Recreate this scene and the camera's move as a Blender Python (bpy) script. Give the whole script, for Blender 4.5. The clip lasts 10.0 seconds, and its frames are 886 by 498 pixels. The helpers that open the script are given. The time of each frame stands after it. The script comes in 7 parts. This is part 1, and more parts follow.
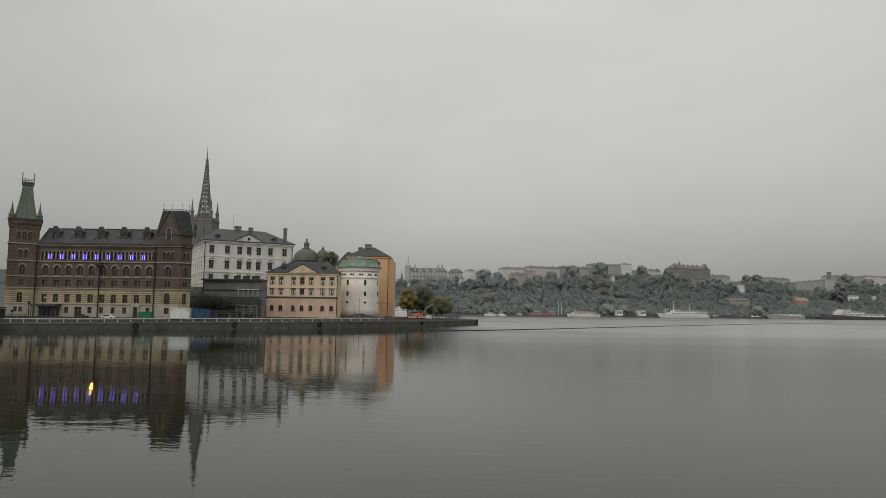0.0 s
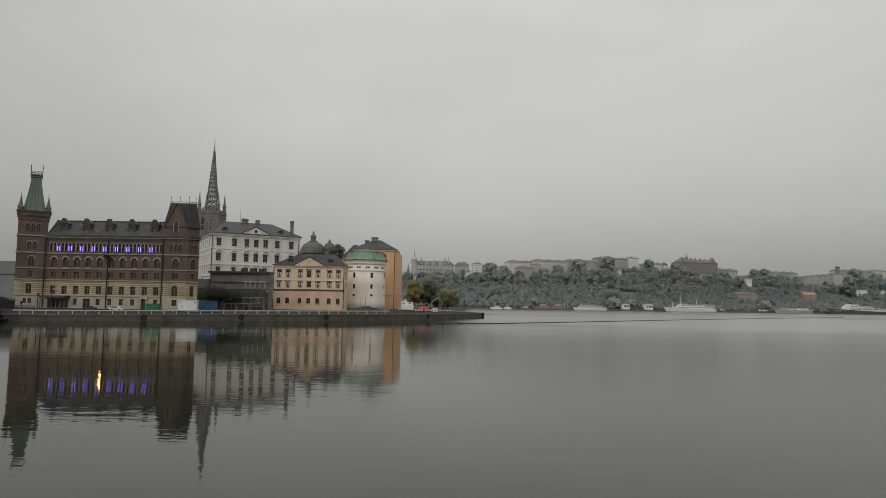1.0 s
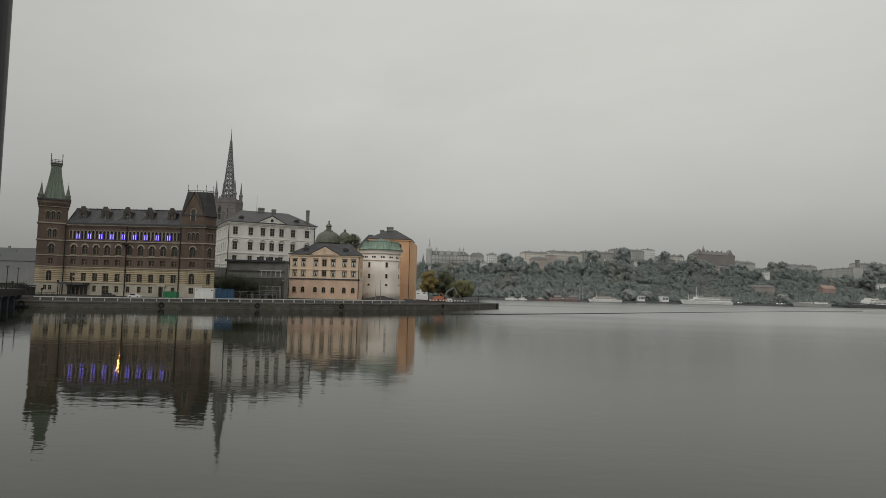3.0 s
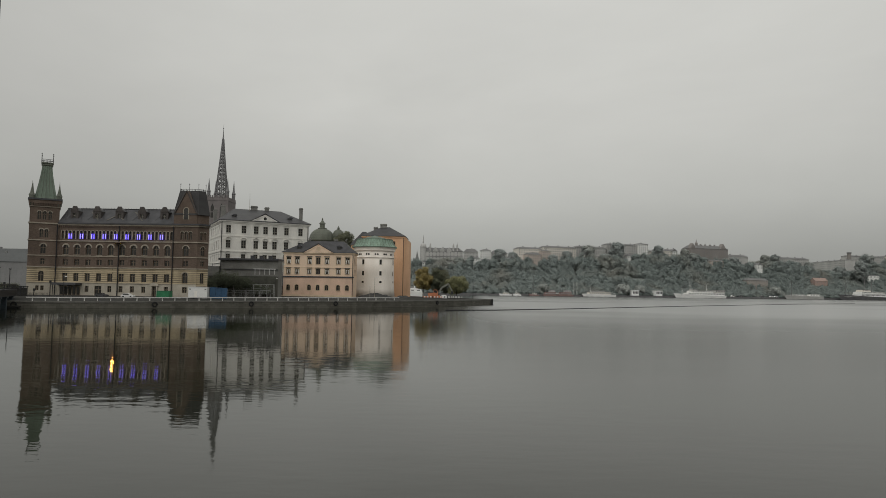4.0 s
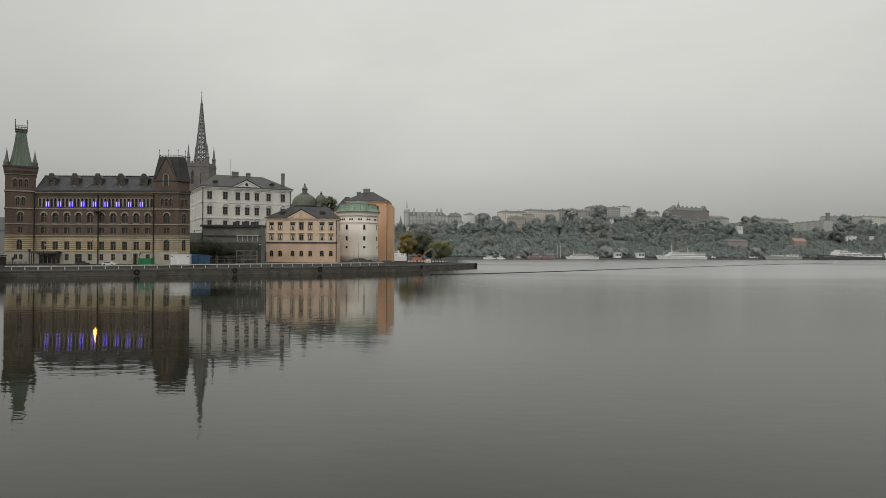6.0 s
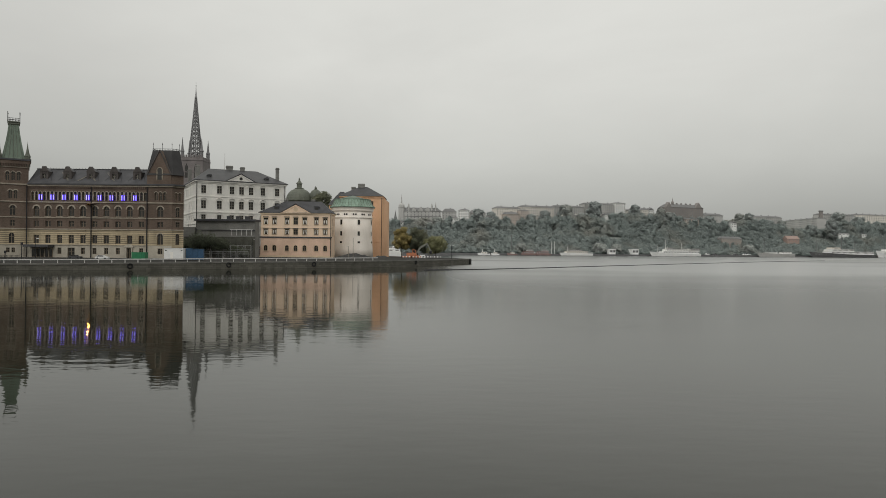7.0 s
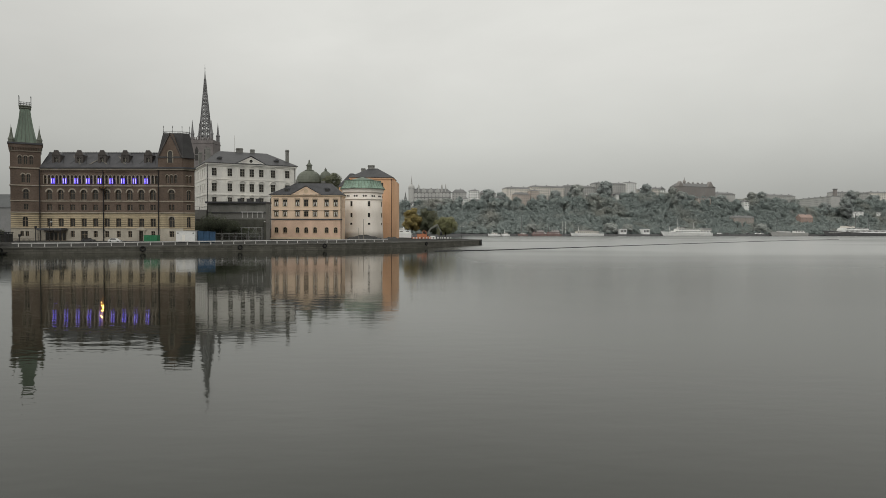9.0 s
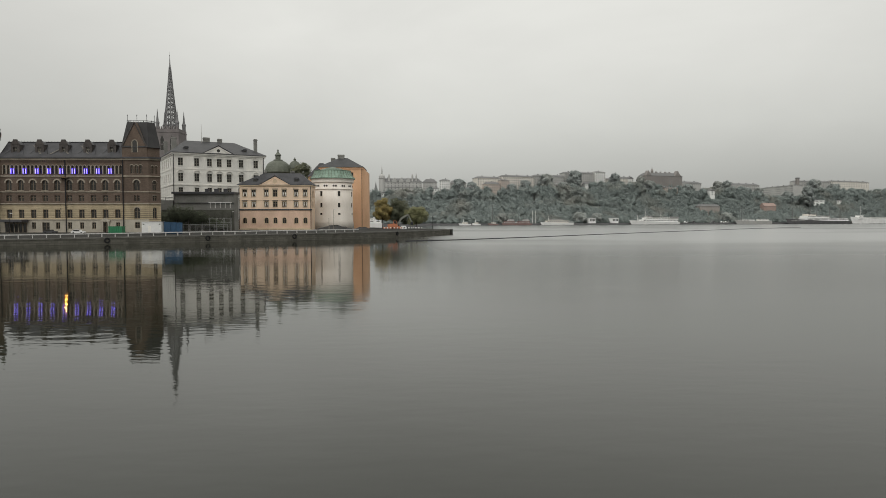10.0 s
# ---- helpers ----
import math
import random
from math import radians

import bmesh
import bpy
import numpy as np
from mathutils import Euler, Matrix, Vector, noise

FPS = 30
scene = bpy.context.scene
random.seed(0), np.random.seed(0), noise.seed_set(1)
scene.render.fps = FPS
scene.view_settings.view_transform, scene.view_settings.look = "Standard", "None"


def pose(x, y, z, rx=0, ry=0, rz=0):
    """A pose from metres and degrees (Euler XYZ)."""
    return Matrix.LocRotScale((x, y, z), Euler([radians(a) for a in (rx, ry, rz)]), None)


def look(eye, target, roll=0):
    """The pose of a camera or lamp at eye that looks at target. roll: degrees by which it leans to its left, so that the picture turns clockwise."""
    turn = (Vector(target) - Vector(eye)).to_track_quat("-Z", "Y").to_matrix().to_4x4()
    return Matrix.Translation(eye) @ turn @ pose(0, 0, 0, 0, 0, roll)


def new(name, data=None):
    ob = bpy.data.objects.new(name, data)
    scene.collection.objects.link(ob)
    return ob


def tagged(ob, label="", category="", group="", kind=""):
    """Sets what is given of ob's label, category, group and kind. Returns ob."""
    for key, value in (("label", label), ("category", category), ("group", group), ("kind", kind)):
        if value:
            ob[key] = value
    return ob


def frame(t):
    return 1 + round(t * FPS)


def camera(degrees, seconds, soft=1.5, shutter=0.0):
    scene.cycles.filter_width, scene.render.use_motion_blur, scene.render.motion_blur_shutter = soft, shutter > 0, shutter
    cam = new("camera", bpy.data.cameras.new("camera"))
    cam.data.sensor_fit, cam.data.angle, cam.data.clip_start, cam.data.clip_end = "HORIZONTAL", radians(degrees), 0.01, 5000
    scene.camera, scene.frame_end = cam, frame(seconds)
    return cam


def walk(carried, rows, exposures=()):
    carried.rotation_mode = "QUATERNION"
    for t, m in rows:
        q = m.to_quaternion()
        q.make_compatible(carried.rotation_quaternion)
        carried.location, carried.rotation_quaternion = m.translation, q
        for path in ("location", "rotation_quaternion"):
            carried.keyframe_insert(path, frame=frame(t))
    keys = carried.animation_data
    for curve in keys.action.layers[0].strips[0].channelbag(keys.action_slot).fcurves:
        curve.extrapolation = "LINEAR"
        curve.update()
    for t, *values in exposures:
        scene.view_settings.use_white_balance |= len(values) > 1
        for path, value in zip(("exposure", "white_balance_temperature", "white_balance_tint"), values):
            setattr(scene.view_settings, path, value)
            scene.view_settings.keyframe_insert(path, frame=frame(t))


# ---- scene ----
# ---------- camera ----------
EYE_Z = 5.2
cam = camera(66.18, 10.0, soft=0.7)
walk(cam, [
    (0, pose(0, 0, EYE_Z, 95.203, -0.742, -0.034)),
    (0.5, pose(0, 0, EYE_Z, 94.964, -0.878, 0.422)),
    (1, pose(0, 0, EYE_Z, 94.616, -0.955, 0.496)),
    (1.5, pose(0, 0, EYE_Z, 94.302, -1.100, 0.853)),
    (2, pose(0, 0, EYE_Z, 94.032, -1.147, 1.450)),
    (2.5, pose(0, 0, EYE_Z, 93.905, -1.362, 1.655)),
    (2.7, pose(0, 0, EYE_Z, 93.824, -1.479, 1.717)),
    (3.8, pose(0, 0, EYE_Z, 93.712, -1.074, 1.440)),
    (4, pose(0, 0, EYE_Z, 93.482, -0.863, 1.242)),
    (4.5, pose(0, 0, EYE_Z, 92.504, -0.644, 0.810)),
    (5, pose(0, 0, EYE_Z, 91.704, -0.519, 0.432)),
    (5.5, pose(0, 0, EYE_Z, 91.022, -0.507, 0.141)),
    (6, pose(0, 0, EYE_Z, 90.489, -0.224, -0.096)),
    (6.2, pose(0, 0, EYE_Z, 90.361, -0.162, -0.243)),
    (7.3, pose(0, 0, EYE_Z, 90.103, -0.628, -0.569)),
    (7.5, pose(0, 0, EYE_Z, 90.132, -0.622, -0.370)),
    (8, pose(0, 0, EYE_Z, 89.818, -0.327, 0.203)),
    (8.5, pose(0, 0, EYE_Z, 89.104, -0.371, 0.422)),
    (9, pose(0, 0, EYE_Z, 88.512, -0.172, 0.305)),
    (9.5, pose(0, 0, EYE_Z, 88.082, -0.063, -0.650)),
    (10, pose(0, 0, EYE_Z, 87.649, 0.090, -2.150)),
], exposures=[(0, -0.06), (2.5, -0.07), (4, -0.07), (4.5, 0.02), (5.5, 0.11), (8, 0.23), (9.5, 0.29), (10, 0.33)])

# ---------- world and light ----------
SUN_EL, SUN_ROT = radians(38), radians(200)
world = bpy.data.worlds.new("world")
scene.world = world
world.use_nodes = True
wn, wl = world.node_tree.nodes, world.node_tree.links
wn.clear()


def wnode(kind, **vals):
    n = wn.new(kind)
    for k, v in vals.items():
        n.inputs[k].default_value = v
    return n


w_out = wn.new("ShaderNodeOutputWorld")
w_bg = wnode("ShaderNodeBackground", Strength=1.0)
w_sky = wn.new("ShaderNodeTexSky")
w_sky.sky_type = "NISHITA"
w_sky.sun_disc = False
w_sky.sun_elevation, w_sky.sun_rotation = SUN_EL, SUN_ROT
w_sky.air_density, w_sky.dust_density = 1.0, 6.0
w_grey = wn.new("ShaderNodeRGBToBW")
w_scale = wn.new("ShaderNodeMath")
w_scale.operation = "MULTIPLY"
w_scale.inputs[1].default_value = 0.10
w_tc = wn.new("ShaderNodeTexCoord")
w_sep = wn.new("ShaderNodeSeparateXYZ")
# cloud layer: bright overhead, greyer in the mist near the horizon
w_ramp = wn.new("ShaderNodeValToRGB")
els = w_ramp.color_ramp.elements
els[0].position, els[0].color = 0.0, (0.33, 0.335, 0.313, 1)
els[1].position, els[1].color = 1.0, (0.74, 0.74, 0.705, 1)
for p, c in ((0.06, (0.38, 0.385, 0.362)), (0.13, (0.50, 0.505, 0.475)), (0.24, (0.60, 0.60, 0.568)), (0.42, (0.66, 0.66, 0.627))):
    e = els.new(p)
    e.color = (*c, 1)
w_map = wn.new("ShaderNodeMapping")
w_map.inputs["Scale"].default_value = (1.3, 1.3, 3.4)
w_map.inputs["Rotation"].default_value = (0.25, 0.18, 0.4)
w_noise = wnode("ShaderNodeTexNoise", Scale=1.6, Detail=5.0, Roughness=0.55, Distortion=0.3)
w_nr = wn.new("ShaderNodeMapRange")
for k, v in (("From Min", 0.3), ("From Max", 0.7), ("To Min", 0.935), ("To Max", 1.06)):
    w_nr.inputs[k].default_value = v
w_mul = wn.new("ShaderNodeMix")
w_mul.data_type, w_mul.blend_type = "RGBA", "MULTIPLY"
w_mul.inputs[0].default_value = 1.0
w_mix = wn.new("ShaderNodeMix")
w_mix.data_type = "RGBA"
w_mix.inputs[0].default_value = 0.12
wl.new(w_tc.outputs["Generated"], w_sep.inputs[0])
wl.new(w_sep.outputs["Z"], w_ramp.inputs[0])
wl.new(w_tc.outputs["Generated"], w_map.inputs[0])
wl.new(w_map.outputs[0], w_noise.inputs["Vector"])
wl.new(w_noise.outputs[0], w_nr.inputs[0])
wl.new(w_ramp.outputs[0], w_mul.inputs[6])
# the cloud is thinnest, and brightest, towards one side
w_dot = wn.new("ShaderNodeVectorMath")
w_dot.operation = "DOT_PRODUCT"
w_dot.inputs[1].default_value = Vector((0.15, 0.86, 0.48)).normalized()
w_dr = wn.new("ShaderNodeMapRange")
w_dr.interpolation_type = "SMOOTHSTEP"
for k, v in (("From Min", 0.70), ("From Max", 1.0), ("To Min", 0.88), ("To Max", 1.08)):
    w_dr.inputs[k].default_value = v
w_m2 = wn.new("ShaderNodeMath")
w_m2.operation = "MULTIPLY"
wl.new(w_tc.outputs["Generated"], w_dot.inputs[0])
wl.new(w_dot.outputs["Value"], w_dr.inputs[0])
wl.new(w_nr.outputs[0], w_m2.inputs[0])
wl.new(w_dr.outputs[0], w_m2.inputs[1])
wl.new(w_m2.outputs[0], w_mul.inputs[7])
wl.new(w_sky.outputs[0], w_grey.inputs[0])
wl.new(w_grey.outputs[0], w_scale.inputs[0])
wl.new(w_mul.outputs[2], w_mix.inputs[6])
wl.new(w_scale.outputs[0], w_mix.inputs[7])
wl.new(w_mix.outputs[2], w_bg.inputs[0])
wl.new(w_bg.outputs[0], w_out.inputs[0])

sun_data = bpy.data.lights.new("sun", "SUN")
sun_data.energy, sun_data.angle, sun_data.color = 0.62, radians(60), (1.0, 0.97, 0.92)
sun = new("sun", sun_data)
sun.matrix_world = look((0, 0, 300), (0 + 40, 100, 300 - 130))

# ---------- materials ----------
def material(name, colour, rough=0.8, vary=0.12, scale=0.6, fine=6.0, bump=0.15, metal=0.0, spec=0.4, tint=None, stretch=(1, 1, 1), island=0.0):
    """Two scales of tone variation, stains that run with stretch, and a fine relief."""
    m = bpy.data.materials.new(name)
    m.use_nodes = True
    nt = m.node_tree
    b = nt.nodes["Principled BSDF"]
    b.inputs["Roughness"].default_value, b.inputs["Metallic"].default_value = rough, metal
    b.inputs["Specular IOR Level"].default_value = spec
    tc = nt.nodes.new("ShaderNodeNewGeometry")
    mp = nt.nodes.new("ShaderNodeMapping")
    mp.inputs["Scale"].default_value = stretch
    nt.links.new(tc.outputs["Position"], mp.inputs[0])
    big, small = nt.nodes.new("ShaderNodeTexNoise"), nt.nodes.new("ShaderNodeTexNoise")
    for n, s, d in ((big, scale, 4), (small, fine, 3)):
        n.inputs["Scale"].default_value, n.inputs["Detail"].default_value = s, d
        nt.links.new(mp.outputs[0], n.inputs["Vector"])
    ramp = nt.nodes.new("ShaderNodeValToRGB")
    lo = [c * (1 - 1.6 * vary) for c in colour] if tint is None else list(tint)
    hi = [min(1, c * (1 + vary)) for c in colour]
    ramp.color_ramp.elements[0].position, ramp.color_ramp.elements[0].color = 0.3, (*lo, 1)
    ramp.color_ramp.elements[1].position, ramp.color_ramp.elements[1].color = 0.68, (*hi, 1)
    mixv = nt.nodes.new("ShaderNodeMix")
    mixv.inputs[0].default_value = 0.35
    nt.links.new(big.outputs[0], mixv.inputs[2])
    nt.links.new(small.outputs[0], mixv.inputs[3])
    nt.links.new(mixv.outputs[0], ramp.inputs[0])
    colour_out = ramp.outputs[0]
    if island:
        rng = nt.nodes.new("ShaderNodeMapRange")
        rng.inputs["To Min"].default_value, rng.inputs["To Max"].default_value = 1 - island, 1 + island
        nt.links.new(tc.outputs["Random Per Island"], rng.inputs[0])
        mul = nt.nodes.new("ShaderNodeMix")
        mul.data_type, mul.blend_type = "RGBA", "MULTIPLY"
        mul.inputs[0].default_value = 1
        nt.links.new(colour_out, mul.inputs[6])
        nt.links.new(rng.outputs[0], mul.inputs[7])
        colour_out = mul.outputs[2]
    nt.links.new(colour_out, b.inputs["Base Color"])
    if bump:
        bp = nt.nodes.new("ShaderNodeBump")
        bp.inputs["Strength"].default_value, bp.inputs["Distance"].default_value = bump, 0.05
        nt.links.new(small.outputs[0], bp.inputs["Height"])
        nt.links.new(bp.outputs[0], b.inputs["Normal"])
    return m


def coursed(name, colour, joint, width, height, rough=0.85, gap=0.05, depth=0.6):
    """Masonry in courses: bricks or ashlar with sunk joints, each block a little different, and broad stains."""
    m = bpy.data.materials.new(name)
    m.use_nodes = True
    nt = m.node_tree
    b = nt.nodes["Principled BSDF"]
    b.inputs["Roughness"].default_value = rough
    b.inputs["Specular IOR Level"].default_value = 0.3
    geo = nt.nodes.new("ShaderNodeNewGeometry")
    sep, com = nt.nodes.new("ShaderNodeSeparateXYZ"), nt.nodes.new("ShaderNodeCombineXYZ")
    nt.links.new(geo.outputs["Position"], sep.inputs[0])
    add = nt.nodes.new("ShaderNodeMath")
    nt.links.new(sep.outputs["X"], add.inputs[0])
    nt.links.new(sep.outputs["Y"], add.inputs[1])
    nt.links.new(add.outputs[0], com.inputs["X"])
    nt.links.new(sep.outputs["Z"], com.inputs["Y"])
    br = nt.nodes.new("ShaderNodeTexBrick")
    br.inputs["Scale"].default_value = 1.0
    br.inputs["Brick Width"].default_value, br.inputs["Row Height"].default_value = width, height
    br.inputs["Mortar Size"].default_value, br.inputs["Mortar Smooth"].default_value = gap * height, 0.2
    br.inputs["Color1"].default_value = (*[c * 0.82 for c in colour], 1)
    br.inputs["Color2"].default_value = (*[min(1, c * 1.15) for c in colour], 1)
    br.inputs["Mortar"].default_value = (*joint, 1)
    nt.links.new(com.outputs[0], br.inputs["Vector"])
    st = nt.nodes.new("ShaderNodeTexNoise")
    st.inputs["Scale"].default_value, st.inputs["Detail"].default_value = 0.35, 5
    mp = nt.nodes.new("ShaderNodeMapping")
    mp.inputs["Scale"].default_value = (1, 1, 0.35)
    nt.links.new(geo.outputs["Position"], mp.inputs[0])
    nt.links.new(mp.outputs[0], st.inputs["Vector"])
    rng = nt.nodes.new("ShaderNodeMapRange")
    for k, v in (("From Min", 0.3), ("From Max", 0.7), ("To Min", 0.72), ("To Max", 1.15)):
        rng.inputs[k].default_value = v
    nt.links.new(st.outputs[0], rng.inputs[0])
    mul = nt.nodes.new("ShaderNodeMix")
    mul.data_type, mul.blend_type = "RGBA", "MULTIPLY"
    mul.inputs[0].default_value = 1
    nt.links.new(br.outputs["Color"], mul.inputs[6])
    nt.links.new(rng.outputs[0], mul.inputs[7])
    nt.links.new(mul.outputs[2], b.inputs["Base Color"])
    bp = nt.nodes.new("ShaderNodeBump")
    bp.invert = True
    bp.inputs["Strength"].default_value, bp.inputs["Distance"].default_value = depth, 0.04
    nt.links.new(br.outputs["Fac"], bp.inputs["Height"])
    nt.links.new(bp.outputs[0], b.inputs["Normal"])
    return m


def woodland(name, colour, other, island=0.05):
    """Foliage: slow drifts of tone and hue over many crowns, a little finer mottling. Far colours come with mist mixed
    in.
    """
    m = material(name, colour, 0.95, 0.10, 0.05, 0.3, 0, spec=0.0, island=island)
    nt = m.node_tree
    b = nt.nodes["Principled BSDF"]
    old = b.inputs["Base Color"].links[0].from_socket
    geo, n, r, mx = nt.nodes.new("ShaderNodeNewGeometry"), nt.nodes.new("ShaderNodeTexNoise"), nt.nodes.new("ShaderNodeMapRange"), nt.nodes.new("ShaderNodeMix")
    n.inputs["Scale"].default_value, n.inputs["Detail"].default_value = 0.022, 3
    nt.links.new(geo.outputs["Position"], n.inputs["Vector"])
    r.inputs["From Min"].default_value, r.inputs["From Max"].default_value = 0.5, 0.68
    nt.links.new(n.outputs[0], r.inputs[0])
    mx.data_type = "RGBA"
    nt.links.new(r.outputs[0], mx.inputs[0])
    nt.links.new(old, mx.inputs[6])
    mx.inputs[7].default_value = (*other, 1)
    # thin leaves at every angle: lit alike from above, on whichever side the light falls
    df, tl, add, out = nt.nodes.new("ShaderNodeBsdfDiffuse"), nt.nodes.new("ShaderNodeBsdfTranslucent"), nt.nodes.new("ShaderNodeAddShader"), nt.nodes["Material Output"]
    for sh, sgn in ((df, 1), (tl, -1)):
        v = nt.nodes.new("ShaderNodeCombineXYZ")
        for k, q in zip("XYZ", (0.0, -0.45, 0.89)):
            v.inputs[k].default_value = q * sgn
        nt.links.new(mx.outputs[2], sh.inputs["Color"])
        nt.links.new(v.outputs[0], sh.inputs["Normal"])
        nt.links.new(sh.outputs[0], add.inputs[0 if sgn > 0 else 1])
    nt.links.new(add.outputs[0], out.inputs[0])
    nt.nodes.remove(b)
    return m


def glowing(name, colour, strength):
    m = bpy.data.materials.new(name)
    m.use_nodes = True
    b = m.node_tree.nodes["Principled BSDF"]
    b.inputs["Base Color"].default_value = (*colour, 1)
    b.inputs["Emission Color"].default_value, b.inputs["Emission Strength"].default_value = (*colour, 1), strength
    return m


def water_material():
    m = bpy.data.materials.new("calm_water")
    m.use_nodes = True
    nt = m.node_tree
    b = nt.nodes["Principled BSDF"]
    b.inputs["Base Color"].default_value = (0.011, 0.013, 0.006, 1)
    b.inputs["IOR"].default_value = 1.333
    b.inputs["Specular IOR Level"].default_value = 0.5
    geo = nt.nodes.new("ShaderNodeNewGeometry")

    def layer(scale, detail, stretch, turn):
        mp, n = nt.nodes.new("ShaderNodeMapping"), nt.nodes.new("ShaderNodeTexNoise")
        mp.inputs["Scale"].default_value = stretch
        mp.inputs["Rotation"].default_value = (0, 0, radians(turn))
        n.inputs["Scale"].default_value, n.inputs["Detail"].default_value = scale, detail
        nt.links.new(geo.outputs["Position"], mp.inputs[0])
        nt.links.new(mp.outputs[0], n.inputs["Vector"])
        return n.outputs[0]

    # patches where a breath of wind roughens the surface
    patch = nt.nodes.new("ShaderNodeMapRange")
    for k, v in (("From Min", 0.50), ("From Max", 0.72), ("To Min", 0.0), ("To Max", 1.0)):
        patch.inputs[k].default_value = v
    nt.links.new(layer(0.02, 3, (0.5, 1.2, 1), 12), patch.inputs[0])
    rr = nt.nodes.new("ShaderNodeMapRange")
    rr.inputs["To Min"].default_value, rr.inputs["To Max"].default_value = WATER_ROUGH, WATER_ROUGH + 0.03
    nt.links.new(patch.outputs[0], rr.inputs[0])
    # out on the open lake, past the island's lee, the wind ruffles it more
    sep, lee, k1, k2 = nt.nodes.new("ShaderNodeSeparateXYZ"), nt.nodes.new("ShaderNodeMapRange"), nt.nodes.new("ShaderNodeMath"), nt.nodes.new("ShaderNodeMath")
    nt.links.new(geo.outputs["Position"], sep.inputs[0])
    k1.operation = "MULTIPLY_ADD"
    k1.inputs[1].default_value = -0.03
    nt.links.new(sep.outputs["Y"], k1.inputs[0])
    nt.links.new(sep.outputs["X"], k1.inputs[2])
    lee.interpolation_type = "SMOOTHSTEP"
    for k, v in (("From Min", -14.0), ("From Max", 9.0), ("To Min", 0.0), ("To Max", 0.15)):
        lee.inputs[k].default_value = v
    nt.links.new(k1.outputs[0], lee.inputs[0])
    nt.links.new(rr.outputs[0], k2.inputs[0])
    nt.links.new(lee.outputs[0], k2.inputs[1])
    nt.links.new(k2.outputs[0], b.inputs["Roughness"])
    # far out the ruffled surface throws back more of the low sky
    far, cw = nt.nodes.new("ShaderNodeMapRange"), nt.nodes.new("ShaderNodeMath")
    far.interpolation_type = "SMOOTHSTEP"
    for k, v in (("From Min", 40.0), ("From Max", 200.0), ("To Min", 0.0), ("To Max", 7.4)):
        far.inputs[k].default_value = v
    nt.links.new(sep.outputs["Y"], far.inputs[0])
    cw.operation = "MULTIPLY"
    nt.links.new(far.outputs[0], cw.inputs[0])
    nt.links.new(lee.outputs[0], cw.inputs[1])
    # calm lanes lie between the ruffled stretches
    calm, lane = nt.nodes.new("ShaderNodeMapRange"), nt.nodes.new("ShaderNodeMath")
    for k, v in (("From Min", 0.50), ("From Max", 0.62), ("To Min", 1.0), ("To Max", 0.62)):
        calm.inputs[k].default_value = v
    nt.links.new(layer(0.006, 3, (0.6, 1.3, 1), -6), calm.inputs[0])
    lane.operation = "MULTIPLY"
    nt.links.new(cw.outputs[0], lane.inputs[0])
    nt.links.new(calm.outputs[0], lane.inputs[1])
    nt.links.new(lane.outputs[0], b.inputs["Coat Weight"])
    b.inputs["Coat IOR"].default_value, b.inputs["Coat Roughness"].default_value = 1.9, 0.28
    last = None
    for s, d, st, turn, dist in ((1.05, 3, (0.4, 1, 1), 8, WAVE_A), (2.2, 2, (0.6, 1, 1), -14, WAVE_B), (0.09, 2, (0.6, 1, 1), 20, WAVE_C)):
        bp = nt.nodes.new("ShaderNodeBump")
        bp.inputs["Strength"].default_value, bp.inputs["Distance"].default_value = 1.0, dist
        nt.links.new(layer(s, d, st, turn), bp.inputs["Height"])
        if last:
            nt.links.new(last, bp.inputs["Normal"])
        last = bp.outputs[0]
    nt.links.new(last, b.inputs["Normal"])
    return m


WATER_ROUGH, WAVE_A, WAVE_B, WAVE_C = 0.026, 0.0078, 0.0028, 0.03
WATER = water_material()
BRICK = coursed("dark_red_brick", (0.146, 0.103, 0.079), (0.155, 0.13, 0.105), 0.52, 0.16, gap=0.12, depth=0.3)
BRICK_TRIM = material("pale_stone_trim", (0.36, 0.315, 0.25), 0.85, 0.2, 0.8, 5)
DORMER = material("sooty_dormer_brick", (0.085, 0.075, 0.07), 0.85, 0.2, 0.8, 5, 0.2)
SANDSTONE = coursed("rusticated_sandstone", (0.48, 0.395, 0.262), (0.17, 0.14, 0.105), 60.0, 0.52, gap=0.13, depth=1.0)
PLINTH = material("pale_granite_plinth", (0.44, 0.40, 0.33), 0.85, 0.18, 0.5, 5)
SLATE = material("dark_slate_roof", (0.070, 0.070, 0.075), 0.6, 0.25, 0.5, 5, 0.3)
# a much darker slate tone, used for the steep pavilion roof only
SLATE_BLACK = material("black_steep_slate", (0.038, 0.037, 0.037), 0.7, 0.25, 0.5, 5, 0.3)
SLATE_GREY = material("grey_sheet_roof", (0.058, 0.058, 0.060), 0.55, 0.2, 0.5, 4, 0.2)
COPPER = material("green_copper", (0.150, 0.195, 0.150), 0.6, 0.2, 0.45, 3, 0.2, tint=(0.085, 0.110, 0.085), stretch=(1, 1, 0.3))
COPPER_BRIGHT = material("bright_verdigris", (0.26, 0.37, 0.29), 0.65, 0.2, 0.6, 3, 0.2, tint=(0.13, 0.18, 0.14), stretch=(1, 1, 0.4))
COPPER_DARK = material("dark_copper", (0.135, 0.145, 0.115), 0.6, 0.2, 0.5, 3, 0.2)
WHITE = material("white_render", (0.82, 0.795, 0.735), 0.9, 0.06, 0.35, 4, 0.1, tint=(0.64, 0.63, 0.59), stretch=(1, 1, 0.4))
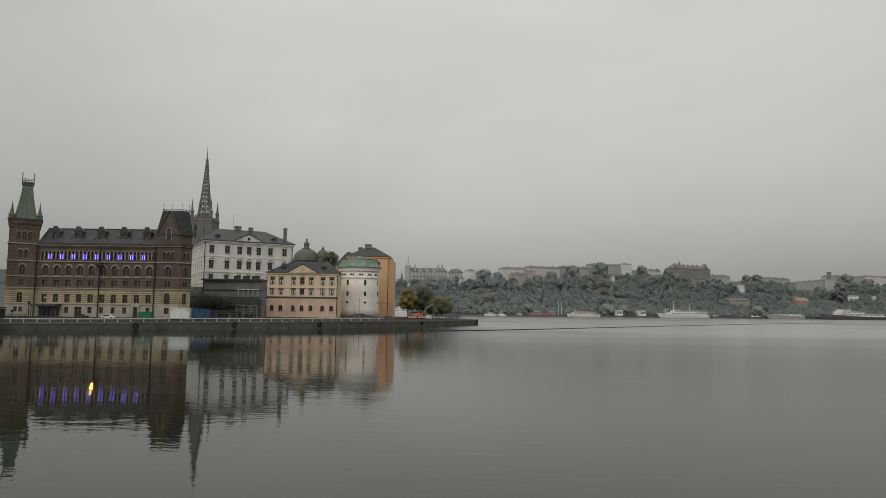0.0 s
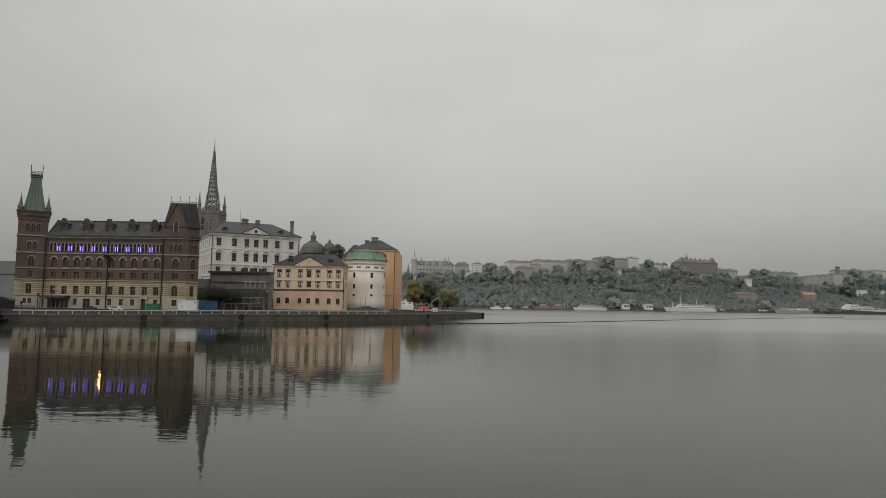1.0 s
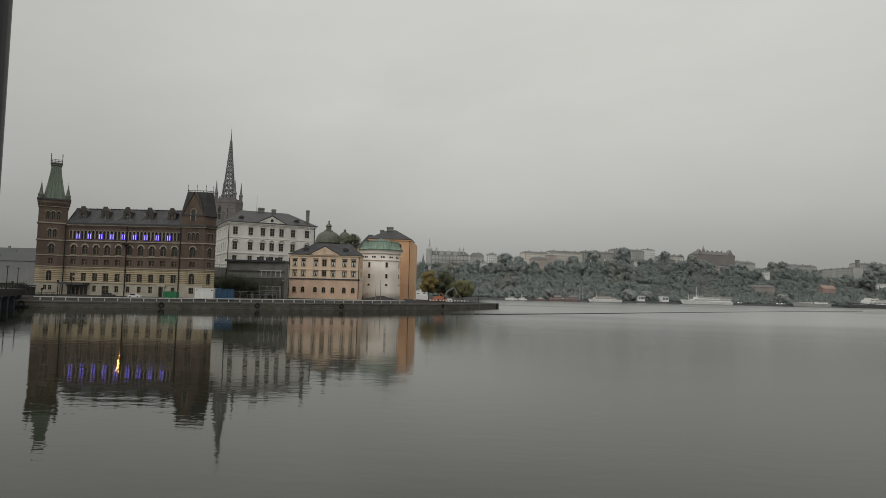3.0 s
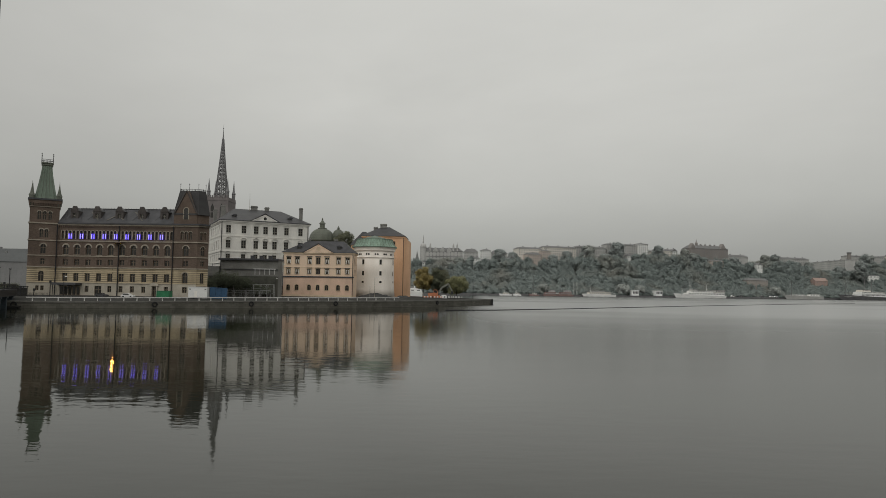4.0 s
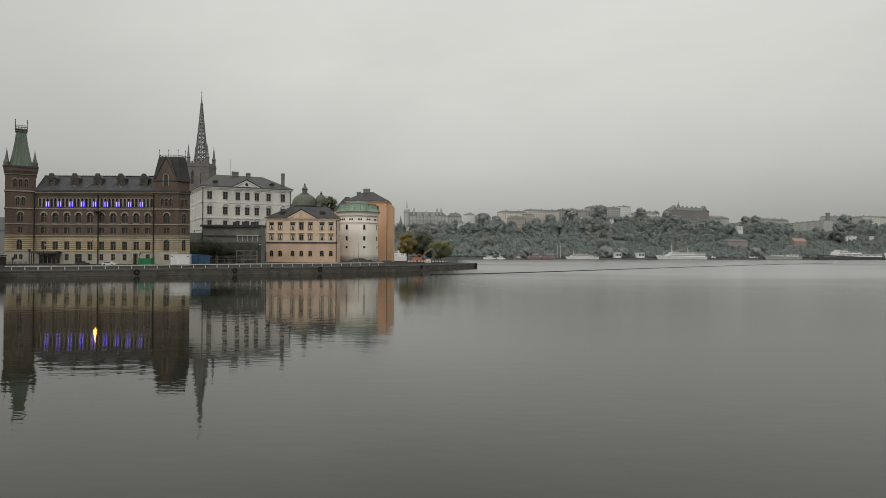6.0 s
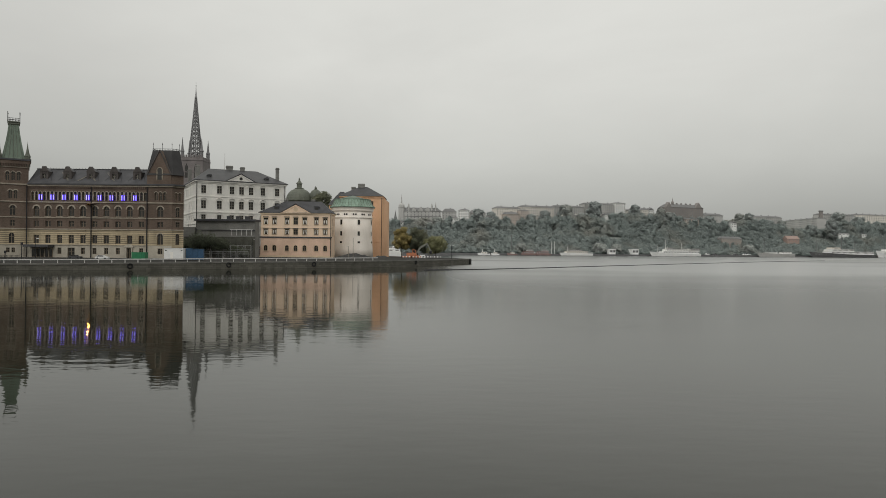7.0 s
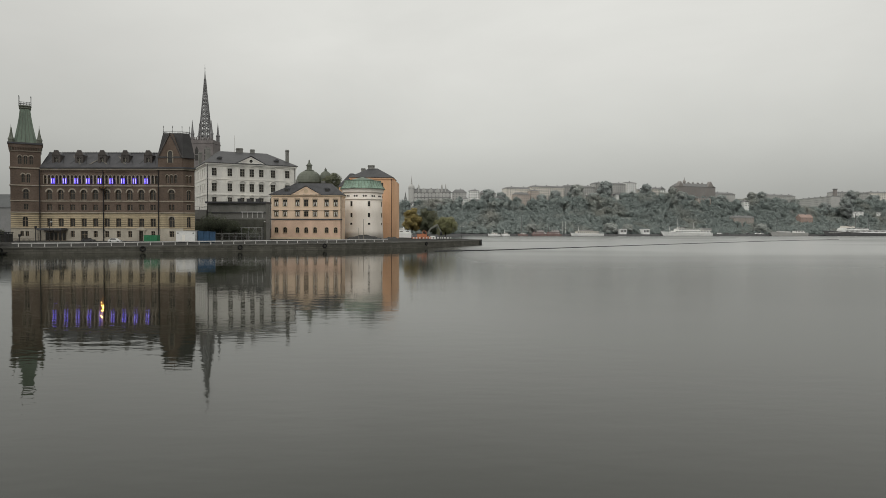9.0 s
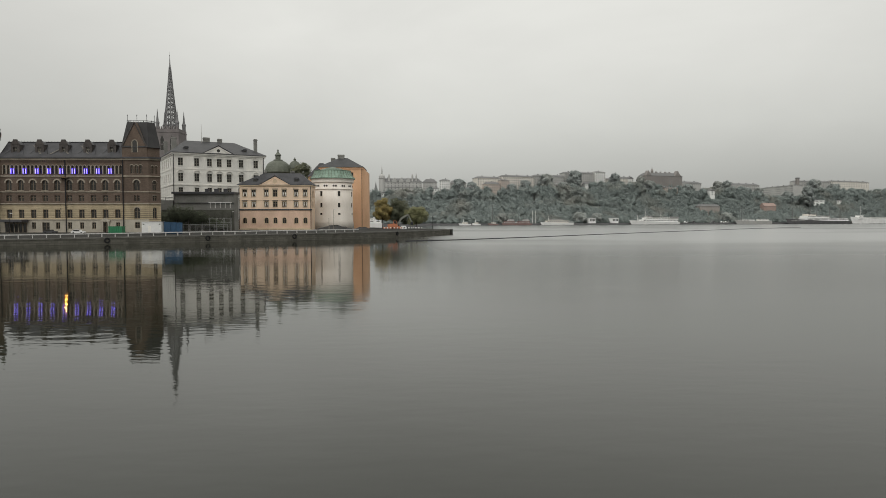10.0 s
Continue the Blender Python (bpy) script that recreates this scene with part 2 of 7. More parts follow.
WHITE_TOWER = material("worn_white_limewash", (0.90, 0.84, 0.765), 0.92, 0.06, 0.3, 4, 0.2, tint=(0.78, 0.71, 0.625), stretch=(1, 1, 0.35))
YELLOW = material("pale_yellow_render", (0.85, 0.66, 0.485), 0.9, 0.07, 0.35, 4, 0.1, tint=(0.72, 0.56, 0.43), stretch=(1, 1, 0.4))
YELLOW_PINK = material("pinkish_base_render", (0.77, 0.55, 0.42), 0.9, 0.08, 0.35, 4, 0.1, tint=(0.58, 0.41, 0.30), stretch=(1, 1, 0.4))
YELLOW_TRIM = material("cream_trim", (0.66, 0.52, 0.36), 0.85, 0.1, 0.6, 5)
ORANGE = material("orange_render", (0.84, 0.535, 0.345), 0.9, 0.06, 0.3, 4, 0.1, tint=(0.70, 0.415, 0.24), stretch=(1, 1, 0.4))
WINDOW_FRAME = material("brown_window_frame", (0.21, 0.16, 0.11), 0.6, 0.1, 1, 8, 0)
WINDOW_PALE = material("grey_window_frame", (0.26, 0.235, 0.19), 0.6, 0.1, 1, 8, 0)
PANE = material("dark_pane", (0.036, 0.034, 0.029), 0.12, 0.3, 0.4, 2, 0, spec=0.5)
IRON = material("black_iron", (0.025, 0.025, 0.027), 0.5, 0.2, 1, 8, 0, metal=0.3)
# distance haze is put into the spire and church brick as paler grey
SPIRE_IRON = material("hazed_spire_iron", (0.21, 0.208, 0.21), 0.6, 0.2, 0.4, 3, 0)
CHURCH_BRICK = material("hazed_church_brick", (0.215, 0.195, 0.19), 0.9, 0.15, 0.3, 3, 0.1)
GRANITE = coursed("granite_quay_blocks", (0.125, 0.119, 0.100), (0.065, 0.064, 0.055), 1.6, 0.5, gap=0.06, depth=0.5)
PAVING = material("grey_quay_paving", (0.052, 0.051, 0.047), 0.95, 0.15, 0.2, 3, spec=0.1)
COPING = material("worn_pale_coping", (0.17, 0.165, 0.148), 0.9, 0.25, 0.3, 3)
RAIL_PAINT = material("weathered_white_rail", (0.62, 0.61, 0.59), 0.6, 0.15, 1, 6, 0)
WHITE_PAINT = material("white_paint", (0.75, 0.75, 0.73), 0.5, 0.08, 1, 6, 0)
DARK_WALL = material("dark_grey_terrace_wall", (0.225, 0.222, 0.205), 0.9, 0.2, 0.3, 3)
# shade and dark growth below the terrace, put into the stone colour
SHADE_STONE = material("shaded_dark_stone", (0.095, 0.095, 0.078), 0.9, 0.3, 0.4, 3)
ASPHALT = material("dark_asphalt", (0.06, 0.06, 0.058), 0.9, 0.15, 0.2, 3)
GREEN_PAINT = material("green_container_paint", (0.03, 0.20, 0.09), 0.5, 0.15, 1, 6, 0)
BLUE_PAINT = material("blue_sheet", (0.035, 0.09, 0.17), 0.5, 0.2, 0.8, 6, 0)
ORANGE_PAINT = material("orange_machine_paint", (0.55, 0.20, 0.10), 0.5, 0.15, 1, 6, 0)
# near-zero black that swallows stray light inside the added lamp's hood
HOOD_BLACK = material("hood_inner_black", (0.004, 0.004, 0.004), 0.95, 0.1, 1, 6, 0, spec=0.0)
RUBBER = material("black_rubber", (0.02, 0.02, 0.02), 0.8, 0.2, 1, 6, 0)
BARK = material("bark", (0.06, 0.048, 0.035), 0.95, 0.2, 1, 6, 0.3)
LEAF_YELLOW = woodland("yellowing_leaves", (0.26, 0.212, 0.095), (0.21, 0.197, 0.098), 0.25)
LEAF_DARK = woodland("dark_green_leaves", (0.11, 0.118, 0.082), (0.125, 0.122, 0.082), 0.25)
LEAF_OLIVE = woodland("olive_leaves", (0.185, 0.185, 0.105), (0.19, 0.17, 0.10), 0.25)
SHRUB = woodland("dull_shrub_leaves", (0.085, 0.093, 0.067), (0.075, 0.078, 0.057), 0.25)
# far leaves and hill ground carry the mist as paleness in their colour
WOODS = woodland("hazed_woods_leaves", (0.180, 0.204, 0.195), (0.20, 0.203, 0.183))
RIDGE_LEAF = woodland("hazed_hilltop_leaves", (0.248, 0.268, 0.260), (0.255, 0.264, 0.246))
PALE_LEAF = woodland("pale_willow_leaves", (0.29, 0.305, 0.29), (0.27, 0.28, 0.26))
HILL = material("hazed_hill_ground", (0.25, 0.272, 0.252), 0.95, 0.2, 0.02, 0.3, 0)
# far walls, roofs and panes are paled for mist in their base colours
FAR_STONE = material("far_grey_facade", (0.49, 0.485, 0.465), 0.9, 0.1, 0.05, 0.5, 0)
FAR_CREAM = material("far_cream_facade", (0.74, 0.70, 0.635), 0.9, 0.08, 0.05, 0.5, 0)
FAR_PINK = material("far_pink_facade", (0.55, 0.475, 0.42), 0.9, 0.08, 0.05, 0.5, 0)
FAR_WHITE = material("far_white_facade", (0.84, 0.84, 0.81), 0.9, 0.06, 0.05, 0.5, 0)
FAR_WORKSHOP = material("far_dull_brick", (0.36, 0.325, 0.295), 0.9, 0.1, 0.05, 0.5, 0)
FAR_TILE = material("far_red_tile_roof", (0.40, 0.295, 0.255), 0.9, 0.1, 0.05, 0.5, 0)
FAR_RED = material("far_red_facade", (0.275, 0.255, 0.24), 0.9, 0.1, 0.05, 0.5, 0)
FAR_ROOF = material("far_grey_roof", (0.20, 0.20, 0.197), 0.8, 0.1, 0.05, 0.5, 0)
FAR_PANE = material("far_hazed_pane", (0.23, 0.23, 0.23), 0.3, 0.1, 0.05, 0.5, 0)
HULL_WHITE = material("white_hull_paint", (0.92, 0.92, 0.90), 0.5, 0.08, 0.2, 2, 0)
HULL_DARK = material("dark_hull_paint", (0.15, 0.15, 0.152), 0.5, 0.15, 0.2, 2, 0)
HULL_RED = material("dull_red_boat_paint", (0.29, 0.20, 0.185), 0.6, 0.15, 0.2, 2, 0)
SIGN_GLOW = glowing("violet_blue_neon", (0.13, 0.07, 1.0), 0.8)
SIGN_CORE = glowing("pale_neon_core", (0.55, 0.50, 1.0), 1.2)
LAMP_GLOW = glowing("warm_lamp_glow", (1.0, 0.42, 0.06), 320.0)
LAMP_WHITE = glowing("far_lamp_glow", (1.0, 0.95, 0.85), 1.2)


# ---------- mesh tools ----------
class Shape:
    """Gathers vertices and faces of one part, in world metres."""

    def __init__(self):
        self.v, self.f = [], []

    def add(self, verts, faces):
        n = len(self.v)
        self.v += [tuple(p) for p in verts]
        self.f += [[i + n for i in f] for f in faces]
        return self

    def box(self, x0, x1, y0, y1, z0, z1):
        return self.add([(x0, y0, z0), (x1, y0, z0), (x1, y1, z0), (x0, y1, z0), (x0, y0, z1), (x1, y0, z1), (x1, y1, z1), (x0, y1, z1)],
                        [(3, 2, 1, 0), (4, 5, 6, 7), (0, 1, 5, 4), (1, 2, 6, 5), (2, 3, 7, 6), (3, 0, 4, 7)])

    def frustum(self, low, z0, high, z1):
        """low and high: rings of (x, y), alike in number."""
        n = len(low)
        return self.add([(x, y, z0) for x, y in low] + [(x, y, z1) for x, y in high],
                        [tuple(range(n - 1, -1, -1)), tuple(range(n, 2 * n))] + [(i, (i + 1) % n, n + (i + 1) % n, n + i) for i in range(n)])

    def prism(self, ring, z0, z1):
        return self.frustum(ring, z0, ring, z1)

    def slab(self, outline, y0, y1):
        """An outline of (x, z), counterclockwise seen from the front, thickened from y0 back to y1."""
        n = len(outline)
        return self.add([(x, y0, z) for x, z in outline] + [(x, y1, z) for x, z in outline],
                        [tuple(range(n)), tuple(range(2 * n - 1, n - 1, -1))] + [((i + 1) % n, i, n + i, n + (i + 1) % n) for i in range(n)])

    def turned(self, cx, cy, profile, n=24, spin=0.0):
        """A body of revolution about an upright axis; profile: (radius, z) from the bottom up."""
        k = len(profile)
        vs = []
        for r, z in profile:
            vs += [(cx + r * math.cos(spin + 2 * math.pi * i / n), cy + r * math.sin(spin + 2 * math.pi * i / n), z) for i in range(n)]
        fs = [(j * n + i, j * n + (i + 1) % n, (j + 1) * n + (i + 1) % n, (j + 1) * n + i) for j in range(k - 1) for i in range(n)]
        fs += [tuple(range(n - 1, -1, -1)), tuple((k - 1) * n + i for i in range(n))]
        return self.add(vs, fs)

    def ring(self, cx, cy, r, z, t, n=8, spin=0.0):
        """A closed hoop of square section."""
        vs = []
        for i in range(n):
            a = spin + 2 * math.pi * i / n
            vs += [(cx + q * math.cos(a), cy + q * math.sin(a), z + h) for q, h in ((r - t, -t), (r + t, -t), (r + t, t), (r - t, t))]
        return self.add(vs, [(4 * i + j, 4 * ((i + 1) % n) + j, 4 * ((i + 1) % n) + (j + 1) % 4, 4 * i + (j + 1) % 4) for i in range(n) for j in range(4)])

    def rod(self, a, b, r0, r1=None, n=6):
        a, b = Vector(a), Vector(b)
        r1 = r0 if r1 is None else r1
        d = (b - a).normalized()
        u = d.cross(Vector((0, 0, 1)) if abs(d.z) < 0.9 else Vector((1, 0, 0))).normalized()
        w = d.cross(u)
        vs = []
        for p, r in ((a, r0), (b, r1)):
            vs += [p + (u * math.cos(2 * math.pi * i / n) + w * math.sin(2 * math.pi * i / n)) * r for i in range(n)]
        return self.add(vs, [tuple(range(n - 1, -1, -1)), tuple(range(n, 2 * n))] + [(i, (i + 1) % n, n + (i + 1) % n, n + i) for i in range(n)])

    def moved(self, m):
        self.v = [tuple(m @ Vector(p)) for p in self.v]
        return self

    def mesh(self, name, mat, smooth=False):
        me = bpy.data.meshes.new(name)
        seen, index, verts = {}, [], []
        for p in self.v:
            key = (round(p[0], 3), round(p[1], 3), round(p[2], 3))
            if key not in seen:
                seen[key] = len(verts)
                verts.append(p)
            index.append(seen[key])
        faces = []
        for f in self.f:
            g = [index[i] for i in f]
            g = [a for k, a in enumerate(g) if a != g[k - 1]]
            if len(set(g)) > 2:
                faces.append(g)
        me.from_pydata(verts, [], faces)
        me.materials.append(mat)
        if smooth:
            for p in me.polygons:
                p.use_smooth = True
        me.update()
        return me


def thing(name, at, label, category, group="", kind="", turn=0.0):
    ob = new(name)
    ob.empty_display_size = 0.5
    ob.matrix_basis = pose(*at, 0, 0, turn)
    return tagged(ob, label, category, group, kind)


def part(name, shape, mat, parent, label="", smooth=False, kind=""):
    """One mesh under parent; the shape is given in the parent thing's own metres."""
    ob = new(name, shape.mesh(name, mat, smooth))
    ob.parent = parent
    return tagged(ob, label, kind=kind)


def single(name, shape, mat, label, category="", group="", kind="", smooth=False):
    ob = new(name, shape.mesh(name, mat, smooth))
    return tagged(ob, label, category, group, kind)


def link_part(name, mesh, m, parent):
    ob = new(name, mesh)
    ob.parent = parent
    ob.matrix_basis = m
    return ob


def arch_points(w, z_spring, n=8):
    return [(w / 2 * math.cos(math.pi * i / n), z_spring + w / 2 * math.sin(math.pi * i / n)) for i in range(n + 1)]


def pierced(length, z0, z1, holes, thick, arched=()):
    """A wall along x with its front at y = 0: holes are (x middle, width, bottom, top); those arched end in a half circle."""
    s = Shape()
    near = lambda vals: [v for k, v in enumerate(vals) if k == 0 or v - vals[k - 1] > 1e-3]
    xs = near(sorted([0.0, length] + [v for c, w, b, t in holes for v in (c - w / 2, c + w / 2)]))
    zs = near(sorted([z0, z1] + [v for c, w, b, t in holes for v in (b, t)]))
    nx, nz = len(xs) - 1, len(zs) - 1

    def solid(i, j):
        if not (0 <= i < nx and 0 <= j < nz):
            return False
        x, z = (xs[i] + xs[i + 1]) / 2, (zs[j] + zs[j + 1]) / 2
        return not any(abs(x - c) < w / 2 and b < z < t for c, w, b, t in holes)

    for i in range(nx):
        for j in range(nz):
            if not solid(i, j):
                continue
            xa, xb, za, zb = xs[i], xs[i + 1], zs[j], zs[j + 1]
            s.add([(xa, 0, za), (xb, 0, za), (xb, 0, zb), (xa, 0, zb)], [(0, 1, 2, 3)])
            s.add([(xa, thick, za), (xb, thick, za), (xb, thick, zb), (xa, thick, zb)], [(3, 2, 1, 0)])
            for di, dj, p, q in ((-1, 0, (xa, zb), (xa, za)), (1, 0, (xb, za), (xb, zb)), (0, -1, (xa, za), (xb, za)), (0, 1, (xb, zb), (xa, zb))):
                if not solid(i + di, j + dj):
                    s.add([(p[0], 0, p[1]), (p[0], thick, p[1]), (q[0], thick, q[1]), (q[0], 0, q[1])], [(0, 1, 2, 3)])
    for c, w, b, t in arched:
        pts = arch_points(w, t - w / 2)
        for half in (pts[:5] + [(w / 2, t)], pts[4:] + [(-w / 2, t)]):
            if half[-1][0] > 0:
                ring = [(c + x, z) for x, z in [half[-1]] + half[:-1][::-1]]
                ring = ring[::-1]
            else:
                ring = [(c + x, z) for x, z in half]
            s.slab(ring, 0.0, thick)
    return s


WINDOW_MESHES = {}


def window_meshes(w, h, arched, bars, frame_mat, sill_mat):
    key = (round(w, 2), round(h, 2), arched, bars, frame_mat.name, sill_mat.name if sill_mat else "")
    if key in WINDOW_MESHES:
        return WINDOW_MESHES[key]
    fr, pane, sill = Shape(), Shape(), Shape()
    t = 0.07
    top = h - w / 2 if arched else h
    fr.box(-w / 2, -w / 2 + t, 0, 0.1, 0, top).box(w / 2 - t, w / 2, 0, 0.1, 0, top)
    fr.box(-w / 2 + t, w / 2 - t, 0, 0.1, 0, t)
    if arched:
        pts = arch_points(w, top)
        inner = [(x * (1 - 2 * t / w), top + (z - top) * (1 - 2 * t / w)) for x, z in pts]
        for i in range(len(pts) - 1):
            fr.slab([inner[i], pts[i], pts[i + 1], inner[i + 1]], 0, 0.1)
        pane.slab([(-w / 2, 0), (w / 2, 0)] + pts, 0.06, 0.08)
    else:
        fr.box(-w / 2 + t, w / 2 - t, 0, 0.1, h - t, h)
        pane.slab([(-w / 2, 0), (w / 2, 0), (w / 2, h), (-w / 2, h)], 0.06, 0.08)
    for kind, p in bars:
        if kind == "v":
            fr.box(p * w - 0.055, p * w + 0.055, 0.01, 0.09, t, h - t)
        else:
            fr.box(-w / 2 + t, w / 2 - t, 0.01, 0.09, p * h - 0.035, p * h + 0.035)
    out = [fr.mesh("window", frame_mat), pane.mesh("pane", PANE), None]
    if sill_mat:
        sill.box(-w / 2 - 0.12, w / 2 + 0.12, -0.42, 0.02, -0.16, 0.0)
        out[2] = sill.mesh("sill", sill_mat)
    WINDOW_MESHES[key] = out
    return out


CROSS = (("v", 0.0), ("h", 0.62))
GRID = (("v", 0.0), ("h", 0.35), ("h", 0.67))


def glaze(parent, m, holes, arched=(), bars=CROSS, frame_mat=WINDOW_FRAME, sill_mat=None, deep=0.28):
    """A window in each hole of a wall that stands at m under parent."""
    for hole in holes:
        c, w, b, t = hole
        fr, pane, sill = window_meshes(w, t - b, hole in arched, bars, frame_mat, sill_mat)
        win = link_part("window", fr, m @ pose(c, deep, b), parent)
        link_part("pane", pane, Matrix.Identity(4), win)
        if sill:
            link_part("sill", sill, Matrix.Translation((0, 0, 0)), win)


def surround(c, w, b, t, arched, band=0.22, out=0.08, foot=True):
    """A raised band of stone round an opening."""
    s = Shape()
    top = t - w / 2 if arched else t
    if foot:
        s.box(c - w / 2 - band, c - w / 2, -out, 0.0, b, top).box(c + w / 2, c + w / 2 + band, -out, 0.0, b, top)
    if arched:
        k = 1 + 2 * band / w
        pts = arch_points(w, top)
        big = [(x * k, top + (z - top) * k) for x, z in pts]
        for i in range(len(pts) - 1):
            s.slab([(c + pts[i][0], pts[i][1]), (c + big[i][0], big[i][1]), (c + big[i + 1][0], big[i + 1][1]), (c + pts[i + 1][0], pts[i + 1][1])], -out, 0.0)
    else:
        s.box(c - w / 2 - band, c + w / 2 + band, -out, 0.0, t, t + band)
    return s

# ---------- water, quay, far ground ----------
def sheet(name, xs, ys, height, mat, label, kind="structure", category="ground"):
    s = Shape()
    n = len(ys)
    s.v = [(x, y, height(x, y)) for x in xs for y in ys]
    s.f = [(i * n + j, (i + 1) * n + j, (i + 1) * n + j + 1, i * n + j + 1) for i in range(len(xs) - 1) for j in range(n - 1)]
    return single(name, s, mat, label, category, kind=kind)


sheet("water", [-4500, -300, 300, 4500], [-3000, 0, 400, 4500], lambda x, y: 0.0, WATER, "calm grey-green harbour water with soft ripples", category="water")

# the island's edge, from its far side round the point and along the near quay: (x, y, top)
EDGE = [(-420, -20, 1.5), (-140, 129, 1.5), (-84, 150, 1.55), (-56, 168, 1.8), (-28, 187, 2.0), (-8, 212, 2.05), (3, 232, 2.1), (10.5, 250, 2.1), (12.8, 256, 2.1), (13.2, 260, 2.1), (10, 268, 2.1), (-20, 330, 2.1), (-60, 430, 2.1), (-420, 430, 2.1)]
CENTRE = (-150.0, 260.0)


def inward(k, d):
    x, y, z = EDGE[k]
    v = Vector((CENTRE[0] - x, CENTRE[1] - y)).normalized()
    return (x + v.x * d, y + v.y * d)


def island():
    ground, wall, cope = Shape(), Shape(), Shape()
    n = len(EDGE)
    ring0 = [(*inward(k, 0.9), EDGE[k][2]) for k in range(n)]
    ring1 = [(*inward(k, 16), 2.3) for k in range(n)]
    ground.add(ring0 + ring1 + [(*CENTRE, 2.6)], [(k, (k + 1) % n, n + (k + 1) % n, n + k) for k in range(n)] + [(n + k, n + (k + 1) % n, 2 * n) for k in range(n)])
    for k in range(n - 1):
        a, b = EDGE[k], EDGE[k + 1]
        ai, bi = inward(k, 0.9), inward(k + 1, 0.9)
        for s, lo, ha, hb in ((wall, -2.0, a[2] - 0.3, b[2] - 0.3), ):
            s.add([(a[0], a[1], lo), (b[0], b[1], lo), (*bi, lo), (*ai, lo), (a[0], a[1], ha), (b[0], b[1], hb), (*bi, hb), (*ai, ha)],
                  [(0, 1, 5, 4), (4, 5, 6, 7), (2, 3, 7, 6), (1, 2, 6, 5), (3, 0, 4, 7)])
        ao, bo = inward(k, -0.12), inward(k + 1, -0.12)
        cope.add([(*ao, a[2] - 0.3), (*bo, b[2] - 0.3), (*bi, b[2] - 0.3), (*ai, a[2] - 0.3), (*ao, a[2] + 0.03), (*bo, b[2] + 0.03), (*bi, b[2] + 0.03), (*ai, a[2] + 0.03)],
                 [(0, 1, 5, 4), (4, 5, 6, 7), (2, 3, 7, 6), (3, 2, 1, 0)])
    g = single("ground", ground, PAVING, "grey paved island ground behind the quay", "ground", kind="structure")
    q = single("quay_wall", wall, GRANITE, "dark wet granite quay wall along the water", "quay", kind="structure")
    c = single("quay_coping", cope, COPING, "worn grey stone coping on the quay wall", "quay", kind="structure")


island()


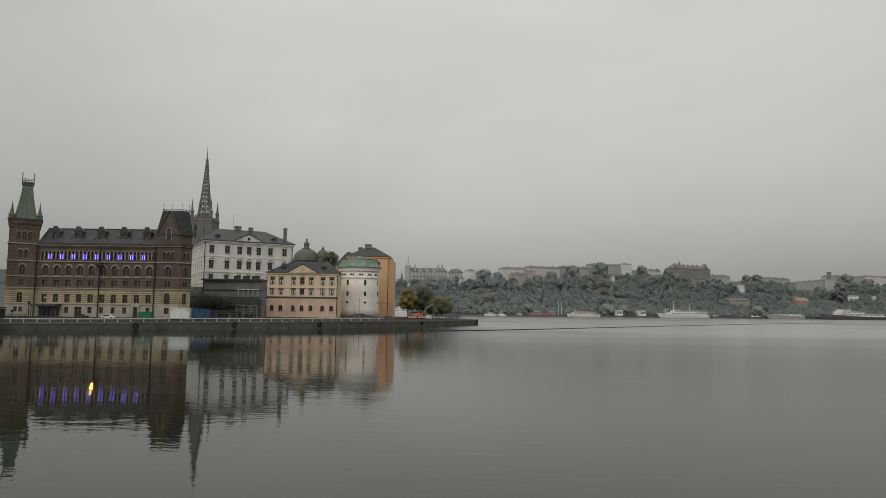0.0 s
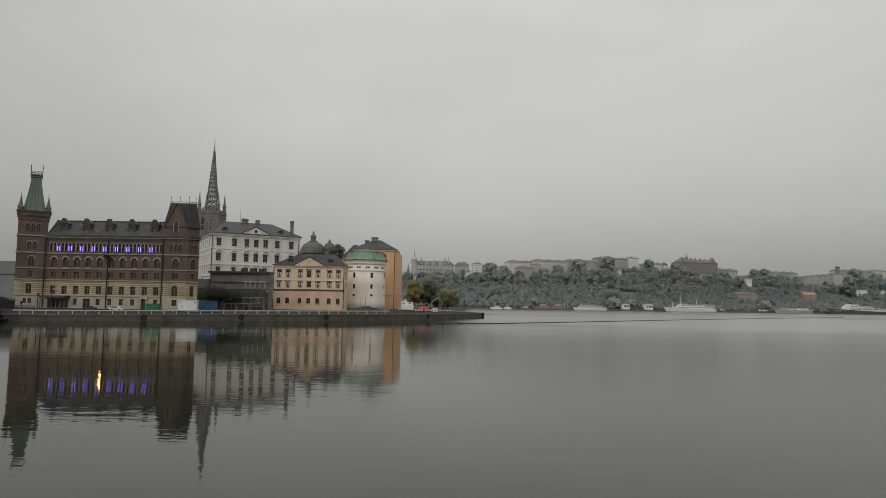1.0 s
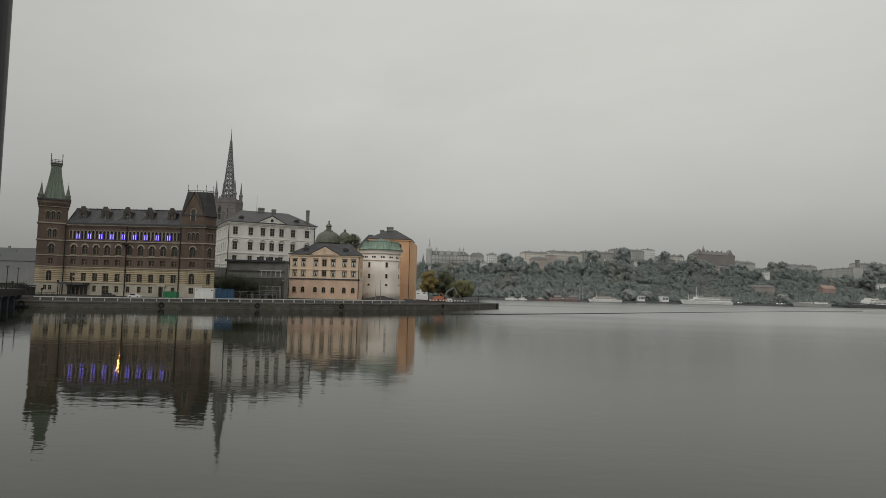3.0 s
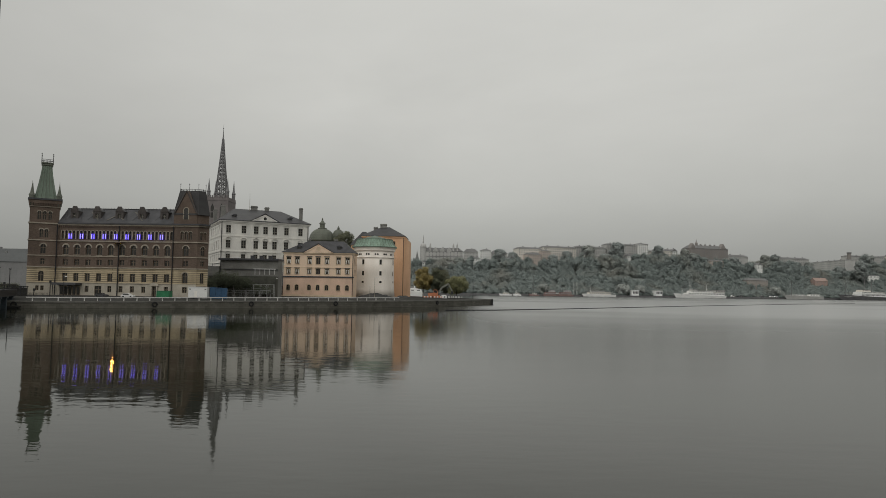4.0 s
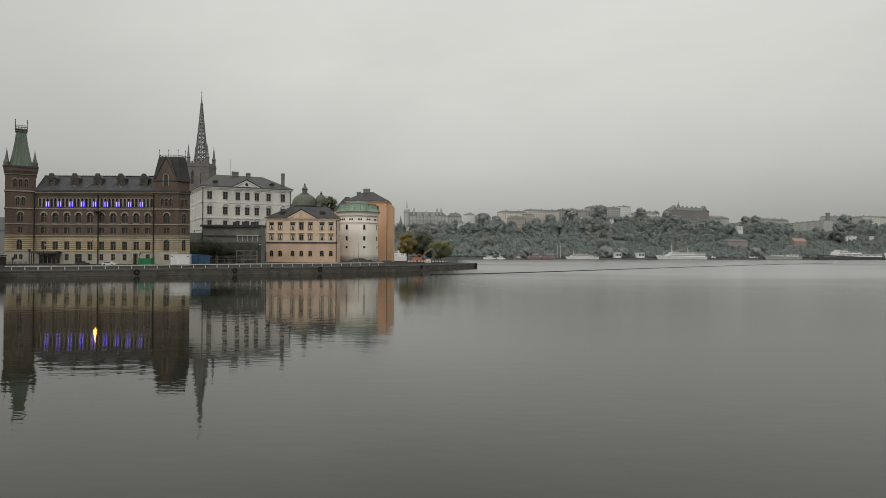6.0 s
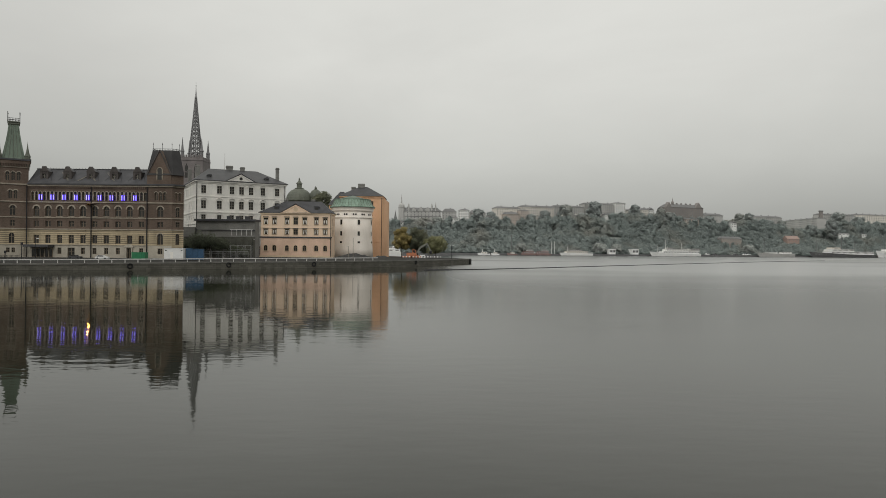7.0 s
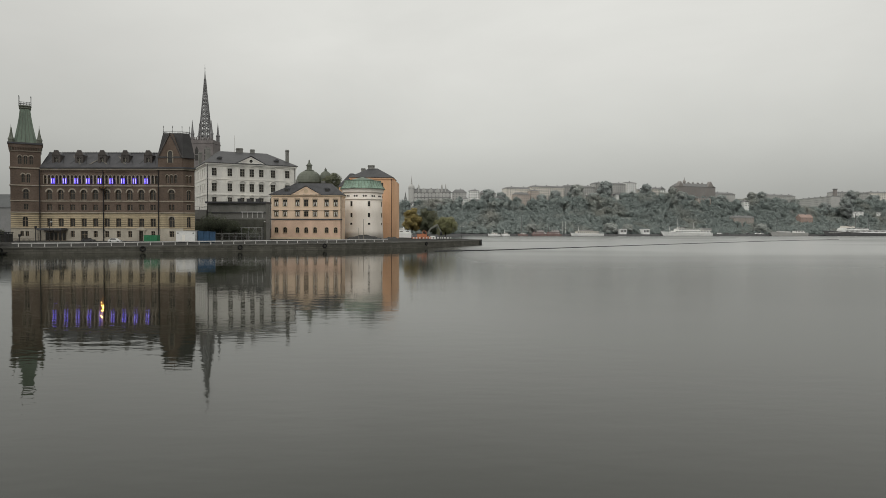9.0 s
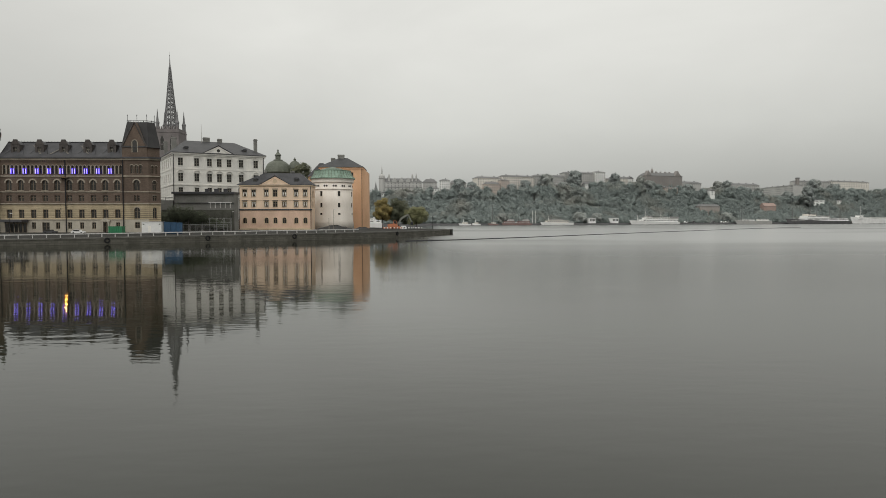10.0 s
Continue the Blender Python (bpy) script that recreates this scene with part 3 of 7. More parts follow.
# ---------- the brick printing house ----------
def brick_house():
    h = thing("brick_office_building", (-118.6, 185, 1.9), "large dark red brick building with sandstone base and corner tower", "building")
    B = 1.9
    Z = lambda z: z - B
    bay = [10.3 + 3.144 * i for i in range(10)]
    x0, x1 = 8.0, 40.1
    at = lambda x, y=0.0, turn=0.0: pose(x, y, 0, 0, 0, turn)

    def wall(m, length, za, zb, mat, holes=(), arched=(), bars=CROSS, thick=0.6, trim=None, sill=None, frame_mat=WINDOW_FRAME, band=0.22, foot=True):
        hs = [(c, w, Z(b), Z(t)) for c, w, b, t in holes]
        ar = [(c, w, Z(b), Z(t)) for c, w, b, t in arched]
        part("wall", pierced(length, Z(za), Z(zb), hs, thick, ar).moved(m), mat, h)
        glaze(h, m, hs, ar, bars, frame_mat, sill)
        if trim:
            for q in hs:
                part("window_surround", surround(*q, q in ar, band, foot=foot).moved(m), trim, h)

    def course(xa, xb, ya, yb, za, zb, mat=BRICK_TRIM, name="string_course"):
        part(name, Shape().box(xa, xb, ya, yb, Z(za), Z(zb)), mat, h)

    # main front
    m, L = at(x0), x1 - x0
    b0 = [c - x0 for c in bay]
    wall(m, L, 1.9, 5.75, PLINTH, [(c, 1.05 if i != 3 else 1.9, 3.3 if i != 3 else 2.4, 5.0) for i, c in enumerate(b0) if i not in (0, 1, 8)] + [(b0[8] - 0.05, 1.2, 2.2, 5.0)], sill=None)
    wall(m, L, 5.75, 10.0, SANDSTONE, [(c, 1.4, 6.15, 8.45) for c in b0], bars=(("v", 0.0), ("h", 0.68)))
    wall(m, L, 10.0, 13.1, BRICK, [(c, 1.4, 10.65, 12.2) for c in b0], bars=(("v", -0.03), ("v", 0.03), ("h", 0.62)), trim=None)
    ar = [(c, 1.5, 13.5, 16.25) for c in b0]
    wall(m, L, 13.1, 17.3, BRICK, ar, ar, trim=BRICK_TRIM, band=0.38, foot=False, sill=BRICK_TRIM)
    ar = [(c + d, 0.72, 17.85, 20.2) for c in b0 for d in (-1.02, 0.0, 1.02)]
    wall(m, L, 17.3, 21.6, BRICK, ar, ar, trim=BRICK_TRIM, band=0.15, bars=(("h", 0.6),))
    course(x0, x1, -0.16, 0, 5.65, 5.9)
    course(x0, x1, -0.22, 0, 9.85, 10.15)
    course(x0, x1, -0.14, 0, 13.0, 13.25)
    course(x0, x1, -0.2, 0, 17.15, 17.45)
    course(x0, x1, -0.3, 0.6, 21.6, 22.0, BRICK_TRIM, "cornice")
    course(x0, x1, -0.55, 0.6, 22.0, 22.35, SLATE, "cornice")
    dentil = Shape().box(0, 0.28, -0.28, -0.002, Z(21.1), Z(21.6)).mesh("dentil", BRICK)
    for i in range(int(L / 0.55)):
        link_part("dentil", dentil, pose(x0 + i * 0.55, 0, 0), h)
    part("wall", Shape().box(x0, x1, 17.4, 18, Z(1.9), Z(22)), BRICK, h)
    # slate mansard, flat on top, with standing seams
    roof = Shape()
    roof.add([(x0, -0.45, Z(22.35)), (x1, -0.45, Z(22.35)), (x1, 4.2, Z(26.7)), (x0, 4.2, Z(26.7)), (x0, 14, Z(26.9)), (x1, 14, Z(26.9)), (x0, 18.3, Z(22.35)), (x1, 18.3, Z(22.35))],
             [(0, 1, 2, 3), (3, 2, 5, 4), (4, 5, 7, 6), (0, 3, 4, 6), (1, 7, 5, 2), (0, 6, 7, 1)])
    part("roof", roof, SLATE, h)
    ridge = Shape().box(x0, x1, 4.05, 4.35, Z(26.66), Z(26.85))
    for i in range(40):
        x = x0 + 0.4 + i * 0.8
        ridge.rod((x, 4.2, Z(26.8)), (x, 4.2, Z(27.1)), 0.03, n=4)
    part("ridge_cresting", ridge, IRON, h)
    for i in range(5):
        c = 11.75 + 6.3 * i
        d = Shape()
        d.box(c - 1.1, c - 0.5, 0.9, 4.4, Z(22.9), Z(25.7)).box(c + 0.5, c + 1.1, 0.9, 4.4, Z(22.9), Z(25.7))
        d.box(c - 0.5, c + 0.5, 0.9, 4.4, Z(22.9), Z(23.5)).box(c - 0.5, c + 0.5, 0.9, 4.4, Z(25.1), Z(25.7))
        d.slab([(c - 1.2, Z(25.7)), (c + 1.2, Z(25.7)), (c + 0.7, Z(26.4)), (c + 0.45, Z(27.1)), (c - 0.45, Z(27.1)), (c - 0.7, Z(26.4))], 0.8, 1.3)
        dm = part("dormer", d, DORMER, h)
        part("dormer_roof", Shape().slab([(c - 1.2, Z(25.7)), (c + 1.2, Z(25.7)), (c, Z(26.8))], 1.32, 4.9), SLATE, dm)
        glaze(h, at(c, 0.9), [(0, 1.0, Z(23.5), Z(25.1))], (), CROSS, WINDOW_PALE)
        # slated shoulders that lean against the dormer
        for sx in (-1, 1):
            part("dormer_flashing", Shape().rod((c + sx * 2.3, 0.45, Z(23.2)), (c + sx * 0.9, 2.9, Z(25.5)), 0.09, n=4), SLATE_GREY, dm)

    # pale ladders lying aslant on the slates
    for c in (17.2, 22.8, 24.4, 29.6):
        lad = Shape()
        sx = -1 if c == 22.8 else 1
        on = lambda u: (c + sx * 1.6 * (u - 0.5) * 2, -0.45 + 4.65 * (0.15 + 0.6 * (1 - u)) - 0.12, Z(22.35 + 4.35 * (0.15 + 0.6 * (1 - u))) + 0.12)
        a, b = Vector(on(0)), Vector(on(1))
        for dx in (-0.15, 0.15):
            lad.rod(a + Vector((dx, 0, 0)), b + Vector((dx, 0, 0)), 0.04, n=4)
        for k in range(9):
            q = a.lerp(b, (k + 0.5) / 9)
            lad.rod(q - Vector((0.15, 0, 0)), q + Vector((0.15, 0, 0)), 0.03, n=4)
        part("roof_ladder", lad, WINDOW_PALE, h, "pale roof ladder")

    # corner tower, turned towards the water
    W = 7.1
    m = pose(8.1, 0, 0, 0, 0, 31) @ pose(-W, 0, 0)
    c = W / 2
    wall(m, W, 1.9, 5.75, PLINTH, [(c - 1.0, 0.8, 3.6, 4.9), (c + 0.2, 0.8, 3.6, 4.9)])
    wall(m, W, 5.75, 10.0, SANDSTONE, [(c - 0.2, 1.3, 6.1, 8.9)], [(c - 0.2, 1.3, 6.1, 8.9)])
    wall(m, W, 10.0, 13.1, BRICK, [(c, 1.1, 10.7, 12.3)])
    wall(m, W, 13.1, 17.3, BRICK, [(c, 1.35, 13.6, 16.3)], [(c, 1.35, 13.6, 16.3)], trim=BRICK_TRIM, band=0.28, foot=False)
    ar = [(c - 0.62, 0.85, 18.0, 20.4), (c + 0.62, 0.85, 18.0, 20.4)]
    wall(m, W, 17.3, 21.9, BRICK, ar, ar, trim=BRICK_TRIM, band=0.25, foot=False)
    ar = [(c + d, 0.9, 22.9, 25.3) for d in (-1.3, 0, 1.3)]
    wall(m, W, 21.9, 26.4, BRICK, ar, ar, trim=BRICK_TRIM, band=0.2, foot=False)
    for za, zb, out in ((5.65, 5.9, 0.16), (9.85, 10.15, 0.2), (13.0, 13.25, 0.14), (17.15, 17.45, 0.2), (21.8, 22.15, 0.22)):
        s = Shape().box(-out, W + out, -out, 0, Z(za), Z(zb)).box(-out, 0, 0, W, Z(za), Z(zb)).box(W, W + out, 0, W, Z(za), Z(zb))
        part("string_course", s.moved(m), BRICK_TRIM, h)
    part("wall", Shape().box(0, 0.6, 0.6, W, Z(1.9), Z(26.4)).moved(m), BRICK, h)
    part("wall", Shape().box(W - 0.6, W, 0.6, W, Z(1.9), Z(26.4)).moved(m), BRICK, h)
    part("wall", Shape().box(0.6, W - 0.6, W - 0.6, W, Z(1.9), Z(26.4)).moved(m), BRICK, h)
    for i in range(13):
        x = -0.3 + i * (W + 0.6) / 13
        part("corbel", Shape().box(x, x + 0.3, -0.4, 0.0, Z(26.65), Z(27.4)).moved(m), BRICK, h)
    part("corbel_band", Shape().box(-0.02, W + 0.02, -0.02, W + 0.02, Z(26.62), Z(27.4)).moved(m), BRICK, h)
    part("cornice", Shape().box(-0.4, W + 0.4, -0.4, W + 0.4, Z(27.4), Z(28.3)).moved(m), BRICK, h)
    part("string_course", Shape().box(-0.2, W + 0.2, -0.2, W + 0.2, Z(26.4), Z(26.62)).moved(m), BRICK_TRIM, h)
    part("cornice_top", Shape().box(-0.58, W + 0.58, -0.58, W + 0.58, Z(28.3), Z(28.75)).moved(m), SLATE, h)
    roof = Shape()
    prof = [(2.85, 28.75), (2.6, 29.5), (2.27, 31.2), (1.85, 33.4), (1.5, 35.6), (1.22, 38.1)]
    cy = W / 2
    sq = lambda r: [(c - r, cy - r), (c + r, cy - r), (c + r, cy + r), (c - r, cy + r)]
    for (ra, za), (rb, zb) in zip(prof, prof[1:]):
        roof.frustum(sq(ra), Z(za), sq(rb), Z(zb))
    part("tower_roof", roof.moved(m), COPPER, h, "green copper spire roof with a square top")
    seam = Shape()
    for (ra, za), (rb, zb) in zip(prof, prof[1:]):
        for k in range(-2, 3):
            seam.rod((c + k * ra / 2.6, cy - ra, Z(za)), (c + k * rb / 2.6, cy - rb, Z(zb)), 0.05, n=4)
    part("roof_seams", seam.moved(m), COPPER_DARK, h)
    part("roof_cap", Shape().frustum(sq(1.22), Z(38.1), sq(1.42), Z(38.35)).prism(sq(1.42), Z(38.35), Z(38.6)).prism(sq(1.26), Z(38.6), Z(38.85)).prism(sq(1.5), Z(38.85), Z(39.1)).moved(m), COPPER_DARK, h)
    rail = Shape()
    R4 = sq(1.4)
    for px, py in R4:
        rail.rod((px, py, Z(39.1)), (px, py, Z(41.6)), 0.09, 0.06, n=5).turned(px, py, [(0.02, Z(41.2)), (0.17, Z(41.4)), (0.02, Z(41.65))], 6)
    for a, b in zip(R4, R4[1:] + R4[:1]):
        for z in (39.45, 39.95):
            rail.rod((*a, Z(z)), (*b, Z(z)), 0.05, n=4)
        for k in range(1, 8):
            p = Vector(a).lerp(Vector(b), k / 8)
            rail.rod((p.x, p.y, Z(39.1)), (p.x, p.y, Z(40.0)), 0.035, n=4)
    part("roof_railing", rail.moved(m), IRON, h)
    for px, py in ((0.3, 0.3), (W - 0.3, 0.3), (0.3, W - 0.3), (W - 0.3, W - 0.3)):
        part("corner_turret", Shape().turned(px, py, [(0.5, Z(26.7)), (0.72, Z(28.2)), (0.76, Z(29.4)), (0.85, Z(29.5)), (0.5, Z(30.3)), (0.22, Z(31.7)), (0.05, Z(33.0)), (0.03, Z(33.6))], 8, 0.39).moved(m), COPPER_DARK, h)

    # gabled pavilion with its cut corner
    m = at(x1, -0.4)
    c, L = 3.75, 6.9
    wall(m, L, 1.9, 5.75, PLINTH, [(c, 1.3, 3.4, 5.0)])
    wall(m, L, 5.75, 10.0, SANDSTONE, [(c, 1.55, 6.0, 9.0)], [(c, 1.55, 6.0, 9.0)], trim=BRICK_TRIM, band=0.25, foot=False)
    wall(m, L, 10.0, 13.1, BRICK, [(c - 0.42, 0.62, 10.65, 12.2), (c + 0.42, 0.62, 10.65, 12.2)], bars=(("h", 0.6),))
    wall(m, L, 13.1, 17.3, BRICK, [(c, 1.6, 13.5, 16.3)], [(c, 1.6, 13.5, 16.3)], trim=BRICK_TRIM, band=0.3, foot=False)
    ar = [(c + d, 0.8, 18.0, 20.3) for d in (-1.15, 0, 1.15)]
    wall(m, L, 17.3, 22.0, BRICK, ar, ar, trim=BRICK_TRIM, band=0.16, foot=False)
    m2 = pose(x1 + L, -0.4, 0, 0, 0, 45)
    L2 = 3.24
    wall(m2, L2, 1.9, 10.0, SANDSTONE, [(1.6, 1.1, 6.0, 9.0)], [(1.6, 1.1, 6.0, 9.0)])
    ar = [(1.6, 1.1, 13.5, 16.2), (1.1, 0.6, 18.0, 20.2), (2.1, 0.6, 18.0, 20.2)]
    wall(m2, L2, 10.0, 22.0, BRICK, ar + [(1.6, 1.0, 10.7, 12.2)], ar, trim=BRICK_TRIM, band=0.14, foot=False)
    xr, yr = x1 + L + L2 * 0.7071, -0.4 + L2 * 0.7071
    m3 = pose(xr, yr, 0, 0, 0, 115)
    wall(m3, 15, 1.9, 10.0, SANDSTONE, [(2 + 3 * k, 1.3, 6.1, 8.5) for k in range(5)])
    wall(m3, 15, 10.0, 22.0, BRICK, [(2 + 3 * k, 1.3, 13.5, 16.2) for k in range(5)])
    out = [(x1, -0.4), (x1 + L, -0.4), (xr, yr), (xr - 6.4, 15.5), (x1, 17)]
    cx, cyy = x1 + 1.5, 8.0
    grow = lambda d: [(x + (d if x > cx else -d * 0.3), y + (d if y > cyy else -d)) for x, y in out]
    for za, zb, d in ((9.85, 10.15, 0.2), (13.0, 13.25, 0.14), (17.15, 17.45, 0.2), (21.6, 22.0, 0.3)):
        part("string_course", Shape().prism(grow(d), Z(za), Z(zb)), BRICK_TRIM, h)
    part("cornice", Shape().prism(grow(0.55), Z(22.0), Z(22.4)), SLATE, h)
    part("wall", Shape().prism(grow(-0.15), Z(22.4), Z(24.9)), BRICK, h)
    low = grow(0.2)
    high = [(40.7, 1.9), (46.0, 1.9), (47.4, 3.6), (43.2, 13), (40.7, 13)]
    part("pavilion_roof", Shape().frustum(low, Z(24.9), high, Z(31.9)), SLATE_BLACK, h)
    ir = Shape()
    for px, py in ((40.8, 2.0), (43.3, 2.0), (45.9, 2.0), (47.3, 3.7), (43.1, 12.8), (40.8, 12.8)):
        ir.rod((px, py, Z(31.8)), (px, py, Z(34.0)), 0.06, 0.04, n=5)
        ir.turned(px, py, [(0.02, Z(33.4)), (0.15, Z(33.6)), (0.02, Z(33.8))], 6)
    for a, b in zip(high, high[1:] + high[:1]):
        ir.rod((*a, Z(32.3)), (*b, Z(32.3)), 0.05, n=4)
        for k in range(12):
            p = Vector(a).lerp(Vector(b), k / 12)
            ir.rod((p.x, p.y, Z(31.9)), (p.x, p.y, Z(32.3)), 0.03, n=4)
    part("roof_cresting", ir, IRON, h)
    g = [(40.45, Z(22.4)), (46.75, Z(22.4)), (46.75, Z(25.0)), (43.6, Z(31.6)), (40.45, Z(25.4))]
    gm = part("gable", Shape().slab(g, -0.45, 2.2), BRICK, h)
    tr = Shape()
    for a, b in ((g[2], g[3]), (g[3], g[4])):
        tr.rod((a[0], -0.5, a[1]), (b[0], -0.5, b[1]), 0.2, n=4)
    part("gable_coping", tr, DORMER, gm)
    nm = Shape()
    nm.slab([(43.0, Z(23.6)), (44.2, Z(23.6)), (44.2, Z(26.2))] + [(43.6 + 0.6 * math.cos(math.pi * k / 6), Z(26.2) + 0.6 * math.sin(math.pi * k / 6)) for k in range(1, 6)] + [(43.0, Z(26.2))], -0.47, -0.3)
    part("gable_window", nm, PANE, gm)
    part("window_surround", surround(43.6, 1.2, Z(23.6), Z(26.8), True, 0.22, 0.1).moved(pose(0, -0.45, 0)), BRICK_TRIM, gm)
    # downpipes
    for x in (8.05, 25.15, 40.35):
        part("downpipe", Shape().rod((x, -0.22 - (0.42 if x < 9 or x > 40 else 0), Z(2.0)), (x, -0.22 - (0.42 if x < 9 or x > 40 else 0), Z(21.6)), 0.14, n=6), IRON, h)
    # canopy over the entrance
    can = Shape().box(8.6, 15.2, -3.2, 0, Z(5.15), Z(5.75))
    cp = part("entrance_canopy", can, SLATE, h, "dark flat entrance canopy on thin posts")
    for x in (8.9, 11.0, 13.0, 14.9):
        part("post", Shape().rod((x, -3.0, Z(1.9)), (x, -3.0, Z(5.15)), 0.09, n=6), IRON, cp)
    for k in range(5):
        dr = part("entrance_door", Shape().box(9.2 + k * 1.15, 10.2 + k * 1.15, -0.05, 0.0, Z(2.0), Z(4.8)), WINDOW_FRAME, h)
        part("pane", Shape().box(9.32 + k * 1.15, 10.08 + k * 1.15, -0.07, -0.05, Z(2.5), Z(4.6)), PANE, dr)
    # pedimented door surround
    c = bay[8] - 0.05
    ds = Shape().box(c - 0.95, c - 0.6, -0.35, 0, Z(1.9), Z(5.2)).box(c + 0.6, c + 0.95, -0.35, 0, Z(1.9), Z(5.2))
    ds.slab([(c - 1.3, Z(5.2)), (c + 1.3, Z(5.2)), (c + 1.3, Z(5.45)), (c + 0.4, Z(6.1)), (c - 0.4, Z(6.1)), (c - 1.3, Z(5.45))], -0.4, 0)
    part("door_surround", ds, PLINTH, h)
    return h


HOUSE = brick_house()


def roof_sign():
    """Nine glowing violet shapes in a row on the front."""
    for i in range(9):
        x = -107.0 + 3.175 * i
        s = thing("sign_shape", (x, 184.55, 17.85), "glowing violet-blue neon sign shape on the brick front", "sign", "neon sign shapes on the front")
        for c in (-0.32, 0.32):
            bar = part("sign_bar", Shape().box(c - 0.13, c + 0.13, -0.08, 0.12, 0.0, 1.45), SIGN_GLOW, s)
            part("neon_tube", Shape().box(c - 0.05, c + 0.05, -0.12, -0.08, 0.12, 1.32), SIGN_CORE, bar)
        part("bracket", Shape().rod((-0.4, 0.1, 0.3), (-0.4, 0.45, 0.3), 0.04).rod((0.4, 0.1, 1.2), (0.4, 0.45, 1.2), 0.04), IRON, s)


roof_sign()
# added lamp: the slotted hood hides its bulb, leaving only the water glint
lampy = thing("glint_lamp", (-93.6, 184.6, 16.75), "small hooded lamp added for the warm glint on the water", "lamp", turn=26.5)
hood = Shape().box(-0.8, 0.8, -1.4, 0.46, 0.26, 0.32).box(-0.8, 0.8, -1.4, 0.46, -0.25, -0.19).box(-0.8, -0.75, -1.4, 0.46, -0.19, 0.26).box(0.75, 0.8, -1.4, 0.46, -0.19, 0.26)
hood.box(-0.75, 0.75, -1.4, -1.34, 0.03, 0.26).box(-0.75, 0.75, 0.4, 0.46, -0.19, 0.26)
part("hood", hood, HOOD_BLACK, lampy)
part("hood_cover", Shape().box(-0.84, 0.84, -1.44, 0.46, 0.322, 0.36).box(-0.84, 0.84, -1.44, 0.46, -0.29, -0.252).box(-0.84, -0.802, -1.44, 0.46, -0.252, 0.322).box(0.802, 0.84, -1.44, 0.46, -0.252, 0.322).box(-0.802, 0.802, -1.44, -1.402, 0.032, 0.322), BRICK, lampy, "cover in wall brick that hides the added lamp hood")
part("bulb", Shape().box(-0.6, 0.6, 0.37, 0.398, 0.145, 0.215), LAMP_GLOW, lampy)


# ---------- white palace on the terrace ----------
def plain_house(name, at, turn, length, depth, z0, z1, mat, label, rows, roof_mat, ridge, overhang=0.5, inset=6.0, base=None, sides=(), bars=GRID, frame_mat=WINDOW_FRAME, trim=None, sill=None, thick=0.6, back=True):
    """A rendered house with hipped roof. rows: (list of middles, width, bottom, top, arched)."""
    h = thing(name, (at[0], at[1], z0), label, "building", turn=turn)
    Z = lambda z: z - z0
    holes = [(c, w, Z(b), Z(t)) for cs, w, b, t, a in rows for c in cs]
    arched = [(c, w, Z(b), Z(t)) for cs, w, b, t, a in rows if a for c in cs]
    I = Matrix.Identity(4)
    if base:
        zb, bmat = base
        low = [q for q in holes if q[3] < Z(zb) + 0.05]
        up = [q for q in holes if q not in low]
        part("wall", pierced(length, 0, Z(zb), low, thick, [q for q in low if q in arched]), bmat, h)
        part("wall", pierced(length, Z(zb), Z(z1), up, thick, [q for q in up if q in arched]), mat, h)
    else:
        part("wall", pierced(length, 0, Z(z1), holes, thick, arched), mat, h)
    glaze(h, I, holes, arched, bars, frame_mat, sill)
    if trim:
        for q in holes:
            part("window_surround", surround(*q, q in arched, 0.2, 0.06), trim, h)
    for tag in ("left", "right"):
        given = [s for s in sides if s[0] == tag]
        m = pose(0, depth, 0, 0, 0, -90) if tag == "left" else pose(length, 0, 0, 0, 0, 90)
        hs = [(c, w, Z(b), Z(t)) for _, cs, w, b, t in given for c in cs]
        part("wall", pierced(depth - 2 * thick, 0, Z(z1), [(c - thick, w, b, t) for c, w, b, t in hs], thick).moved(m @ pose(thick, 0, 0)), mat, h)
        glaze(h, m, hs, (), bars, frame_mat, sill)
    part("wall", Shape().box(0, length, depth - thick, depth, 0, Z(z1)), mat, h)
    o = overhang
    part("cornice", Shape().box(-o * 0.7, length + o * 0.7, -o * 0.7, depth + o * 0.7, Z(z1) - 0.45, Z(z1)), trim or mat, h)
    r = Shape()
    r.add([(-o, -o, Z(z1)), (length + o, -o, Z(z1)), (length + o, depth + o, Z(z1)), (-o, depth + o, Z(z1)), (inset, depth / 2, Z(ridge)), (length - inset, depth / 2, Z(ridge)),
           (-o, -o, Z(z1) + 0.18), (length + o, -o, Z(z1) + 0.18), (length + o, depth + o, Z(z1) + 0.18), (-o, depth + o, Z(z1) + 0.18)],
          [(3, 2, 1, 0), (0, 1, 7, 6), (1, 2, 8, 7), (2, 3, 9, 8), (3, 0, 6, 9), (6, 7, 5, 4), (7, 8, 5), (8, 9, 4, 5), (9, 6, 4)])
    part("roof", r, roof_mat, h)
    return h


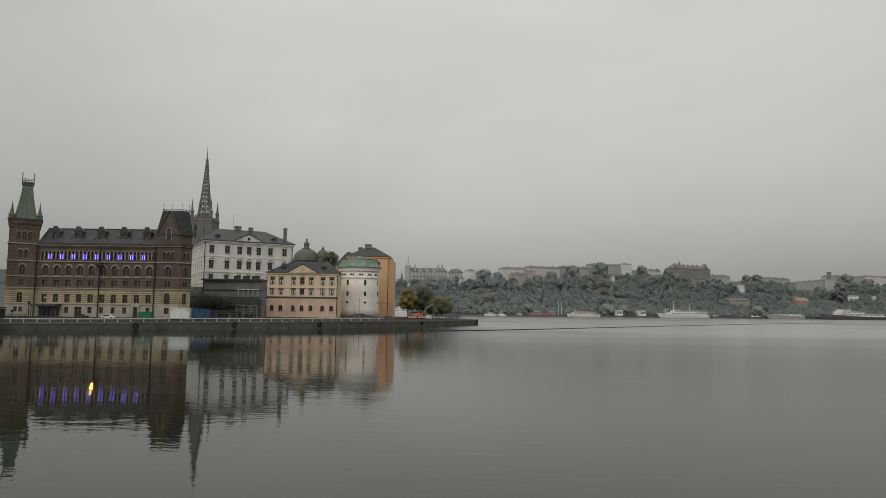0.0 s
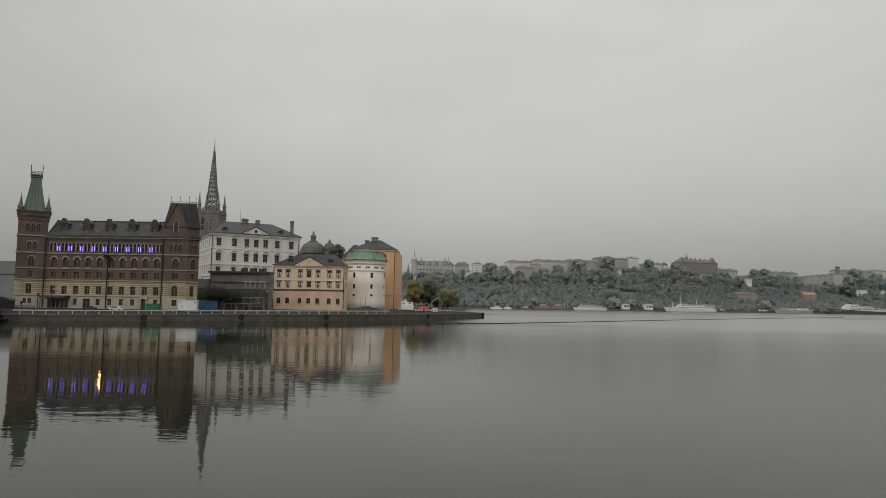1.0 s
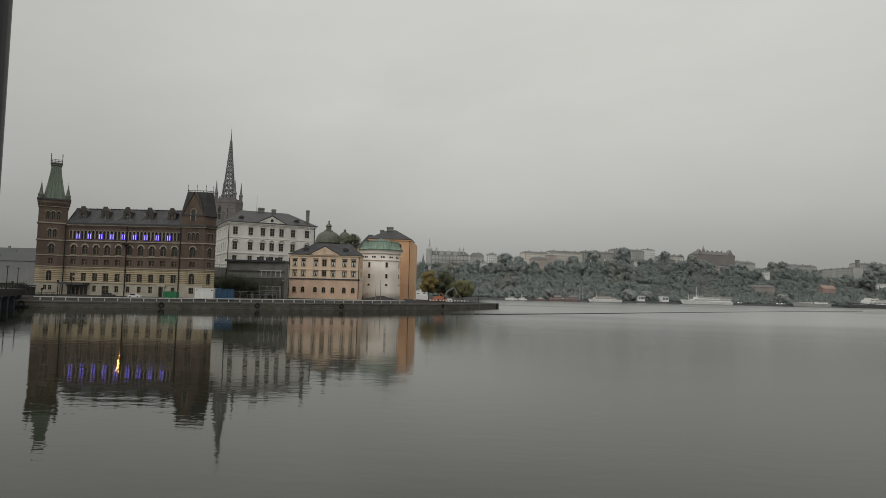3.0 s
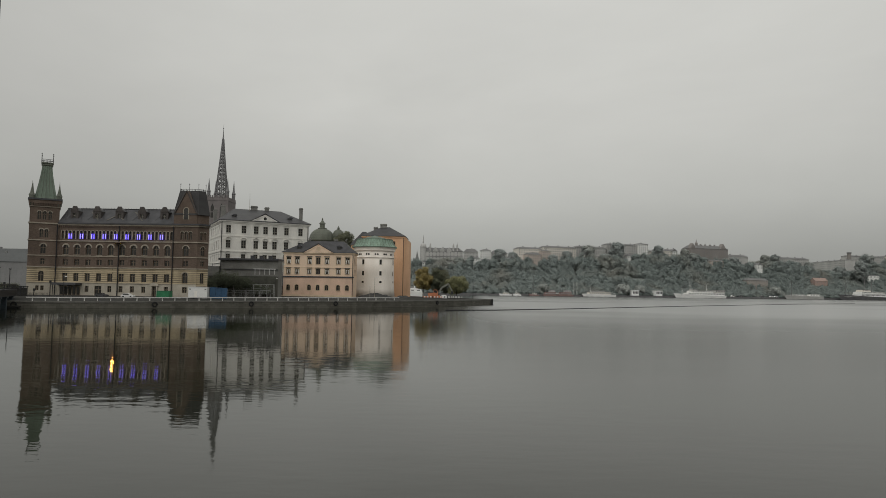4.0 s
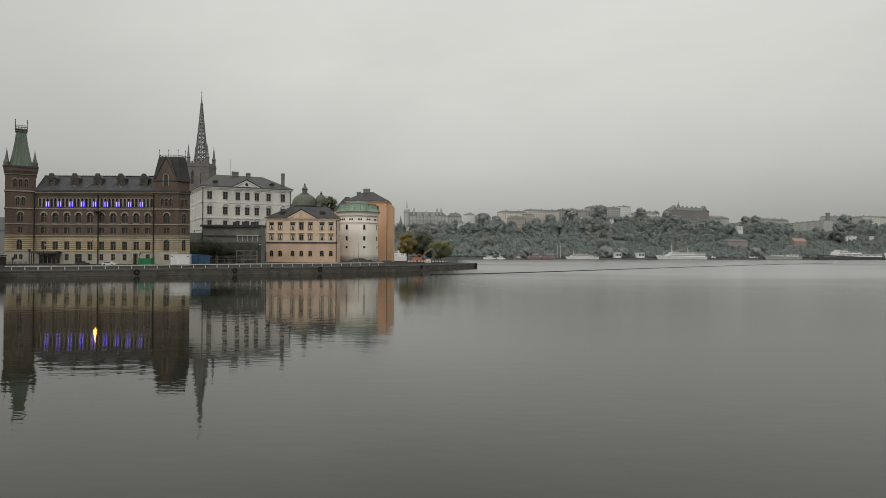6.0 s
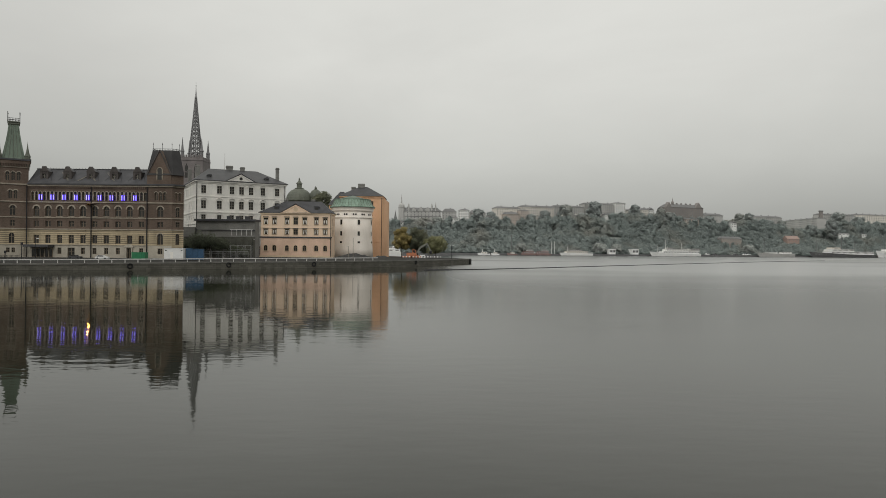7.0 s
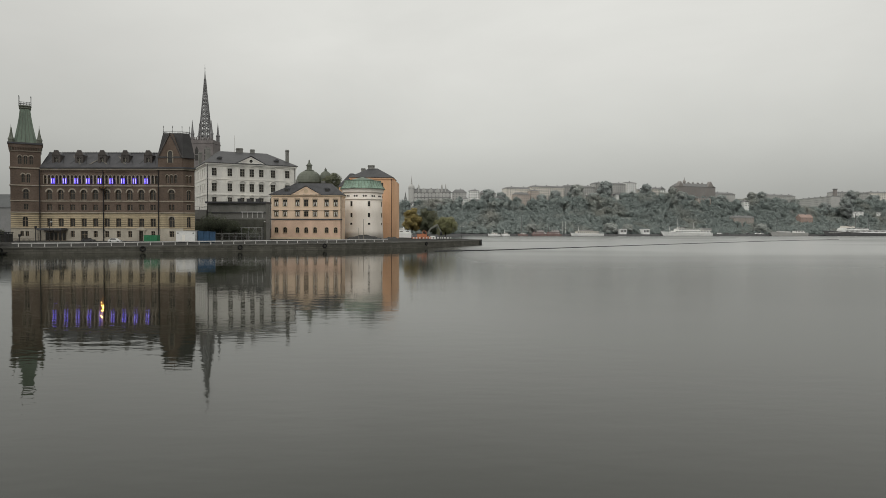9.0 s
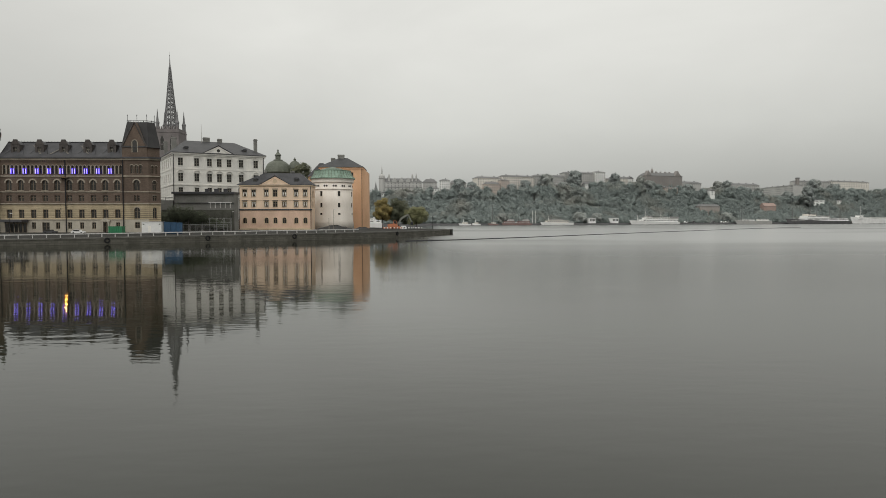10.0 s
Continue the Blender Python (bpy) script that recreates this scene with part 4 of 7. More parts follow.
def pediment(h, xa, xb, z, apex, mat, roof_mat, back=7.0, oculus=0.55, disc=None):
    p = part("pediment", Shape().slab([(xa, z), (xb, z), ((xa + xb) / 2, apex)], -0.35, 0.4), mat, h)
    c = (xa + xb) / 2
    part("pediment_roof", Shape().add([(xa - 0.4, -0.6, z - 0.02), (c, -0.6, apex + 0.3), (xb + 0.4, -0.6, z - 0.02), (c, back, apex + 0.3), (xa - 0.4, -0.6, z + 0.08), (c, -0.6, apex + 0.38), (xb + 0.4, -0.6, z + 0.08)],
                                      [(0, 4, 5, 1), (1, 5, 6, 2), (4, 3, 5), (5, 3, 6), (0, 1, 3), (1, 2, 3)]), roof_mat, p)
    for sx, xe in ((-1, xa), (1, xb)):
        part("raking_cornice", Shape().slab([(xe, z + 0.02), (c, apex - 0.02), (c, apex - 0.32), (xe - sx * 0.9, z + 0.02)][::sx], -0.5, -0.35), mat, p)
    part("base_cornice", Shape().box(xa, xb, -0.5, -0.35, z - 0.12, z + 0.16), mat, p)
    ring = Shape()
    n = 14
    for k in range(n):
        a, b = 2 * math.pi * k / n, 2 * math.pi * (k + 1) / n
        zc = z + (apex - z) * 0.42
        ring.slab([(c + oculus * math.cos(a), zc + oculus * math.sin(a)), (c + oculus * 1.35 * math.cos(a), zc + oculus * 1.35 * math.sin(a)), (c + oculus * 1.35 * math.cos(b), zc + oculus * 1.35 * math.sin(b)), (c + oculus * math.cos(b), zc + oculus * math.sin(b))], -0.42, -0.35)
    part("oculus_ring", ring, mat, p)
    part("oculus_pane", Shape().slab([(c + oculus * math.cos(2 * math.pi * k / n), z + (apex - z) * 0.42 + oculus * math.sin(2 * math.pi * k / n)) for k in range(n)], -0.37, -0.36), disc or PANE, p)


def chimney(h, x, y, z0, z1, w, d, mat):
    part("chimney", Shape().box(x - w / 2, x + w / 2, y - d / 2, y + d / 2, z0, z1).box(x - w / 2 - 0.12, x + w / 2 + 0.12, y - d / 2 - 0.12, y + d / 2 + 0.12, z1 - 0.55, z1 - 0.3), mat, h)


def roof_dormer(h, x, y, z, mat, roof_mat, w=1.3):
    d = part("dormer", Shape().box(x - w / 2, x + w / 2, y, y + 2.6, z, z + 1.25), mat, h)
    part("dormer_roof", Shape().slab([(x - w / 2 - 0.2, z + 1.25)] + [(x + w / 2 + 0.2, z + 1.25)] + [(x + (w / 2 + 0.2) * math.cos(math.pi * k / 6), z + 1.25 + 0.5 * math.sin(math.pi * k / 6)) for k in range(1, 6)], y - 0.15, y + 2.8), roof_mat, d)
    part("dormer_pane", Shape().box(x - w / 2 + 0.25, x + w / 2 - 0.25, y - 0.03, y + 0.02, z + 0.25, z + 1.1), PANE, d)


A = radians(28)
WX, WY = -79.4, 225.0


def palace_s(ratio):
    """Distance along the palace front at which x / y takes this value."""
    return (ratio * WY - WX) / (math.cos(A) - ratio * math.sin(A))


mids = [palace_s(r) for r in (-0.3418, -0.3187, -0.3004, -0.2864, -0.2724, -0.2551, -0.2342)]
LW = palace_s(-0.2222)
palace = plain_house("white_palace", (WX, WY), 28, LW, 30, 6.0, 27.7, WHITE, "large white rendered palace with dark hipped roof and pediment",
                     [(mids, 1.55, 23.5, 26.1, False), (mids, 1.55, 18.4, 21.1, False), (mids, 1.4, 14.3, 16.4, False)], SLATE_GREY, 33.4, 0.7, 6.5,
                     sides=[("left", [3 + 4.5 * k for k in range(6)], 1.4, b, t) for b, t in ((23.5, 26.1), (18.4, 21.1), (14.3, 16.4), (9.5, 11.5))], frame_mat=WINDOW_PALE, sill=WHITE)
Zp = 6.0
pediment(palace, palace_s(-0.3095), palace_s(-0.2666), 27.75 - Zp, 30.3 - Zp, WHITE, SLATE_GREY, 8)
for za, zb, out in ((22.35, 22.65, 0.14), (17.1, 17.5, 0.2), (13.2, 13.5, 0.14), (26.85, 27.1, 0.25)):
    part("string_course", Shape().box(-out, LW + out, -out, 0, za - Zp, zb - Zp).box(-out, 0, 0, 30, za - Zp, zb - Zp), WHITE, palace)
for c in mids:
    for b, t in ((23.5, 26.1), (18.4, 21.1), (14.3, 16.4)):
        arc = Shape()
        k, r = 8, 1.15
        zc = t - Zp - 0.55
        for i in range(k):
            a, e = math.pi * i / k, math.pi * (i + 1) / k
            arc.slab([(c + r * math.cos(a), zc + r * 1.25 * math.sin(a)), (c + (r + 0.16) * math.cos(a), zc + (r * 1.25 + 0.16) * math.sin(a)), (c + (r + 0.16) * math.cos(e), zc + (r * 1.25 + 0.16) * math.sin(e)), (c + r * math.cos(e), zc + r * 1.25 * math.sin(e))], -0.34, 0)
        part("arch_moulding", arc, WHITE, palace)
for ratio, y, z1, w in ((-0.2916, 15, 34.8, 2.2), (-0.2716, 15, 34.6, 1.4), (-0.2289, 5, 34.0, 1.0)):
    chimney(palace, palace_s(ratio), y, 26.5 - Zp, z1 - Zp, w, 1.2, DARK_WALL)
chimney(palace, 3.0, 17, 27.5 - Zp, 34.6 - Zp, 1.6, 1.2, DARK_WALL)
chimney(palace, 1.2, 23, 27.0 - Zp, 33.6 - Zp, 1.2, 1.2, DARK_WALL)
part("flagpole", Shape().rod((palace_s(-0.3005), 13, 32 - Zp), (palace_s(-0.3005), 13, 39 - Zp), 0.07, 0.04), WINDOW_PALE, palace)
roof_dormer(palace, palace_s(-0.331), 3.0, 28.5 - Zp, SLATE_GREY, SLATE)
roof_dormer(palace, palace_s(-0.2465), 3.0, 28.5 - Zp, SLATE_GREY, SLATE)
part("downpipe", Shape().rod((0.15, -0.2, 2), (0.15, -0.2, 21.2), 0.12), IRON, palace)
part("downpipe", Shape().rod((LW - 0.3, -0.2, 2), (LW - 0.3, -0.2, 21.2), 0.12), IRON, palace)

# dark terrace building in front of the palace
terr = thing("terrace_building", (-76.3, 216, 2.3), "long dark grey terrace wall with flat roof edge", "building")
part("wall", Shape().box(0, 18.6, 1.0, 6, 0, 11.6), DARK_WALL, terr)
part("roof", Shape().box(-0.6, 18.8, 0.2, 7, 11.6, 12.2), SLATE, terr)
part("lower_wall", Shape().box(-3.0, 18.6, -1.5, 0.98, 0, 6.5), SHADE_STONE, terr)
part("string_course", Shape().box(0, 18.6, 0.7, 1.0, 8.6, 8.8), SLATE, terr)
for k in range(7):
    part("pilaster", Shape().box(0.4 + 2.9 * k, 0.75 + 2.9 * k, 0.86, 1.0, 8.8, 11.6), DARK_WALL, terr)
part("parapet", Shape().box(-3.0, 18.6, -1.6, -1.3, 6.5, 7.0), DARK_WALL, terr)
for k in range(3):
    part("skylight", Shape().box(9.4 + 2.9 * k, 10.5 + 2.9 * k, 1.4, 2.6, 12.2, 13.1).box(9.3 + 2.9 * k, 10.6 + 2.9 * k, 1.3, 2.7, 13.1, 13.2), SLATE, terr)
pg = Shape()
for k in range(5):
    pg.box(11.6 + k * 1.55, 11.75 + k * 1.55, -0.9, -0.75, 6.5, 8.7)
pg.box(11.2, 18.3, -1.0, -0.6, 8.7, 8.95)
part("pergola", pg, RAIL_PAINT, terr, "pale timber pergola")
part("stair_block", Shape().box(-5.2, -0.62, 1.5, 7, 0, 9.6).box(-3.4, -0.62, 1.0, 1.5, 0, 8.0), DARK_WALL, terr)
part("stair_rail", Shape().rod((-5.1, 1.6, 10.5), (-0.7, 1.6, 10.5), 0.06).rod((-5.1, 1.6, 9.6), (-5.1, 1.6, 10.5), 0.06).rod((-2.9, 1.6, 9.6), (-2.9, 1.6, 10.5), 0.06), IRON, terr)

# ---------- yellow house on the quay ----------
YX, YY, YB = -61.0, 235.0, 2.3
cs = [2.1, 5.1, 9.4, 12.4, 15.5, 19.5, 22.6]
yellow = plain_house("yellow_house", (YX, YY), 0, 24.7, 8, YB, 17.6, YELLOW, "pale yellow rendered house with dark hipped roof and pediment",
                     [(cs, 1.5, 13.65, 15.95, False), (cs, 1.5, 10.15, 12.0, False), (cs, 1.3, 4.55, 6.5, True)], SLATE, 21.9, 0.45, 4.2, base=(9.0, YELLOW_PINK), trim=YELLOW_TRIM, bars=CROSS,
                     sides=[("right", [2.5, 5.5], 1.3, b, t) for b, t in ((13.65, 15.95), (10.15, 12.0))], sill=YELLOW_TRIM)
pediment(yellow, 7.3, 17.6, 17.62 - YB, 20.5 - YB, YELLOW, SLATE, 4, 0.75, YELLOW_TRIM)
for za, zb, out in ((9.0, 9.45, 0.2), (12.3, 12.5, 0.1), (2.3, 3.0, 0.12)):
    part("string_course", Shape().box(-out, 24.7 + out, -out, 0, za - YB, zb - YB), SLATE if za == 9.0 else YELLOW_TRIM, yellow)
for c in cs:
    for t in (15.95, 12.0):
        part("window_hood", Shape().box(c - 0.95, c + 0.95, -0.22, 0, t + 0.22 - YB, t + 0.4 - YB), SLATE, yellow)
for x in (0.2, 24.5):
    part("downpipe", Shape().rod((x, -0.2, 0.3), (x, -0.2, 14.9), 0.12), IRON, yellow)
roof_dormer(yellow, 5.5, 0.7, 18.5 - YB, SLATE_GREY, SLATE, 1.5)
roof_dormer(yellow, 19.5, 0.7, 18.5 - YB, SLATE_GREY, SLATE, 1.5)
CURTAIN = Shape().slab([(-0.6, 0.1), (-0.42, 0.1), (-0.1, 1.6), (-0.6, 1.6)], 0.045, 0.055).slab([(0.42, 0.1), (0.6, 0.1), (0.6, 1.6), (0.1, 1.6)], 0.045, 0.055).mesh("curtain", WHITE)
for ob in [o for o in yellow.children if o.name.startswith("window") and o.data.name.startswith("window") and o.matrix_basis.translation.y < 1 and o.matrix_basis.translation.z > 7]:
    if round(ob.matrix_basis.translation.x * 3) % 4 != 1:
        link_part("curtain", CURTAIN, Matrix.Identity(4), ob)
chimney(yellow, 8.0, 4.5, 19 - YB, 22.9 - YB, 1.2, 1.0, DARK_WALL)
chimney(yellow, 17.6, 4.5, 19 - YB, 22.7 - YB, 1.2, 1.0, DARK_WALL)

# ---------- white round tower ----------
TX, TY = -31.2, 252.5


def round_tower():
    t = thing("round_tower", (TX, TY, 2.4), "stout white limewashed round tower with green copper roof", "tower")
    B = 2.4
    part("wall", Shape().turned(TX - TX, 0, [(7.75, 0), (7.5, 3), (7.3, 9), (7.25, 16.6)], 64), WHITE_TOWER, t, smooth=True)
    part("cornice", Shape().turned(0, 0, [(7.3, 14.2), (7.55, 14.3), (7.55, 14.55), (7.3, 14.65)], 64), WHITE_TOWER, t)
    part("cornice", Shape().turned(0, 0, [(7.3, 16.6), (7.7, 16.9), (7.7, 17.5), (7.9, 18.1), (7.9, 18.3), (6, 18.3)], 64), WHITE_TOWER, t)
    part("roof", Shape().turned(0, 0, [(8.3, 18.2), (8.36, 18.4), (7.85, 18.85), (7.3, 19.6), (6.95, 20.4), (6.72, 21.1), (6.85, 21.18), (6.85, 21.3), (6.4, 21.32)], 40), COPPER_BRIGHT, t, "verdigris copper roof")
    seams = Shape()
    for k in range(40):
        a = 2 * math.pi * (k + 0.5) / 40
        pts = [(8.34, 18.42), (7.85, 18.87), (7.3, 19.62), (6.95, 20.42), (6.72, 21.12)]
        for (ra, za), (rb, zb) in zip(pts, pts[1:]):
            seams.rod((ra * math.cos(a), ra * math.sin(a), za), (rb * math.cos(a), rb * math.sin(a), zb), 0.05, n=4)
    part("roof_seams", seams, COPPER_DARK, t)
    part("roof_cap", Shape().turned(0, 0, [(6.6, 21.31), (4.7, 21.45), (4.5, 21.62), (2.6, 22.2), (0.9, 22.6), (0.03, 22.8)], 24), COPPER, t, "low grey-green copper cap")
    # openings as sunk dark windows with stone jambs
    for ang in (-116, -65, -14, -167):
        a = radians(ang)
        for zb, zt, w in ((11.8, 13.6, 0.85), (7.6, 9.4, 0.85), (5.1, 5.8, 0.9)):
            r = 7.3 + (0.12 if zb < 6 else 0)
            m = pose(r * math.cos(a), r * math.sin(a), 0, 0, 0, ang + 90)
            wn_ = part("window", Shape().box(-w / 2 - 0.14, -w / 2, -0.07, 0.5, zb - 0.14, zt + 0.14).box(w / 2, w / 2 + 0.14, -0.07, 0.5, zb - 0.14, zt + 0.14).box(-w / 2, w / 2, -0.07, 0.5, zt, zt + 0.14).box(-w / 2, w / 2, -0.07, 0.5, zb - 0.14, zb).moved(m), WHITE_TOWER, t)
            part("pane", Shape().box(-w / 2, w / 2, -0.03, 0.3, zb, zt).moved(m), PANE, wn_)
    for k in range(12):
        ang = -90 + 30 * (k - 5.5) * 0.86
        a = radians(ang)
        for d in (-0.42, 0.42):
            m = pose(7.28 * math.cos(a), 7.28 * math.sin(a), 0, 0, 0, ang + 90)
            s = Shape().slab([(d + 0.33 * math.cos(2 * math.pi * i / 10), 15.55 + 0.33 * math.sin(2 * math.pi * i / 10)) for i in range(10)], -0.05, 0.3).moved(m)
            part("port_window", s, PANE, t)
    part("downpipe", Shape().rod((-7.3 * math.cos(0.12), -7.3 * math.sin(0.12) - 0.2, 0.5), (-7.3 * math.cos(0.12), -7.3 * math.sin(0.12) - 0.2, 17), 0.12), IRON, t)


round_tower()

# ---------- orange house behind the tower ----------
orange = plain_house("orange_house", (-38.0, 268), 0, 16.5, 16, 2.3, 26.2, ORANGE, "tall orange rendered house with grey hipped roof", [([4.5, 12.3], 1.4, 22.6, 24.3, False)], SLATE_GREY, 30.6, 0.6, 6.6, trim=None)
part("wall", Shape().add([(16.5, 0.0, 0), (18.3, 4.0, 0), (18.3, 14, 0), (16.5, 16, 0), (16.5, 0.0, 23.5), (18.3, 4.0, 22.4), (18.3, 14, 22.4), (16.5, 16, 23.5)], [(0, 1, 5, 4), (1, 2, 6, 5), (2, 3, 7, 6), (4, 5, 6, 7)]), ORANGE, orange)
part("wing_wall", Shape().box(-4.6, -0.01, 1.0, 15, 0, 20.4), ORANGE, orange)
part("wing_roof", Shape().frustum([(-5.1, 0.5), (0.6, 0.5), (0.6, 15.5), (-5.1, 15.5)], 20.4, [(-0.8, 5.0), (0.6, 5.0), (0.6, 11), (-0.8, 11)], 26.0), SLATE_GREY, orange)
part("string_course", Shape().box(16.55, 16.75, -0.05, 0.1, 6.0, 6.25).box(0, 16.5, -0.12, 0, 6.0, 6.25), ORANGE, orange)
part("downpipe", Shape().rod((16.3, -0.2, 0.3), (16.3, -0.2, 23.4), 0.1), IRON, orange)
chimney(orange, 4.2, 8, 24.5, 28.3, 1.6, 1.2, DARK_WALL)
chimney(orange, 7.4, 8, 24.5, 29.6, 2.6, 1.2, DARK_WALL)


# ---------- domes of the palace behind ----------
def dome(x, y, r, z0, z1, ztop, label):
    d = thing("copper_dome", (x, y, 2.5), label, "dome", "copper domes behind the yellow house")
    Z = lambda z: z - 2.5
    part("drum", Shape().turned(0, 0, [(r * 0.98, 0), (r * 0.98, Z(z0))], 16, 0.2), COPPER_DARK, d)
    k = [(r * 1.06, z0), (r * 1.08, z0 + 0.3)] + [(r * math.cos(a) ** 0.8 if a < 1.5 else 0.1, z0 + 0.3 + (z1 - z0) * math.sin(a)) for a in (0, 0.25, 0.5, 0.75, 1.0, 1.2)]
    part("dome_roof", Shape().turned(0, 0, [(a, Z(b)) for a, b in k], 16, 0.2), COPPER_DARK, d)
    zl = k[-1][1]
    q = (ztop - zl)
    part("lantern", Shape().turned(0, 0, [(r * 0.36, Z(zl - 0.5)), (r * 0.36, Z(zl + 0.1 * q)), (r * 0.2, Z(zl + 0.15 * q)), (r * 0.2, Z(zl + 0.45 * q)), (r * 0.27, Z(zl + 0.48 * q)), (r * 0.12, Z(zl + 0.66 * q)), (r * 0.05, Z(zl + 0.8 * q)), (r * 0.07, Z(zl + 0.88 * q)), (0.03, Z(ztop))], 10), COPPER_DARK, d)


dome(-58.6, 290, 5.5, 25.5, 30.6, 35.6, "dark green copper dome with lantern")
dome(-51.6, 290, 2.5, 27.3, 30.3, 32.2, "small dark green copper dome with lantern")


# ---------- church with open iron spire ----------
def church():
    cx, cy = -135.8, 383.0
    h = thing("church", (cx, cy, 2.2), "brick church tower with openwork cast iron spire", "church")
    Z = lambda z: z - 2.2
    part("tower", Shape().box(-6.3, 6.3, -6.3, 6.3, 0, Z(55.6)), CHURCH_BRICK, h)
    part("string_course", Shape().box(-6.5, 6.5, -6.5, 6.5, Z(53.6), Z(54.2)).box(-6.5, 6.5, -6.5, 6.5, Z(47), Z(47.4)), CHURCH_BRICK, h)
    for k in range(9):
        x = -5.6 + k * 1.4
        part("merlon", Shape().box(x - 0.4, x + 0.4, -6.45, -5.9, Z(55.6), Z(56.8)), CHURCH_BRICK, h)
    for x in (-2.6, 2.6):
        part("belfry_window", Shape().slab([(x - 0.9, Z(44)), (x + 0.9, Z(44)), (x + 0.9, Z(50)), (x, Z(52)), (x - 0.9, Z(50))], -6.38, -6.3), PANE, h)
    for px in (-5.3, 5.3):
        for py in (-5.3, 5.3):
            part("pinnacle", Shape().turned(px, py, [(1.0, Z(55.5)), (1.0, Z(58.5)), (1.25, Z(58.8)), (0.7, Z(60.0)), (0.4, Z(63)), (0.06, Z(66.5))], 8), SPIRE_IRON, h)
    tip, base, r0, n = 96.5, 55.6, 3.6, 8
    ring = lambda z: r0 * ((tip - z) / (tip - base)) ** 1.2 + 0.12
    P = lambda k, z: (ring(z) * math.cos(2 * math.pi * (k + 0.5) / n), ring(z) * math.sin(2 * math.pi * (k + 0.5) / n), Z(z))
    levels = [base, 58.5, 61.5, 64.5, 67.3, 69.8, 72.2, 74.5, 76.6, 78.6, 80.5, 82.3, 84.0, 85.6, 87.1, 88.5, 90]
    ribs = Shape()
    for k in range(n):
        for a, b in zip(levels, levels[1:]):
            ribs.rod(P(k, a), P(k, b), 0.09 + 0.27 * ring(a) / r0, 0.09 + 0.27 * ring(b) / r0, n=5)
    part("spire_ribs", ribs, SPIRE_IRON, h)
    for z in levels:
        part("spire_ring", Shape().ring(0, 0, ring(z), Z(z), 0.08 + 0.18 * ring(z) / r0, 8, math.pi / n), SPIRE_IRON, h)
    tracery = Shape()
    for a, b in zip(levels, levels[1:]):
        for k in range(n):
            pa, pb, qa, qb = Vector(P(k, a)), Vector(P(k + 1, a)), Vector(P(k, b)), Vector(P(k + 1, b))
            mid = (qa + qb) / 2
            t = 0.07 + 0.14 * ring(a) / r0
            tracery.rod(pa.lerp(qa, 0.45), mid, t, n=4).rod(pb.lerp(qb, 0.45), mid, t, n=4)
            tracery.rod((pa + pb) / 2, mid, t * 0.7, n=4)
    part("spire_tracery", tracery, SPIRE_IRON, h)
    part("spire_tip", Shape().turned(0, 0, [(0.5, Z(89.8)), (0.25, Z(93)), (0.1, Z(96)), (0.3, Z(96.3)), (0.05, Z(96.8)), (0.04, Z(98.5))], 8), SPIRE_IRON, h)
    part("nave_roof", Shape().add([(2, -6, Z(22)), (36, -6, Z(22)), (36, 12, Z(22)), (2, 12, Z(22)), (2, 3, Z(33)), (36, 3, Z(33))], [(3, 2, 1, 0), (0, 1, 5, 4), (2, 3, 4, 5), (1, 2, 5), (3, 0, 4)]), SLATE, h)
    part("nave_wall", Shape().box(2, 36, -5.5, 11.5, 0, Z(22)), CHURCH_BRICK, h)


church()

# ---------- far shore ----------
def smooth01(t):
    t = max(0.0, min(1.0, t))
    return t * t * (3 - 2 * t)


def shore_y(x):
    """Where the far shore meets the water."""
    return 800 + 0.42 * max(0.0, x - 60)


TOPS = [(-900, 22), (-300, 24), (-50, 31), (30, 33), (80, 36), (150, 39), (240, 46), (300, 49), (380, 46), (450, 41), (520, 45), (580, 33), (640, 33), (700, 48), (900, 50), (1900, 40)]


def hill_height(x, y):
    d = y - shore_y(x)
    for (xa, ta), (xb, tb) in zip(TOPS, TOPS[1:]):
        if xa <= x <= xb:
            top = ta + (tb - ta) * (x - xa) / (xb - xa)
            break
    else:
        top = 30
    top += 2.5 * noise.noise((x * 0.012, y * 0.012, 3.1))
    return 2.0 + (top - 2.0) * smooth01((d - 14) / 80)


def hill():
    xs = [-900 + 20 * i for i in range(141)]
    rows = [-1, 0, 12, 20, 30, 42, 55, 68, 80, 95, 120, 160, 260, 600, 3000]
    s = Shape()
    n = len(rows)
    for x in xs:
        for d in rows:
            y = shore_y(x) + d
            s.v.append((x, y, hill_height(x, y) if d >= 0 else -3.0))
    s.f = [(i * n + j, (i + 1) * n + j, (i + 1) * n + j + 1, i * n + j + 1) for i in range(len(xs) - 1) for j in range(n - 1)]
    single("hillside", s, HILL, "steep hillside above the far shore, mist mixed into its colour", "hill", kind="structure")


hill()


